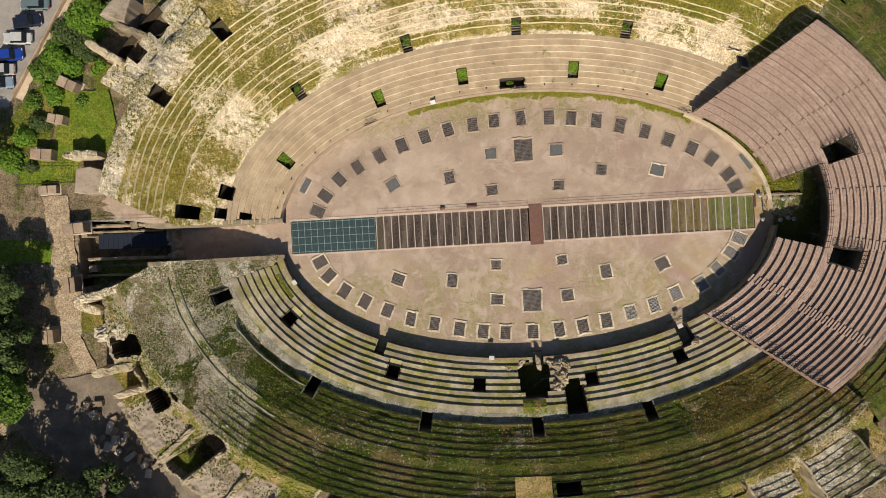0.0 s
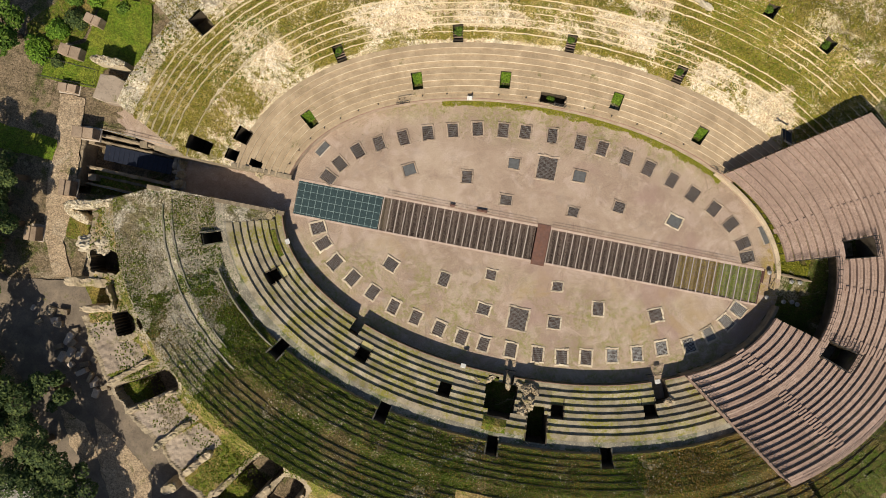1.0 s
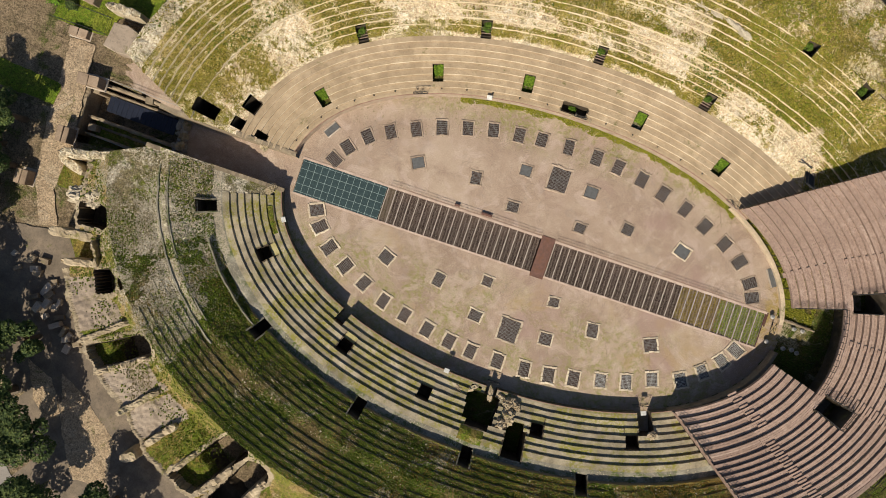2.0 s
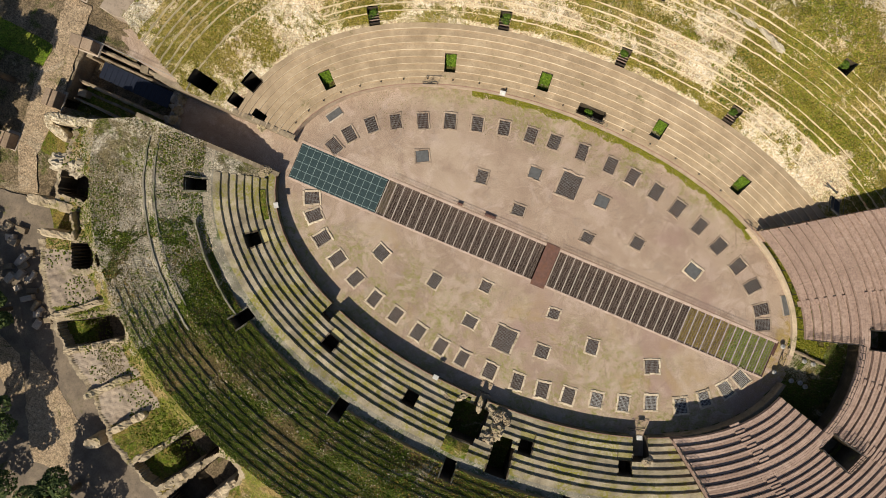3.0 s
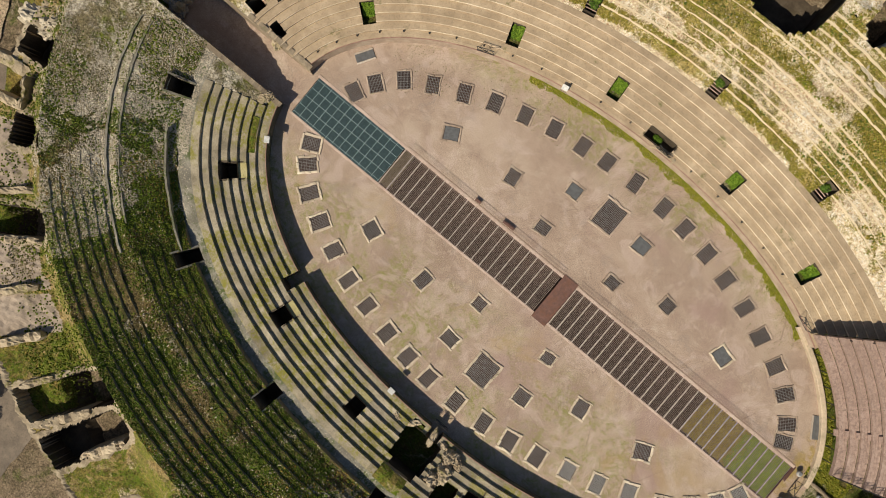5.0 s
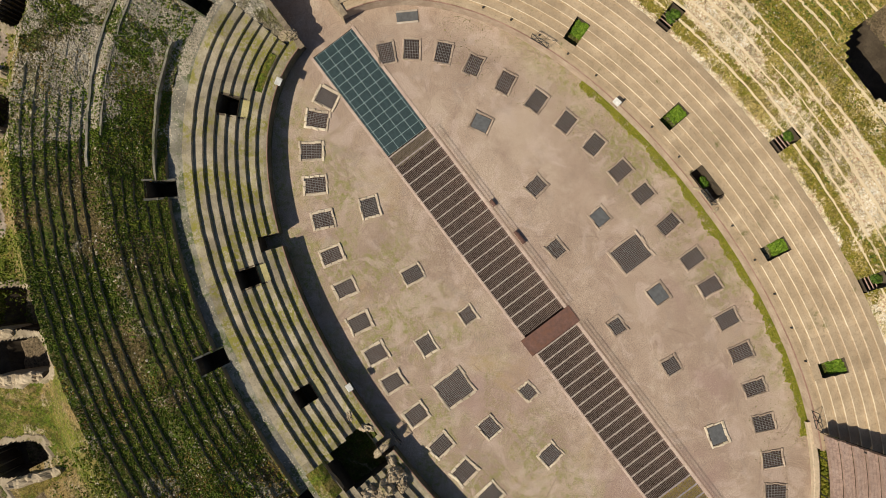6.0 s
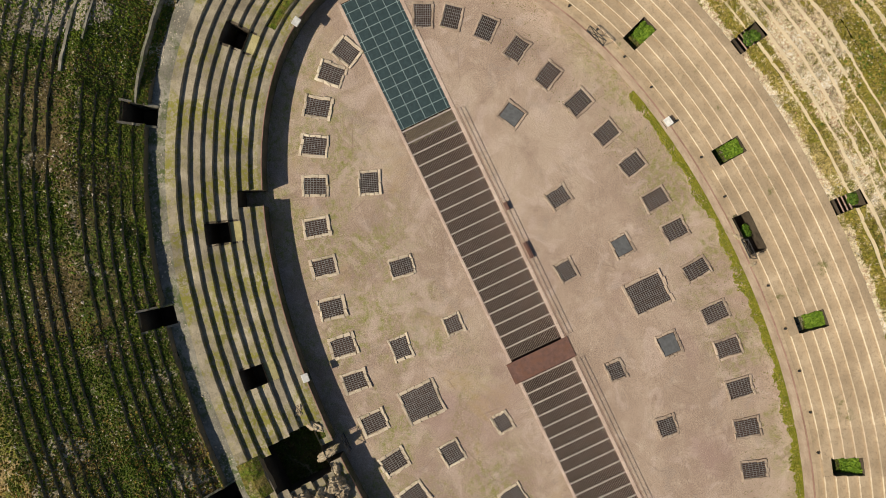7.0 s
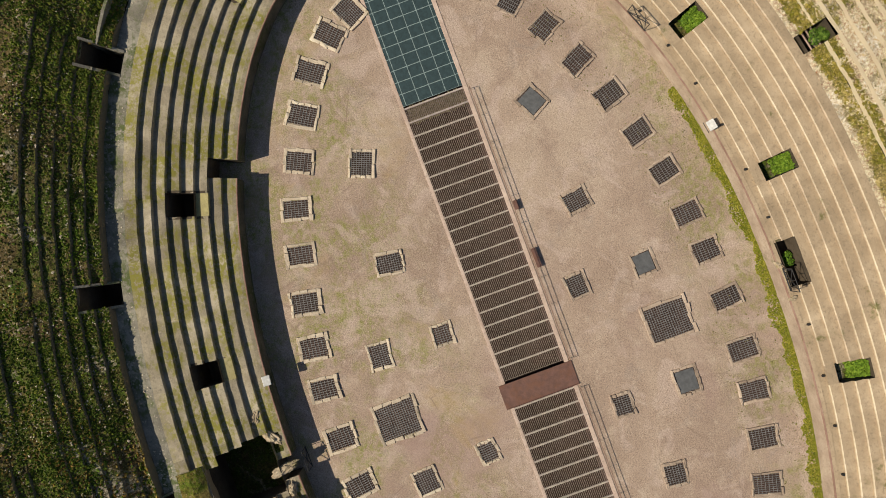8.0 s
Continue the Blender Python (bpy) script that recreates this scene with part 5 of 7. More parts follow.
def slab(x, y, turn, w_, d_):
    g = thing("floor_slab", "grey sheet slab in a crumbled frame at the arena edge", "slab", "slabs at the arena edge", at=pose(x, y, 0.02, 0, 0, turn))
    bm = bmesh.new()
    box(bm, pose(0, 0, 0), w_, d_, 0.06, 0.01)
    part("sheet", bm, LID, g)
    for d in (-1, 1):
        bm = bmesh.new()
        box(bm, pose(d * (w_ / 2 + 0.12), 0, -0.03), 0.2, d_ * 1.02, 0.12, 0.03)
        part("frame_stone", bm, PLASTER, g)


slab(-33.0, 7.6, -32, 0.9, 2.2)
slab(33.05, 7.6, 33, 1.0, 2.7)


def bollards():
    for k, t in enumerate(list(range(60, 172, 6))):
        p = spot(t + 0.7, 0.62, POD)
        g = thing("short_post", "short black iron post on the podium walkway", "post", "posts on the podium walkway", at=pose(p.x, p.y, POD - 0.03))
        bm = bmesh.new()
        bmesh.ops.create_cone(bm, cap_ends=True, segments=8, radius1=0.11, radius2=0.08, depth=0.25, matrix=pose(0, 0, 0.125))
        part("stub", bm, DARK_STEEL, g)


bollards()


GRASS_STRAW = leaf_mat("straw_weeds", (0.12, 0.10, 0.045), (0.2, 0.165, 0.085), (0.32, 0.27, 0.16))
GRASS_LIME = leaf_mat("lime_grass", (0.16, 0.28, 0.010), (0.27, 0.42, 0.014), (0.39, 0.48, 0.04))
GRASS_GOLD = leaf_mat("golden_grass", (0.28, 0.205, 0.018), (0.42, 0.32, 0.032), (0.55, 0.44, 0.08))


GRASS_FOOT = leaf_mat("yellow_green_fringe", (0.11, 0.13, 0.010), (0.20, 0.205, 0.018), (0.32, 0.28, 0.05))


def planter():
    rng = random.Random(9)
    g = thing("trench_planting", "dry yellow grass growing in the trench", "grass", kind="stuff")
    for x0, x1, z, n, m in ((-22.6, -21.5, -0.35, 900, GRASS_STRAW), (21.6, 28.4, -0.19, 6500, GRASS_GOLD), (27.4, 33.6, -0.18, 8000, GRASS_LIME)):
        verts, faces = [], []
        for _ in range(n):
            x, y, h = rng.uniform(x0, x1), rng.uniform(-2.2, 2.2), rng.uniform(0.04, 0.12)
            a, w_ = rng.uniform(0, 6.28), rng.uniform(0.08, 0.2)
            dx, dy = math.cos(a) * w_, math.sin(a) * w_
            k = len(verts)
            tx, ty = rng.uniform(-0.25, 0.25), rng.uniform(-0.25, 0.25)
            verts += [(x - dx, y - dy, z), (x + dx, y + dy, z), (x + tx, y + ty, z + h), (x + tx * 1.6 + dy, y + ty * 1.6 - dx, z + h * 0.7)]
            faces += [(k, k + 1, k + 2), (k + 1, k + 3, k + 2)]
        raw("blades", verts, faces, m, g)
        bm = bmesh.new()
        bm.faces.new([bm.verts.new(v) for v in ((x0 - 0.1, -2.4, z), (x1 + 0.1, -2.4, z), (x1 + 0.1, 2.4, z), (x0 - 0.1, 2.4, z))])
        part("soil", bm, GROUND, g)


planter()


# ---- west court and passage end ----
def wall_block(name, a, b, thick, z0, z1, material, parent, label="", rough=0.12, seed=0):
    """A broken wall from a to b with an uneven top."""
    a, b = Vector((*a, 0)), Vector((*b, 0))
    d = (b - a).normalized()
    n = Vector((-d.y, d.x, 0)) * thick / 2
    L = (b - a).length
    m = max(2, int(L / 0.28))
    bm = bmesh.new()
    rows_ = []
    up = Vector((0, 0, 1))
    for k in range(m + 1):
        p = a + d * (L * k / m)
        h = z1 + rough * 2 * noise.noise((p.x * 0.7 + seed, p.y * 0.7, 1.0)) + rough * 0.8 * noise.noise((p.x * 2.3, p.y * 2.3, 4.0))
        end = min(1.0, 0.55 + 0.9 * min(k, m - k) * L / m)
        row = []
        for q, (w_, dz) in enumerate(((1.1, None), (1.0, -0.25), (0.86, -0.06), (0.45, 0.0), (0.0, 0.03), (-0.45, 0.0), (-0.86, -0.06), (-1.0, -0.25), (-1.1, None))):
            v = p + n * w_ * end
            z_ = z0 if dz is None else h + dz
            if dz is not None:
                c_ = Vector((v.x * 2.1, v.y * 2.1, seed + q))
                v = v + n * 0.4 * noise.noise(c_ * 0.5) + d * 0.12 * noise.noise(c_ + up * 3) + Vector((0, 0, 0.6 * rough * noise.noise(c_ * 1.3)))
            row.append(bm.verts.new((v.x, v.y, z_ + v.z)))
        rows_.append(row)
    for r0, r1 in zip(rows_, rows_[1:]):
        for i in range(8):
            bm.faces.new((r0[i], r0[i + 1], r1[i + 1], r1[i]))
    bm.faces.new(rows_[0])
    bm.faces.new(rows_[-1])
    bmesh.ops.recalc_face_normals(bm, faces=bm.faces[:])
    return finish(name, bm, material, parent, label)


def lone_wall(label, *args, **kw):
    g = thing("ruined_wall", label, "wall", "ruined walls", "structure")
    wall_block("masonry", *args, parent=g, **kw)
    return g


def west_court():
    w = thing("west_court", "deep shaded court with low walls at the passage end", "court", kind="structure")
    bm = bmesh.new()
    bm.faces.new([bm.verts.new(v) for v in ((-75, -9, -1.6), (-53.4, -9, -1.6), (-53.4, 8.5, -1.6), (-75, 8.5, -1.6))])
    part("floor", bm, GROUND, w)
    bm = bmesh.new()
    box(bm, pose(-53.3, 0, -1.7), 0.5, 12, 1.95)
    part("retaining_wall", bm, WALL, w)
    for y, x0, x1, z, th in ((3.35, -66.5, -53.6, 1.2, 0.5), (2.5, -66.5, -54.5, 0.4, 0.35), (-1.6, -66.5, -53.6, 0.8, 0.5), (-2.6, -66.5, -54.0, 0.3, 0.4), (-4.0, -66.0, -54.0, 1.0, 0.35)):
        wall_block("low_wall", (x0, y), (x1, y - 0.3), th, -1.7, z, WALL, w, seed=y)
    for x, z in ((-66.8, 2.2),):
        wall_block("cross_wall", (x, -4.5), (x, 4.2), 0.6, -1.7, z, WALL, w)
    bm = bmesh.new()
    bm.faces.new([bm.verts.new(v) for v in ((-65.5, -5.6, 0.2), (-53.6, -4.6, 0.2), (-53.6, -1.9, 0.1), (-65.5, -1.9, 0.1))])
    part("grass_floor", bm, BANK, w)
    rng = random.Random(8)
    # sunlit ramp north of the court
    bm = bmesh.new()
    vs = [(-52.0, 2.6, 1.6), (-52.0, 5.2, 2.2), (-60.0, 8.2, 2.2), (-69.5, 9.2, 2.25), (-69.5, 4.6, 2.25), (-60.0, 3.9, 2.0)]
    bm.faces.new([bm.verts.new(v) for v in vs][::-1])
    bm.normal_update()
    if bm.faces[:][0].normal.z < 0:
        bmesh.ops.reverse_faces(bm, faces=bm.faces[:])
    part("ramp", bm, EARTH, w)
    c = thing("dark_canopy", "long dark blue corrugated roof sheet over the court", "canopy")
    for k in range(14):
        bm = bmesh.new()
        box(bm, pose(-64.4 + 0.74 * k, 1.0 - 0.02 * k, -0.25, 6, 0, -3), 0.72, 2.3, 0.05, 0.01)
        part("sheet", bm, NAVY, c)
    for x in (-64, -59.5, -55):
        for y in (0.0, 2.0):
            bm = bmesh.new()
            bar(bm, (x, y, -1.6), (x, y, -0.25), 0.05)
            part("prop", bm, DARK_STEEL, c)
    railing("court_railing", [(-66, 4.1, 1.9), (-53.6, 3.6, 1.9)], "iron railing along the sunken court", 1.0, 2.0, 2, STEEL)
    railing("court_railing", [(-53.0, 3.4, 0.4), (-53.0, -3.6, 0.4)], "iron railing along the sunken court", 1.0, 1.2, 2, STEEL)
    railing("court_railing", [(-64, -4.1, 1.0), (-54, -4.6, 1.0)], "iron railing along the sunken court", 1.0, 2.0, 2, STEEL)
    for x, y, a_ in ((-58.5, 3.2, 8), (-56.3, 3.05, -5), (-66.2, 2.2, 12), (-65.0, -3.0, 4)):
        g = thing("stone_pier", "squared pale stone pier stub in the court", "pier", "stone piers", at=pose(x, y, -1.6, 0, 0, a_))
        bm = bmesh.new()
        box(bm, pose(0, 0, 0), 1.2, 0.95, 3.1, 0.06, 0.08, rng)
        part("shaft", bm, WALL, g)


NAVY = metal_mat("navy_roof_sheet", (0.018, 0.024, 0.045), 0.45, 0.2)
west_court()


# fragments of the outer arcade: stone piers on a lawn
def pier(x, y, turn, w_, d_, h):
    rng = random.Random(int(x * 10))
    g = thing("stone_pier", "squared brown stone pier stub on the lawn", "pier", "stone piers", at=pose(x, y, 2.1, 0, 0, turn))
    for k in range(2):
        bm = bmesh.new()
        box(bm, pose((k - 0.5) * w_ / 2, 0, 0), w_ / 2 - 0.03, d_, h - 0.12 * k, 0.05, 0.05, rng)
        part("block", bm, PIER, g)
    bm = bmesh.new()
    box(bm, pose(-0.1, 0.1, 0), w_ + 0.5, d_ + 0.5, 0.35, 0.05, 0.06, rng)
    part("plinth", bm, PLASTER, g)


PIER = stone_mat("brown_pier_stone", (0.22, 0.16, 0.115), (0.32, 0.24, 0.175), (0.42, 0.33, 0.25), 0.1)
for x, y, a_, w_, d_, h in ((-65.9, 24.0, -28, 2.7, 1.5, 2.2), (-67.8, 19.0, -12, 2.3, 1.3, 2.2), (-70.2, 14.0, -6, 3.1, 1.6, 2.2), (-70.0, 8.9, 0, 2.6, 1.2, 1.4),
                            (-66.0, 3.0, 3, 3.0, 1.5, 2.4), (-67.0, -5.2, 3, 1.5, 2.2, 2.4), (-70.6, -12.5, 2, 1.6, 2.0, 2.4)):
    pier(x, y, a_, w_, d_, h)


def patch(name, pts, z, material, label, category, kind="structure", rough=0.05):
    """A flat piece of ground with a wavy edge."""
    g = thing(name, label, category, kind=kind)
    bm = bmesh.new()
    vs = []
    for (x0, y0), (x1, y1) in zip(pts, pts[1:] + pts[:1]):
        n = max(2, int(math.hypot(x1 - x0, y1 - y0) / 0.8))
        for k in range(n):
            x, y = x0 + (x1 - x0) * k / n, y0 + (y1 - y0) * k / n
            vs.append(bm.verts.new((x + 0.25 * noise.noise((x, y, 0.3)), y + 0.25 * noise.noise((x, y, 7.7)), z)))
    f = bm.faces.new(vs)
    f.normal_update()
    if f.normal.z < 0:
        f.normal_flip()
    bmesh.ops.triangulate(bm, faces=bm.faces[:])
    part("surface", bm, material, g)
    return g


LAWN = slope_mat("short_lawn", (0.15, 0.185, 0.02), (0.22, 0.245, 0.03), (0.11, 0.18, 0.012), (0.26, 0.25, 0.06), 0.7, 0.05)
ASPHALT = stone_mat("pale_asphalt", (0.22, 0.20, 0.19), (0.28, 0.26, 0.24), (0.34, 0.31, 0.29), 0.0, bump=0.2)
ROAD = stone_mat("brown_gravel_road", (0.14, 0.115, 0.09), (0.20, 0.165, 0.13), (0.30, 0.24, 0.18), 0.1, bump=0.6)
PATH_EARTH = slope_mat("footpath_earth", (0.36, 0.27, 0.18), (0.46, 0.36, 0.25), (0.15, 0.14, 0.05), (0.42, 0.35, 0.26), 0.15, 0.3)
patch("lawn", [(-74.6, 9.8), (-66.2, 9.6), (-65.6, 12.6), (-61.0, 14.0), (-59.8, 18.0), (-60.6, 23.0), (-67.6, 23.4), (-69.0, 16.0), (-74.4, 13.4)], 2.56, LAWN, "short green lawn round the stone piers", "lawn")
patch("lawn", [(-76.5, 13.0), (-69.4, 16.4), (-67.8, 23.0), (-69.8, 25.6), (-74.6, 20.6), (-78.0, 17.0)], 2.58, BANK, "rough grass between the stone piers and the car park", "lawn")
patch("lawn", [(-80.0, 2.2), (-70.3, 1.4), (-70.5, -1.7), (-80.0, -1.4)], 2.6, LAWN, "short green lawn west of the court", "lawn")
patch("car_park", [(-66.2, 37.2), (-64.5, 50.0), (-110.0, 50.0), (-110.0, 20.0), (-75.6, 21.5)], 2.56, ASPHALT, "pale grey asphalt car park", "pavement")
patch("road", [(-82.0, -15.0), (-74.0, -19.5), (-61.5, -18.0), (-59.0, -22.0), (-53.0, -31.0), (-44.0, -39.0), (-34.0, -46.0), (-34.0, -60.0), (-60.0, -60.0), (-66.0, -36.0), (-78.0, -25.5)], 2.53, ROAD, "dark gravel road below the ruin", "road")
patch("footpath", [(-71.2, 8.0), (-67.6, 8.0), (-66.4, -5.0), (-66.2, -9.0), (-66.8, -13.0), (-64.6, -17.6), (-67.2, -18.2), (-69.8, -12.0), (-70.6, -6.0)], 2.5, PATH_EARTH, "pale beaten earth footpath", "path")
patch("footpath", [(-76.0, -26.0), (-79.0, -23.0), (-84.0, -24.0), (-84.0, -28.0)], 2.545, PATH_EARTH, "pale beaten earth footpath", "path")
patch("road", [(-66.2, -46.8), (-62.6, -50.0), (-59.0, -53.6), (-57.0, -60.0), (-78.0, -60.0), (-78.0, -44.0)], 2.62, ASPHALT, "pale grey asphalt road beyond the trees", "road")
# Pale patches outline sunlit ground between the trees, light put into colour.
patch("footpath", [(-62.5, -36.5), (-58.6, -38.0), (-55.6, -42.6), (-57.6, -43.8), (-60.2, -41.6)], 2.6, PATH_EARTH, "sunlit beaten earth path under the trees", "path")
patch("footpath", [(-57.5, -37.0), (-54.0, -38.5), (-51.0, -41.0), (-47.5, -43.5), (-46.5, -50.0), (-51.5, -50.5), (-55.0, -44.5)], 2.56, PATH_EARTH, "pale beaten earth footpath", "path")


def concrete_slab():
    g = thing("concrete_slab", "flat pale concrete slab on the ruin's shoulder", "slab")
    bm = bmesh.new()
    rim_ = [(-65.0, 11.6), (-63.0, 11.75), (-61.2, 11.2), (-61.3, 9.4), (-61.2, 7.9), (-63.4, 7.7), (-65.5, 8.1), (-65.2, 9.9)]
    lo_ = [bm.verts.new((x, y, 2.0)) for x, y in rim_]
    hi_ = [bm.verts.new((x, y, 4.5)) for x, y in rim_]
    bm.faces.new(hi_)
    for k in range(8):
        bm.faces.new((lo_[k], lo_[(k + 1) % 8], hi_[(k + 1) % 8], hi_[k]))
    bmesh.ops.recalc_face_normals(bm, faces=bm.faces[:])
    bmesh.ops.bevel(bm, geom=[e for e in bm.edges if all(v.co.z > 4.4 for v in e.verts)], offset=0.1, segments=1, affect="EDGES")
    part("slab_top", bm, BAY, g)


concrete_slab()

def flat_block(name, label, rim_, z0, z1, material, seed=0):
    """A broken block with a level, slightly uneven top."""
    g = thing(name, label, "masonry", "broken blocks of the outer ruin", "structure")
    pts = []
    for (xa, ya), (xb, yb) in zip(rim_, rim_[1:] + rim_[:1]):
        n = max(1, int(math.hypot(xb - xa, yb - ya) / 0.5))
        for k in range(n):
            x, y = xa + (xb - xa) * k / n, ya + (yb - ya) * k / n
            pts.append((x + 0.22 * noise.noise((x * 1.7, y * 1.7, seed)), y + 0.22 * noise.noise((x * 1.7, y * 1.7, seed + 9.0))))
    cx, cy = sum(p[0] for p in pts) / len(pts), sum(p[1] for p in pts) / len(pts)
    bm = bmesh.new()
    rings = []
    for f, dz in ((1.06, None), (1.0, -0.12), (0.93, 0.0), (0.6, 0.05), (0.3, 0.02)):
        rings.append([bm.verts.new((cx + (x - cx) * f, cy + (y - cy) * f, z0 if dz is None else z1 + dz + 0.06 * noise.noise((x * 1.3 * f, y * 1.3, seed + f)))) for x, y in pts])
    m = len(pts)
    for lo_, hi_ in zip(rings, rings[1:]):
        for k in range(m):
            bm.faces.new((lo_[k], lo_[(k + 1) % m], hi_[(k + 1) % m], hi_[k]))
    bm.faces.new(rings[-1])
    bmesh.ops.recalc_face_normals(bm, faces=bm.faces[:])
    part("masonry", bm, material, g)
    return g


flat_block("broken_block", "flat pale block beside the open vaults", [(-59.6, 33.0), (-57.2, 35.4), (-55.0, 35.0), (-56.2, 31.7)], 2.0, 6.0, BAY)
lone_wall("pale broken wall below the open vaults", (-61.8, 29.2), (-56.8, 25.9), 1.1, 2.0, 6.0, RUIN, rough=0.15)
lone_wall("brown broken wall between the open vaults", (-57.6, 31.6), (-53.2, 29.6), 0.9, 2.0, 5.6, WALL, rough=0.15)
patch("lawn", [(-63.4, 28.4), (-59.2, 26.2), (-59.6, 23.4), (-62.2, 22.6)], 2.7, BANK, "grassy mound below the northwestern rim", "lawn")


# ---- outer radial walls ----
pale = "broken pale radial wall of the outer ruin"
for a, b, z, th in (((-63.3, -17.9), (-57.2, -17.0), 6.6, 1.2), ((-56.9, -17.2), (-55.6, -20.3), 7.0, 0.4), ((-60.2, -21.2), (-55.6, -20.2), 6.8, 0.9), ((-54.9, -30.9), (-47.9, -25.1), 6.8, 0.75),
                    ((-51.4, -34.2), (-45.4, -30.0), 6.45, 0.8), ((-45.4, -30.0), (-42.9, -29.5), 6.9, 0.5), ((-46.6, -38.2), (-42.3, -33.6), 7.1, 0.9), ((-41.9, -41.0), (-38.6, -37.0), 7.2, 0.95),
                    ((-37.2, -43.0), (-35.0, -39.9), 6.8, 0.8), ((-32.9, -44.8), (-29.8, -40.3), 6.5, 1.0), ((-44.5, -43.8), (-42.6, -42.8), 6.4, 1.5), ((-27.5, -45.0), (-25.0, -40.5), 6.5, 1.0), ((-18.7, -49.2), (-16.9, -44.4), 6.6, 0.9)):
    lone_wall(pale, a, b, th, 3.0, z, RUIN, rough=0.32, seed=a[0])
for a, b, z in (((-66.0, -7.6), (-60.0, -6.3), 6.4), ((-60.0, -6.3), (-53.2, -4.7), 7.8), ((-62.4, -9.4), (-66.2, -8.0), 5.0), ((-66.4, 13.5), (-61.6, 13.4), 5.6)):
    lone_wall("thick pale rubble wall at the west end", a, b, 1.2, 1.8, z - 0.3, SLOPE_RIM, rough=0.35, seed=b[0])


for a, b, th in (((8.0, 37.8), (13.0, 36.6), 0.9), ((13.0, 36.6), (16.8, 35.2), 0.7)):
    lone_wall("low pale masonry strip along the northern rim", a, b, th, 6.0, Z_RIM - 0.9, PALE_ROCK, rough=0.25, seed=a[0])
for a, b, th in (((9.2, 39.6), (12.2, 42.4), 1.8), ((13.4, 39.0), (15.6, 41.0), 1.2)):
    lone_wall("thick pale rubble wall behind the northern terraces", a, b, th, 4.0, Z_RIM - 0.2, PALE_ROCK, rough=0.4, seed=a[0])


GREY_STONE = stone_mat("grey_fallen_stone", (0.22, 0.195, 0.165), (0.33, 0.30, 0.25), (0.46, 0.42, 0.36), 0.1, bump=0.8)


def rock(name, x, y, z, sx, sy, sz, seed, material=None, label="pale lump of fallen masonry"):
    g = thing(name, label, "rubble", "fallen masonry")
    bm = bmesh.new()
    bmesh.ops.create_icosphere(bm, subdivisions=4, radius=1.0)
    for v in bm.verts:
        c = v.co.copy()
        k = 1 + 0.28 * noise.noise(c * 1.3 + Vector((seed, 0, 0))) + 0.30 * noise.noise(c * 2.7 + Vector((0, seed, 0))) + 0.20 * noise.noise(c * 6 + Vector((0, 0, seed))) + 0.10 * noise.noise(c * 13 + Vector((seed, 0, 0)))
        v.co = Vector((c.x * sx * k, c.y * sy * k, c.z * sz * k))
    ob = finish("lump", bm, material or PALE_ROCK, g)
    g.matrix_world = pose(x, y, z, 0, 0, seed * 37)
    return g


for k, (x, y, z, a, b, c) in enumerate(((-61.2, -12.3, 4.6, 2.0, 1.3, 1.7), (-59.2, -11.8, 5.4, 1.5, 1.0, 1.3), (3.1, -20.9, 2.2, 0.9, 1.0, 1.1), (3.4, -22.6, 2.8, 1.0, 1.2, 1.0), (2.7, -23.8, 3.2, 0.9, 0.8, 0.9), (4.2, -21.0, 2.4, 0.6, 0.5, 0.6),
                                        (-1.4, 19.8, 1.95, 0.5, 0.2, 0.2), (1.2, 19.9, 1.95, 0.35, 0.2, 0.2), (-4.2, -21.2, 2.1, 0.8, 0.4, 0.4), (-2.5, -20.6, 1.9, 0.9, 0.35, 0.4), (0.2, -20.5, 1.9, 1.1, 0.35, 0.4), (1.8, -20.5, 1.9, 0.7, 0.4, 0.5), (22.9, -18.6, 3.0, 0.7, 0.5, 0.5),
                                        (-52.6, 1.5, 0.8, 0.7, 0.5, 0.7), (-52.5, -0.2, 0.7, 0.6, 0.6, 0.7), (-52.6, -1.6, 0.8, 0.7, 0.6, 0.6), (-40.8, 2.2, 2.2, 0.8, 0.5, 0.6), (-38.9, 2.6, 2.0, 0.8, 0.4, 0.5), (-38.0, -3.2, 2.3, 0.9, 0.6, 0.5))):
    rock("masonry_lump", x, y, z, a, b, c, k * 1.7 + 0.3, RUIN if k > 1 else None)

heap = random.Random(17)
for k in range(22):
    rock("masonry_lump", -52.9 + heap.uniform(-0.9, 0.9), heap.uniform(-3.4, 2.4), 0.35 + heap.uniform(0, 0.4), heap.uniform(0.3, 0.6), heap.uniform(0.25, 0.5), heap.uniform(0.25, 0.45), 50 + k, GREY_STONE, "grey lump of fallen masonry at the passage end")

patch("lawn", [(-66.4, -8.4), (-61.0, -8.0), (-60.6, -11.4), (-63.0, -12.4), (-66.6, -12.2)], 2.62, BANK, "sunken grass court behind the western rim", "lawn")
patch("lawn", [(-62.6, -18.2), (-57.0, -17.8), (-55.8, -20.0), (-60.4, -21.4)], 2.75, BANK, "sunken grass court behind the western rim", "lawn")
wr = random.Random(31)
for k in range(26):
    a_ = wr.uniform(0, 1)
    x_, y_ = -68.0 + 12 * a_ + wr.uniform(-1.5, 1.5), -22.5 - 11 * a_ + wr.uniform(-2, 2)
    g_ = thing("stone_block", "squared old stone block lying beside the road", "stone block", "blocks beside the road", at=pose(x_, y_, 2.5, 0, 0, wr.uniform(0, 90)))
    bm = bmesh.new()
    box(bm, pose(0, 0, 0), wr.uniform(0.6, 1.7), wr.uniform(0.5, 0.9), wr.uniform(0.4, 0.9), 0.06, 0.06, wr)
    part("block", bm, WALL if k % 2 else PLASTER, g_)

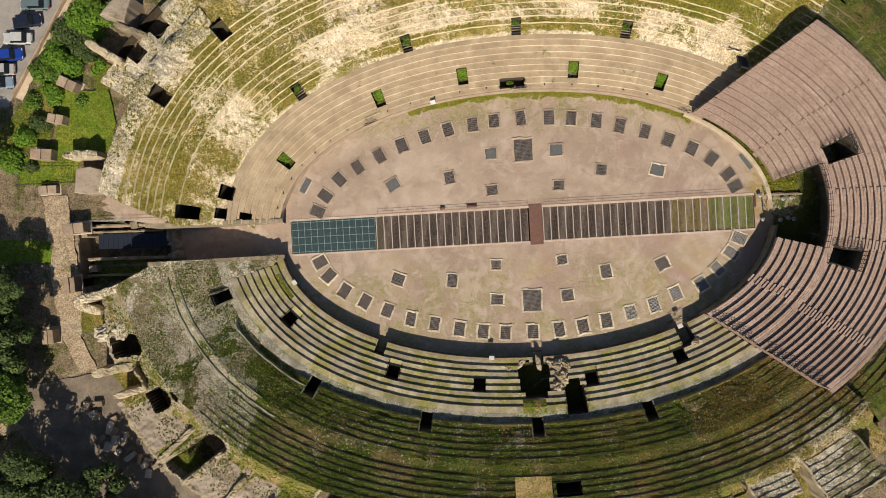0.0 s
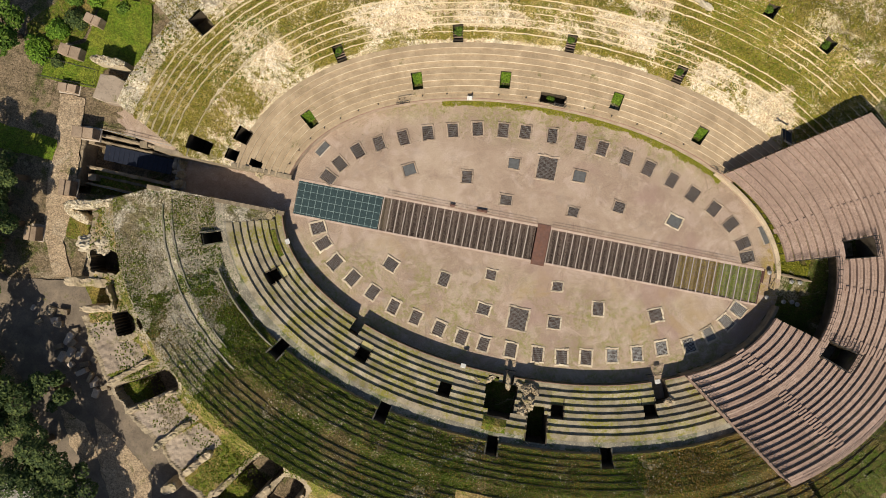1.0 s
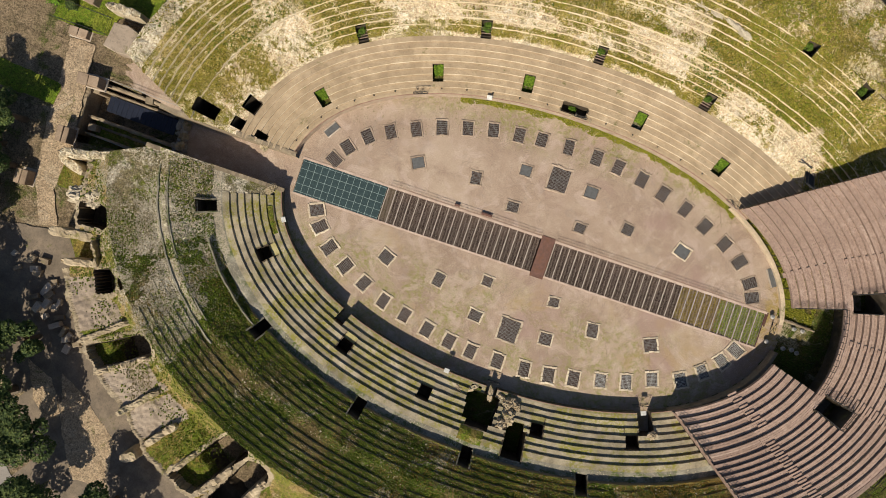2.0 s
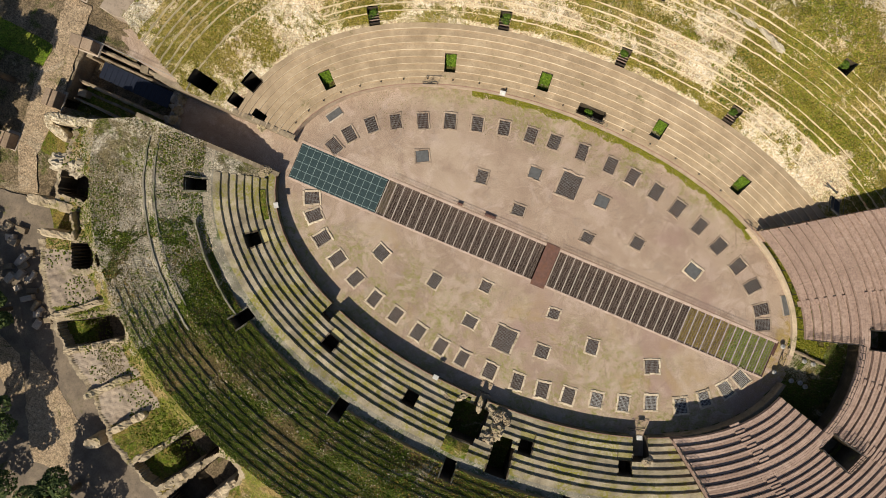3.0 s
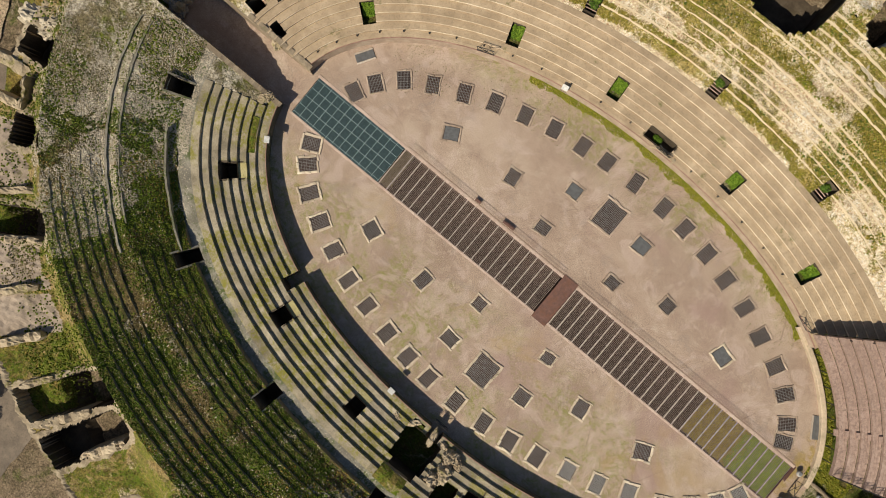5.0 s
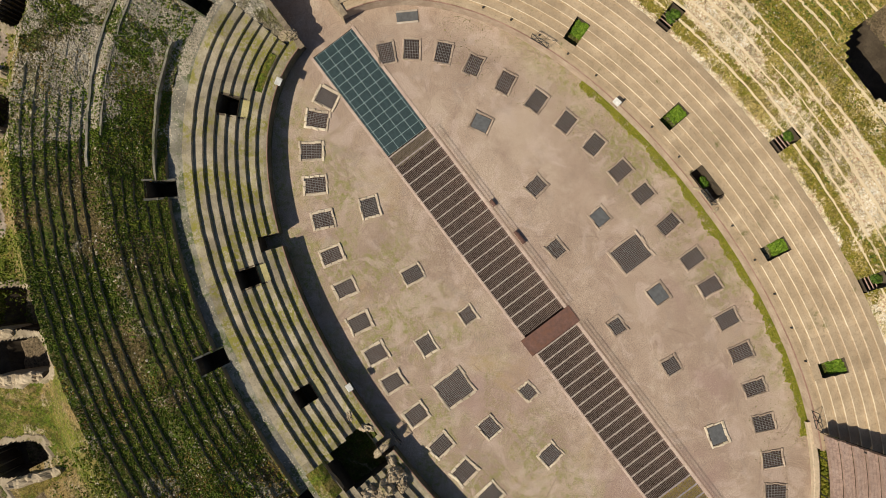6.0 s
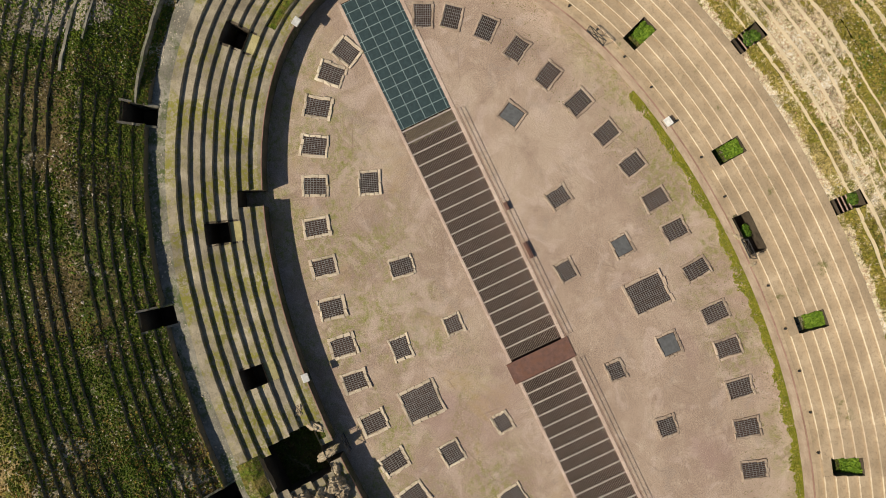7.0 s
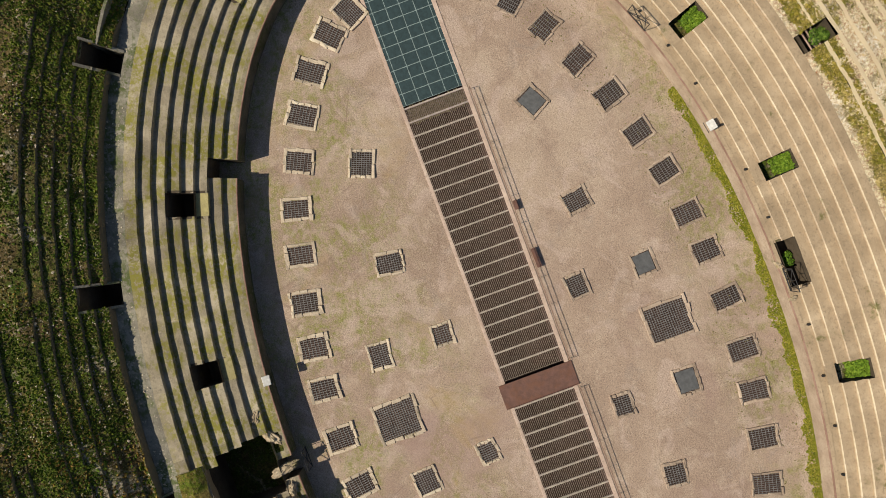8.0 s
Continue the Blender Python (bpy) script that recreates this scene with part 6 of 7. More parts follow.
# southern outer blocks: pieces of higher seating that stand free
def high_block(t0, t1, s0, s1, z0, label):
    g = thing("seating_block", label, "ruin", "free-standing blocks of seating", "structure")
    lev, z = terraces(s0, s1, z0, 0.86, 0.24)
    ring("steps", t0, t1, lev + [(s1, z)], SLOPE_W, (), 0.4, 0.16, g, relief=worn(1.1, (lev[0], (s1, z)), lambda t, s: 0.3, 0.3))
    ring("broken_face", t0, t1, [(s1 - 0.25, z + 0.1), (s1 + 0.05, z + 0.05), (s1 + 0.35, z - 0.6), (s1 + 0.6, z - 2.2), (s1 + 0.9, 2.0)], RUIN, (), 0.45, 0.3, g)
    for t, d in ((t0, -1), (t1, 1)):
        w = d * span(t, s0, 0.35)
        verts, faces = [], []
        ss = [s0 + (s1 + 0.2 - s0) * k / 14 for k in range(15)]
        for s_ in ss:
            h = z0 + (z - z0) * (s_ - s0) / (s1 - s0) + 0.25 + 0.3 * noise.noise((t, s_ * 1.3, 2.0))
            e = 1.4 * noise.noise((t * 3.0, s_ * 1.1, 6.0)) + 0.7 * noise.noise((t, s_ * 3.0, 1.0))
            verts += [spot(t - w * (1 - e), s_, h), spot(t + w * (0.5 + e), s_, h - 0.15), spot(t + w * (1.8 + e), s_, 2.0)]
        for k in range(14):
            for j in range(2):
                q = (k * 3 + j, k * 3 + j + 1, k * 3 + j + 4, k * 3 + j + 3)
                faces.append(q if d < 0 else q[::-1])
        raw("side_wall", verts, faces, RUIN, g)
    return g


high_block(302.6, 309.8, 20.0, 24.6, Z_RIM - 0.5, "free-standing block of mossy upper steps")
high_block(312.2, 321.6, 20.4, 28.6, Z_RIM - 0.6, "broad free-standing block of ruined upper steps")
high_block(296.5, 299.4, 20.6, 24.0, Z_RIM - 0.6, "narrow block of ruined upper steps")
for o in ROOMS_S:
    room = o[3] > 20
    pit(o, lambda s: far_z(s) if s < S_RIM else 7.3, 7.0 if room else 4.0, "roofless_room", wall=RUIN if room else PIT_SHADE, floor=SLOPE_OUT if room else PIT_SHADE,
        label="roofless room with a yellow mossy floor" if room else "dark square hole beside the roofless room", cheeks=False)


# ---- plants ----
def leaf_quads(rng, centre, rad, n, size, squash=1.0):
    """Leaves on and in an uneven lump."""
    verts, faces = [], []
    cx, cy, cz = centre
    for _ in range(n):
        while True:
            d = Vector((rng.uniform(-1, 1), rng.uniform(-1, 1), rng.uniform(-0.6, 1)))
            if 0.05 < d.length < 1:
                break
        d = d.normalized() * (rng.uniform(0.55, 1.0) ** 0.5)
        k = 1 + 0.3 * noise.noise(Vector((cx + d.x * 1.5, cy + d.y * 1.5, d.z * 1.5)))
        p = Vector((cx + d.x * rad * k, cy + d.y * rad * k, cz + d.z * rad * squash * k))
        nn = (d + Vector((rng.uniform(-0.8, 0.8), rng.uniform(-0.8, 0.8), rng.uniform(0, 1.2)))).normalized()
        u = nn.orthogonal().normalized()
        u.rotate(Matrix.Rotation(rng.uniform(0, 6.28), 3, nn))
        v = nn.cross(u)
        s = size * rng.uniform(0.6, 1.3)
        i = len(verts)
        verts += [p - u * s, p - v * s * 0.55 + nn * s * 0.15, p + u * s, p + v * s * 0.55 + nn * s * 0.15]
        faces.append((i, i + 1, i + 2, i + 3))
    return verts, faces


def crown(name, rng, lumps, per, size, material, parent):
    verts, faces = [], []
    for c, r in lumps:
        v, f = leaf_quads(rng, c, r, int(per * r * r), size, 0.8)
        k = len(verts)
        verts += v
        faces += [tuple(i + k for i in q) for q in f]
    return raw(name, verts, faces, material, parent)


def tree(x, y, z, height, spread, seed, material, label):
    rng = random.Random(seed)
    g = thing("tree", label, "tree", "trees round the ruin", at=pose(x, y, z))
    bm = bmesh.new()
    top = height * 0.55
    bmesh.ops.create_cone(bm, cap_ends=True, segments=9, radius1=0.05 * height, radius2=0.025 * height, depth=top, matrix=pose(0, 0, top / 2))
    part("trunk", bm, BARK, g)
    lumps = []
    for k in range(15):
        a, rr = rng.uniform(0, 6.28), spread * math.sqrt(rng.uniform(0.02, 0.8))
        h = height * rng.uniform(0.62, 0.95) - 0.25 * rr
        c = (rr * math.cos(a), rr * math.sin(a), h)
        lumps.append((c, spread * rng.uniform(0.26, 0.44)))
        if k % 3 == 0:
            bm = bmesh.new()
            bar(bm, (0, 0, top * 0.85), (c[0] * 0.8, c[1] * 0.8, c[2] - 0.2), 0.014 * height, 5)
            part("limb", bm, BARK, g)
    crown("crown", rng, lumps, 190, 0.24, material, g)
    return g


BARK = stone_mat("bark", (0.06, 0.045, 0.03), (0.1, 0.075, 0.05), (0.15, 0.12, 0.085))
OAK, FRESH = "dense dark green evergreen tree beside the road", "broad yellow-green tree at the edge of the road"
for k, (x, y, h, sp, m) in enumerate(((-76.5, -20.5, 9, 4.4, 1), (-79.0, -10.0, 9, 4.2, 0), (-78.5, -4.0, 8, 3.4, 0), (-73.5, -31.5, 10, 4.8, 0), (-68.0, -35.0, 10, 4.6, 0), (-63.0, -41.0, 11, 4.8, 0), (-58.0, -44.5, 10, 4.2, 0),
                                      (-44.5, -51.0, 9, 3.6, 0), (-43.0, -54.0, 9, 4.0, 0), (-75.5, -9.0, 9, 3.4, 0), (-74.5, -14.5, 8, 2.8, 0), (-62.0, -33.0, 7, 2.6, 0), (-70.5, -42.0, 11, 5.0, 0), (-77.5, -37.5, 11, 5.0, 0), (-80.0, -27.5, 10, 3.8, 0), (-55.0, -54.0, 10, 4.6, 0),
                                      (-73.6, -5.0, 10, 3.0, 0), (-73.2, -11.5, 10, 3.0, 0), (-78.5, 15.0, 8, 3.6, 1), (-76.0, -15.0, 8, 3.2, 0))):
    tree(x, y, 2.4, h, sp, 40 + k, LEAF_DARK if m == 0 else LEAF, OAK if m == 0 else FRESH)


def bush(x, y, z, r, seed, material, label="dense green bush", name="bush", size=0.16, per=420):
    rng = random.Random(seed)
    g = thing(name, label, "bush", "bushes round the ruin", at=pose(x, y, z))
    lumps = [((rng.uniform(-0.5, 0.5) * r, rng.uniform(-0.5, 0.5) * r, r * rng.uniform(0.2, 0.5)), r * rng.uniform(0.4, 0.65)) for _ in range(6)]
    crown("leaves", rng, lumps, per, size, material, g)
    bm = bmesh.new()
    for k in range(4):
        bar(bm, (0, 0, -0.2), (rng.uniform(-0.4, 0.4) * r, rng.uniform(-0.4, 0.4) * r, r * 0.4), 0.03 * r + 0.01, 5)
    part("stems", bm, BARK, g)


for k, (x, y, r) in enumerate(((-69.2, 26.4, 2.6), (-67.2, 28.6, 2.8), (-65.4, 31.2, 2.8), (-63.4, 33.8, 2.9), (-61.6, 36.4, 2.8), (-66.2, 26.6, 2.2), (-63.6, 29.4, 2.3), (-62.4, 32.0, 2.2), (-60.2, 34.2, 2.0), (-68.6, 22.8, 1.8),
                               (-70.8, 19.0, 1.9), (-73.2, 17.2, 2.2), (-71.8, 22.0, 1.6), (-75.4, 13.8, 2.2), (-72.2, 12.8, 1.2), (-61.8, 26.6, 1.2), (-64.5, 21.8, 1.1))):
    bush(x, y, 2.3, r, 100 + k, (LEAF, LEAF_HEDGE, LEAF_DARK, LEAF_HEDGE)[k % 4], "dense green bush beside the car park" if k < 9 else "green bush between the stone piers", per=230, size=0.2)


def tuft_field(name, label, places, size, height, material, parent=None):
    """Many small clumps of grass, too fine to count."""
    rng = random.Random(len(places))
    verts, faces = [], []
    for p in places:
        s, h = size * rng.uniform(0.5, 1.4), height * rng.uniform(0.5, 1.5)
        a0 = rng.uniform(0, 6.28)
        k = len(verts)
        tip = (p[0] + rng.uniform(-0.5, 0.5) * s, p[1] + rng.uniform(-0.5, 0.5) * s, p[2] + h)
        n = 5
        for j in range(n):
            a = a0 + 6.283 * j / n
            r = s * rng.uniform(0.45, 1.1)
            verts.append((p[0] + r * math.cos(a), p[1] + r * math.sin(a), p[2] + h * rng.uniform(-0.15, 0.35)))
        verts.append(tip)
        faces += [(k + j, k + (j + 1) % n, k + n) for j in range(n)]
    g = raw(name, verts, faces, material, parent)
    return tagged(g, label, "grass", kind="stuff")


def stone_field(name, label, places, size, material):
    rng = random.Random(len(places) + 1)
    verts, faces = [], []
    for p in places:
        s = size * rng.uniform(0.4, 1.5)
        k = len(verts)
        for d in ((1, 0, 0), (-1, 0, 0), (0, 1, 0), (0, -1, 0), (0, 0, 0.9), (0.3, 0.4, 0.8), (0, 0, -0.5)):
            verts.append(tuple(p[i] + s * (d[i] + rng.uniform(-0.35, 0.35)) * (0.6 if i == 2 else 1) for i in range(3)))
        for f in ((0, 5, 4), (0, 2, 5), (2, 1, 4), (2, 4, 5), (1, 3, 4), (3, 0, 4), (0, 6, 2), (2, 6, 1), (1, 6, 3), (3, 6, 0)):
            faces.append(tuple(k + i for i in f))
    return tagged(raw(name, verts, faces, material), label, "rubble", kind="stuff")


import mathutils.bvhtree


def surface_of(names):
    verts, faces = [], []
    for ob in list(scene.objects):
        if ob.type == "MESH" and ob.parent is not None and ob.parent.name in names:
            k = len(verts)
            verts += [v.co.copy() for v in ob.data.vertices]
            faces += [tuple(i + k for i in f.vertices) for f in ob.data.polygons]
    return mathutils.bvhtree.BVHTree.FromPolygons(verts, faces)


def scatter(tree_, n, t_range, s_range, seed, keep):
    rng = random.Random(seed)
    out = []
    for _ in range(n):
        t, s = rng.uniform(*t_range), rng.uniform(*s_range)
        p, _n = oval(t, s)
        if not keep(p.x, p.y, s, rng.random()):
            continue
        hit = tree_.ray_cast(Vector((p.x, p.y, 40)), Vector((0, 0, -1)))
        if hit[0] is not None and hit[1].z > 0.5:
            out.append(tuple(hit[0]))
    return out


def patchy(scale, level, seed):
    def f(x, y, s, r):
        return noise.noise((x * scale + seed, y * scale, seed)) + 0.4 * noise.noise((x * scale * 4, y * scale * 4, seed)) > level + (r - 0.5) * 0.5
    return f


def grassy(keep):
    return lambda x, y, s, r: keep(x, y, s, r) and not is_rubble(*find(x, y), x, y)


def stony(keep):
    return lambda x, y, s, r: keep(x, y, s, r) and is_stony(*find(x, y), x, y)


def leafy(keep):
    return lambda x, y, s, r: keep(x, y, s, r) and not is_stony(*find(x, y), x, y)


def plant_slopes():
    north = surface_of({"upper_seating_north", "rim_north", "rim_northwest", "rim_west"})
    south = surface_of({"upper_seating_south", "rim_south", "upper_seating_east"})
    both = surface_of({"upper_seating_south", "upper_seating_west", "rim_south"})
    west = surface_of({"upper_seating_west", "outer_ruin_southwest"})
    tuft_field("dry_grass", "dry olive grass over the sunny terraces", scatter(north, 60000, (36, 178), (7.6, 30), 1, grassy(patchy(0.13, -0.2, 1.0))), 0.13, 0.10, GRASS_OLIVE)
    tuft_field("green_weeds", "green weeds on the sunny terraces", scatter(north, 14000, (36, 178), (9.0, 30), 2, grassy(patchy(0.1, 0.12, 6.0))), 0.15, 0.13, GRASS_GREEN)
    tuft_field("rim_weeds", "thick green weeds on the northeastern rim", scatter(north, 20000, (40, 84), (11.5, 31), 12, grassy(patchy(0.12, 0.05, 2.0))), 0.15, 0.14, GRASS_FOOT)
    stone_field("loose_stones", "pale loose stones on the sunny terraces", scatter(north, 9000, (36, 178), (7.6, 30.0), 3, patchy(0.16, 0.15, 9.0)), 0.08, PALE_ROCK)
    tuft_field("moss_clumps", "dark green weeds over the southern terraces", scatter(both, 76000, (190, 298), (8.8, 24.0), 4, leafy(patchy(0.12, -0.15, 3.0))), 0.10, 0.13, GRASS_DEEP)
    tuft_field("olive_weeds", "olive weeds over the southern terraces", scatter(both, 50000, (190, 330), (8.8, 29.0), 5, leafy(patchy(0.14, -0.05, 8.0))), 0.10, 0.12, GRASS_DULL)
    tuft_field("rusty_weeds", "withered golden brown weeds over the southern terraces", scatter(both, 42000, (205, 330), (8.8, 29.0), 14, patchy(0.09, 0.24, 13.0)), 0.10, 0.12, GRASS_RUST)
    tuft_field("bright_weeds", "fresh green weeds over the southern terraces", scatter(both, 32000, (190, 306), (8.8, 29.0), 15, patchy(0.11, 0.22, 17.0)), 0.10, 0.12, GRASS_FRESH)
    tuft_field("golden_weeds", "withered golden weeds on the southeastern terraces", scatter(south, 22000, (284, 330), (8.8, 29.0), 18, patchy(0.12, -0.05, 23.0)), 0.10, 0.10, GRASS_RUST)
    stone_field("terrace_chips", "pale stone chips along the southern terraces", scatter(both, 16000, (190, 330), (7.5, 24.0), 16, patchy(0.25, 0.0, 19.0)), 0.055, PALE_ROCK)
    stone_field("loose_stones", "grey loose stones on the southern terraces", scatter(south, 2500, (228, 326), (7.5, 26.0), 6, patchy(0.2, 0.1, 5.0)), 0.10, PALE_ROCK)
    tuft_field("dry_weeds", "dry weeds among the western rubble", scatter(west, 36000, (184, 228), (8.8, 29.0), 7, stony(patchy(0.14, 0.1, 4.0))), 0.10, 0.09, GRASS_STRAW)
    tuft_field("green_weeds", "green weeds among the western rubble", scatter(west, 20000, (184, 240), (8.8, 29.0), 8, patchy(0.12, 0.1, 7.0)), 0.14, 0.14, GRASS_GREEN)
    stone_field("western_rubble", "grey rubble stones over the western terraces", scatter(west, 60000, (183, 235), (7.6, 24.0), 9, stony(patchy(0.1, -0.3, 2.0))), 0.075, GREY_ROCK)
    # strip of grass at the foot of the northern podium
    rng = random.Random(77)
    foot = []
    for _ in range(17000):
        t = rng.uniform(46, 116)
        w_ = 0.75 + 0.7 * noise.noise((t * 0.25, 0, 0)) + 0.35 * noise.noise((t * 1.3, 5, 0))
        s = -rng.random() ** 1.8 * max(0.12, w_) - 0.02
        if rng.random() < 0.8 + noise.noise((t * 0.6, 3, 0)):
            p = spot(t, s, 0.0)
            foot.append(tuple(p))
    tuft_field("foot_grass", "strip of yellow-green grass at the podium's foot", foot, 0.085, 0.08, GRASS_FOOT)
    weeds = []
    for _ in range(2600):
        t = rng.uniform(40, 150)
        s = -0.3 - rng.random() ** 1.5 * 5.5
        p = spot(t, s, 0.01)
        if noise.noise((p.x * 0.3, p.y * 0.3, 4.0)) > -0.1:
            weeds.append(tuple(p))
    tuft_field("arena_weeds", "small weeds and crumbs on the arena's northern margin", weeds, 0.055, 0.04, GRASS_DRY)


def court_plants():
    rng = random.Random(21)
    pl = []
    for _ in range(1400):
        x, y = rng.uniform(35.2, 40.2), rng.uniform(2.6, 5.6)
        if noise.noise((x * 0.7, y * 0.7, 1.0)) > -0.25:
            pl.append((x, y, 0.0))
    for _ in range(1500):
        p = spot(rng.uniform(11, 49), rng.uniform(0.35, 1.3), 0.0)
        if noise.noise((p.x * 0.8, p.y * 0.8, 5.0)) > -0.2:
            pl.append(tuple(p))
    tuft_field("court_weeds", "yellow-green weeds in the sunny part of the court", pl, 0.15, 0.2, GRASS_FOOT)
    lone_wall("low dry stone wall in the east court", (35.4, 2.4), (40.6, 2.2), 0.4, -0.05, 0.6, WALL, rough=0.12)


court_plants()
GREY_ROCK = stone_mat("grey_rubble", (0.27, 0.235, 0.18), (0.42, 0.37, 0.29), (0.60, 0.54, 0.44), 0.2, bump=0.8)
GRASS_OLIVE = leaf_mat("olive_grass", (0.115, 0.10, 0.012), (0.215, 0.175, 0.022), (0.36, 0.285, 0.075))
GRASS_DULL = leaf_mat("dull_olive_weeds", (0.060, 0.055, 0.014), (0.112, 0.103, 0.025), (0.205, 0.183, 0.057))
GRASS_RUST = leaf_mat("withered_weeds", (0.10, 0.06, 0.012), (0.20, 0.125, 0.022), (0.34, 0.24, 0.06))
GRASS_FRESH = leaf_mat("fresh_weeds", (0.05, 0.085, 0.006), (0.10, 0.17, 0.010), (0.20, 0.25, 0.03))
GRASS_DEEP = leaf_mat("deep_green_weeds", (0.032, 0.056, 0.004), (0.075, 0.118, 0.008), (0.17, 0.185, 0.018))
plant_slopes()

LEAF_BRIGHT = leaf_mat("bright_fern", (0.06, 0.12, 0.008), (0.12, 0.21, 0.012), (0.2, 0.29, 0.03))
for k, o in enumerate(VOM_LOW_N):
    s0, s1 = o[2] + (o[3] - o[2]) * 0.32, o[3] - 0.08
    bm = bmesh.new()
    bm.faces.new([bm.verts.new(spot(t_, s_, 1.55)) for t_, s_ in ((o[0], s0 - 0.1), (o[0], s1 + 0.1), (o[1], s1 + 0.1), (o[1], s0 - 0.1))])
    tagged(finish("doorway_soil", bm, SLOPE_S), "dark soil filling a doorway", "soil", kind="structure")
    rng_ = random.Random(300 + k)
    verts_, faces_ = [], []
    for _ in range(1900):
        u = rng_.random() ** 0.6
        t_, s_ = o[0] + (o[1] - o[0]) * rng_.uniform(0.04, 0.86), s0 + (s1 - s0) * (0.36 + 0.64 * u)
        p = spot(t_, s_, 1.75 + 0.95 * u - rng_.uniform(0.0, 0.5) + 0.3 * noise.noise((t_ * 2.0, s_ * 2.0, k)))
        a_, h_ = rng_.uniform(0, 6.28), rng_.uniform(0.06, 0.15)
        u_, v_ = Vector((math.cos(a_), math.sin(a_), rng_.uniform(-0.5, 0.5))), Vector((-math.sin(a_), math.cos(a_), rng_.uniform(-0.5, 0.5)))
        n_ = len(verts_)
        verts_ += [p - u_ * h_, p - v_ * h_ * 0.5, p + u_ * h_, p + v_ * h_ * 0.5]
        faces_.append((n_, n_ + 1, n_ + 2, n_ + 3))
    g = thing("fern", "bright green ferns filling a doorway", "fern", "ferns in the doorways", at=pose(0, 0, 0))
    raw("leaves", verts_, faces_, LEAF_BRIGHT, g)
    bm = bmesh.new()
    for q_ in range(4):
        p = spot(o[0] + (o[1] - o[0]) * (0.2 + 0.2 * q_), (s0 + s1) / 2, 1.5)
        bar(bm, p, p + Vector((0.1, 0.05, 0.4)), 0.02, 5)
        part("stem", bm, BARK, g)
        bm = bmesh.new()
    bm.free()
bush(-1.6, 21.0, 1.1, 0.6, 340, LEAF_HEDGE, "green fern growing in a ruined gate", "fern", 0.1, 700)
for k, o in enumerate(VOM_UP_N + VOM_FAR[2:]):
    p = spot((o[0] + o[1]) / 2, (o[2] + o[3]) / 2 + 0.35, 3.9 if k < 4 else 7.6)
    bush(p.x, p.y, p.z, 0.7, 320 + k, LEAF, "green ferns growing in a doorway", "fern", 0.1, 700)
    if k < 4:
        g = thing("doorway_slats", "weathered timber slats across a doorway", "slats")
        for j in range(4):
            s = o[2] + 0.15 + 0.33 * j
            bm = bmesh.new()
            bar(bm, spot(o[0], s, Z_TOP_N - 0.25 + 0.06 * j), spot(o[1], s, Z_TOP_N - 0.25 + 0.06 * j), 0.075, 5)
            part("slat", bm, WOOD, g)


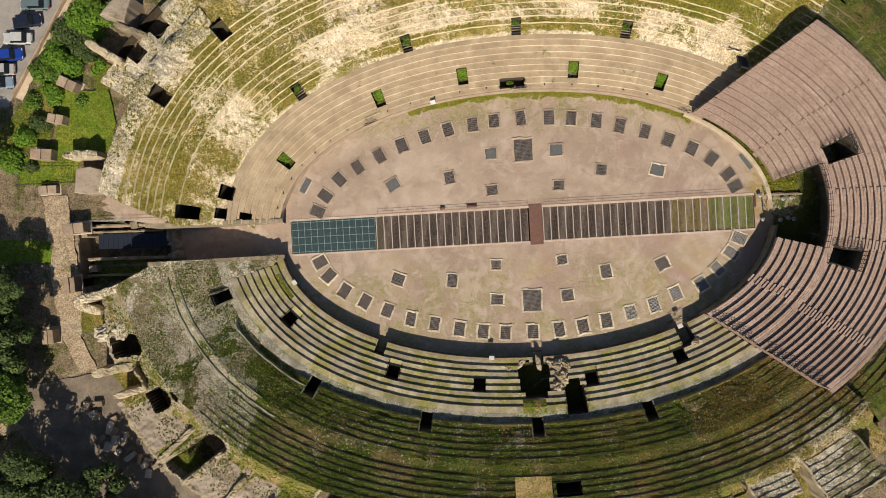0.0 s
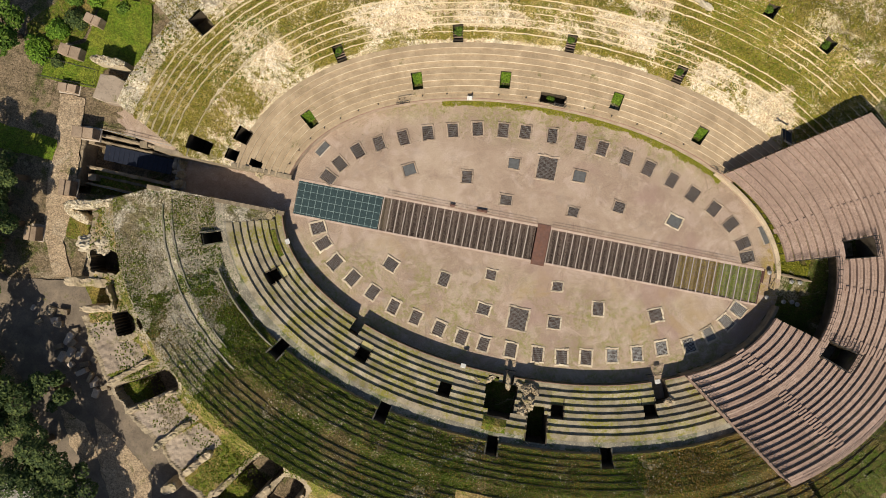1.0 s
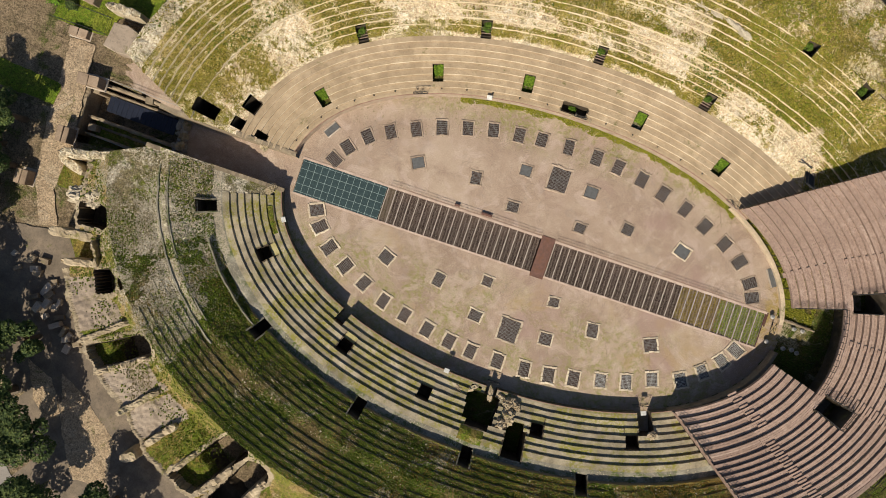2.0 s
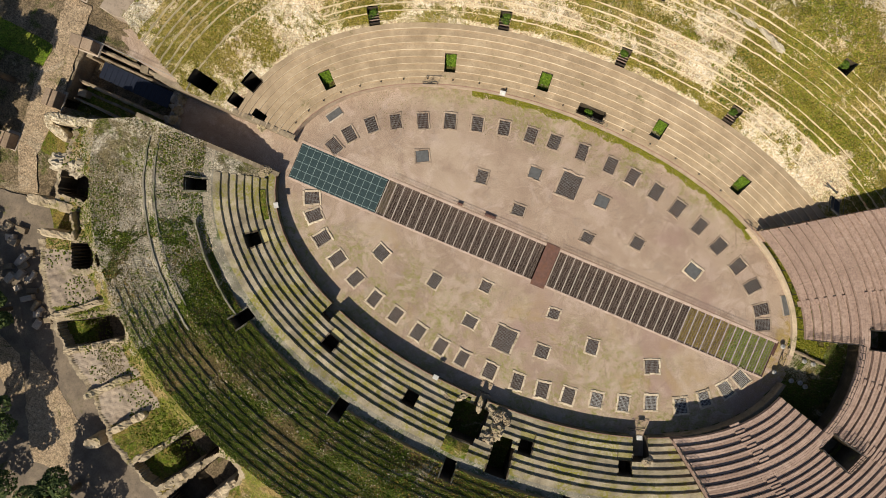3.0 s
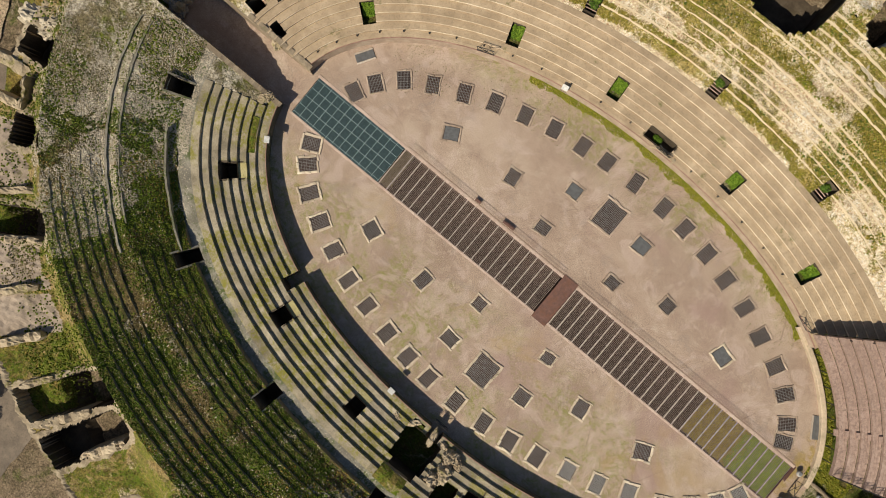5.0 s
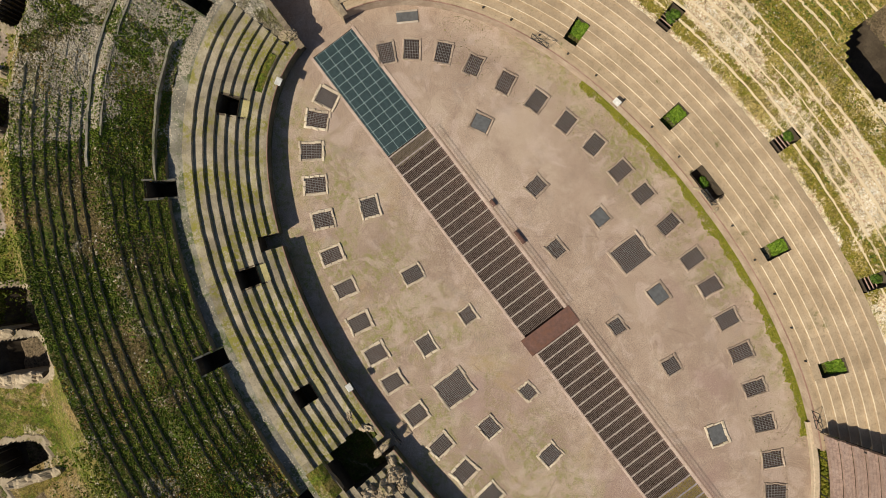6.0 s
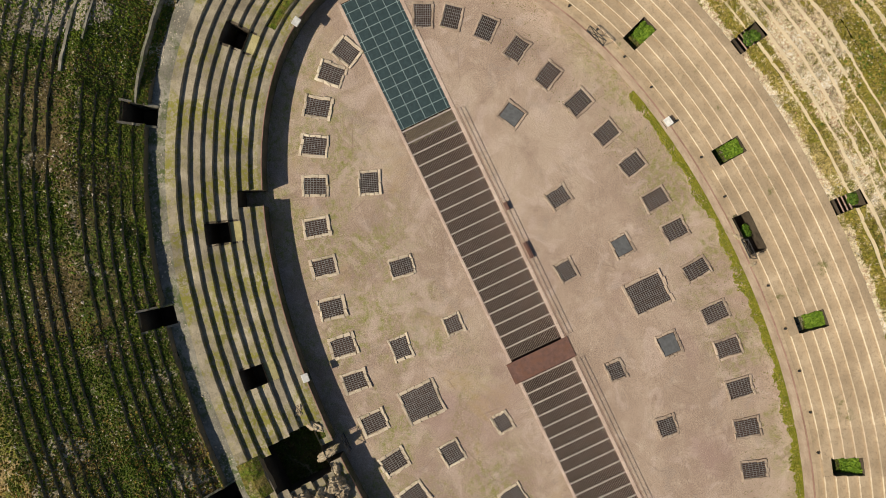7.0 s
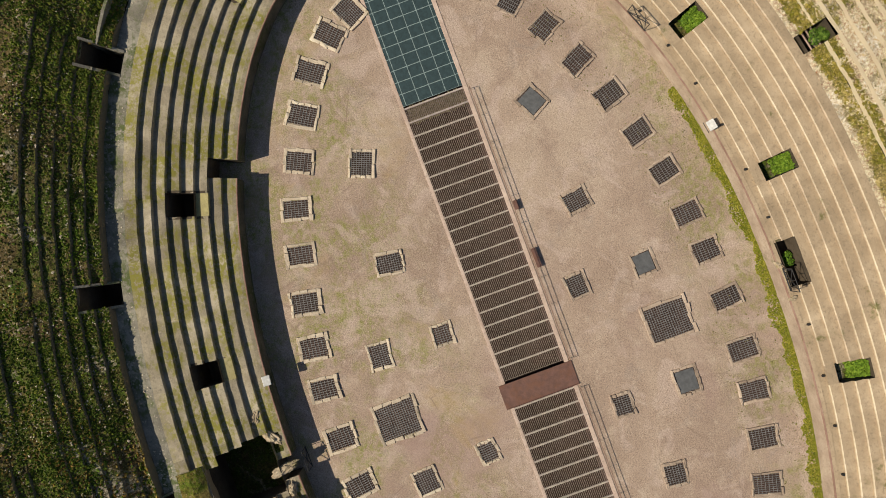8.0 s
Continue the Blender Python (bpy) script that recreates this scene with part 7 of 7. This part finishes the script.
# ---- car park ----
def car(x, y, turn, paint, label):
    g = thing("car", label, "car", "cars in the car park", at=pose(x, y, 2.57, 0, 0, turn))
    bm = bmesh.new()
    box(bm, pose(0, 0, 0.28), 4.2, 1.74, 0.55, 0.14)
    for v in bm.verts:
        if v.co.z > 0.6:
            v.co.z -= 0.07 * abs(v.co.x) / 2.1
            v.co.y *= 0.95
    part("body", bm, paint, g)
    bm = bmesh.new()
    vs = box(bm, pose(-0.2, 0, 0.8), 2.5, 1.56, 0.62)
    for v in bm.verts:
        if v.co.z > 1.2:
            v.co.x = -0.2 + (v.co.x + 0.2) * 0.66
            v.co.y *= 0.84
    bmesh.ops.bevel(bm, geom=bm.edges[:], offset=0.06, segments=2, affect="EDGES")
    part("cabin_glass", bm, CAR_GLASS, g)
    bm = bmesh.new()
    box(bm, pose(-0.2, 0, 1.4), 1.66, 1.28, 0.05, 0.03)
    part("roof", bm, paint, g)
    for sx in (-1.3, 1.3):
        for sy in (-0.8, 0.8):
            bm = bmesh.new()
            bmesh.ops.create_cone(bm, cap_ends=True, segments=16, radius1=0.31, radius2=0.31, depth=0.2, matrix=pose(sx, sy, 0.31, 90, 0, 0))
            wheel = part("wheel", bm, TYRE, g)
            bm = bmesh.new()
            bmesh.ops.create_cone(bm, cap_ends=True, segments=12, radius1=0.19, radius2=0.17, depth=0.03, matrix=pose(sx, sy * 1.13, 0.31, 90, 0, 0))
            part("rim", bm, STEEL, wheel)
    for sy in (-0.6, 0.6):
        for sx, m_ in ((2.05, WHITE), (-2.05, RED)):
            bm = bmesh.new()
            box(bm, pose(sx, sy, 0.55), 0.1, 0.36, 0.14, 0.02)
            part("headlight" if sx > 0 else "tail_light", bm, m_, g)
    for sy in (-0.92, 0.92):
        bm = bmesh.new()
        box(bm, pose(0.75, sy, 0.85), 0.14, 0.16, 0.1, 0.02)
        part("mirror", bm, paint, g)


def paint_mat(name, col):
    m = Mat(name, 0.3, 0.3)
    m.bsdf.inputs["Coat Weight"].default_value = 0.4
    return m.done(m.ramp(m.noise(1.5), (0.3, tuple(v * 0.85 for v in col)), (0.7, col)))


CAR_GLASS = metal_mat("dark_car_glass", (0.02, 0.024, 0.028), 0.12, 0.0)
TYRE = metal_mat("tyre_rubber", (0.02, 0.02, 0.02), 0.9, 0.0)
RED = metal_mat("red_lamp", (0.35, 0.02, 0.015), 0.3, 0.0)
for x, y, a_, c, nm in ((-70.4, 36.2, 178, (0.16, 0.22, 0.24), "grey-green"), (-71.7, 33.7, 5, (0.02, 0.025, 0.05), "navy"), (-73.2, 31.3, 177, (0.62, 0.62, 0.60), "white"),
                        (-74.7, 28.9, 4, (0.02, 0.06, 0.38), "bright blue"), (-76.3, 24.9, 2, (0.28, 0.36, 0.46), "pale blue"), (-76.0, 26.9, 178, (0.5, 0.5, 0.48), "silver")):
    car(x, y, a_, paint_mat(nm.replace(" ", "_").replace("-", "_") + "_car_paint", c), nm + " car parked in a row on the asphalt")
lone_wall("low brown boundary wall of the car park", (-65.6, 37.6), (-74.6, 22.8), 0.35, 2.3, 3.3, PIER, rough=0.03)
patch("footpath", [(-64.6, 37.6), (-65.6, 37.6), (-74.6, 22.8), (-73.4, 22.4)], 2.6, EDGE, "narrow pale path beside the boundary wall", "path")
railing("lawn_fence", [(-74.5, 12.6, 2.35), (-66.4, 12.2, 2.35), (-66.4, 9.8, 2.35), (-74.5, 9.9, 2.35)], "thin green wire fence round the lawn", 1.2, 1.8, 3, r=0.02)
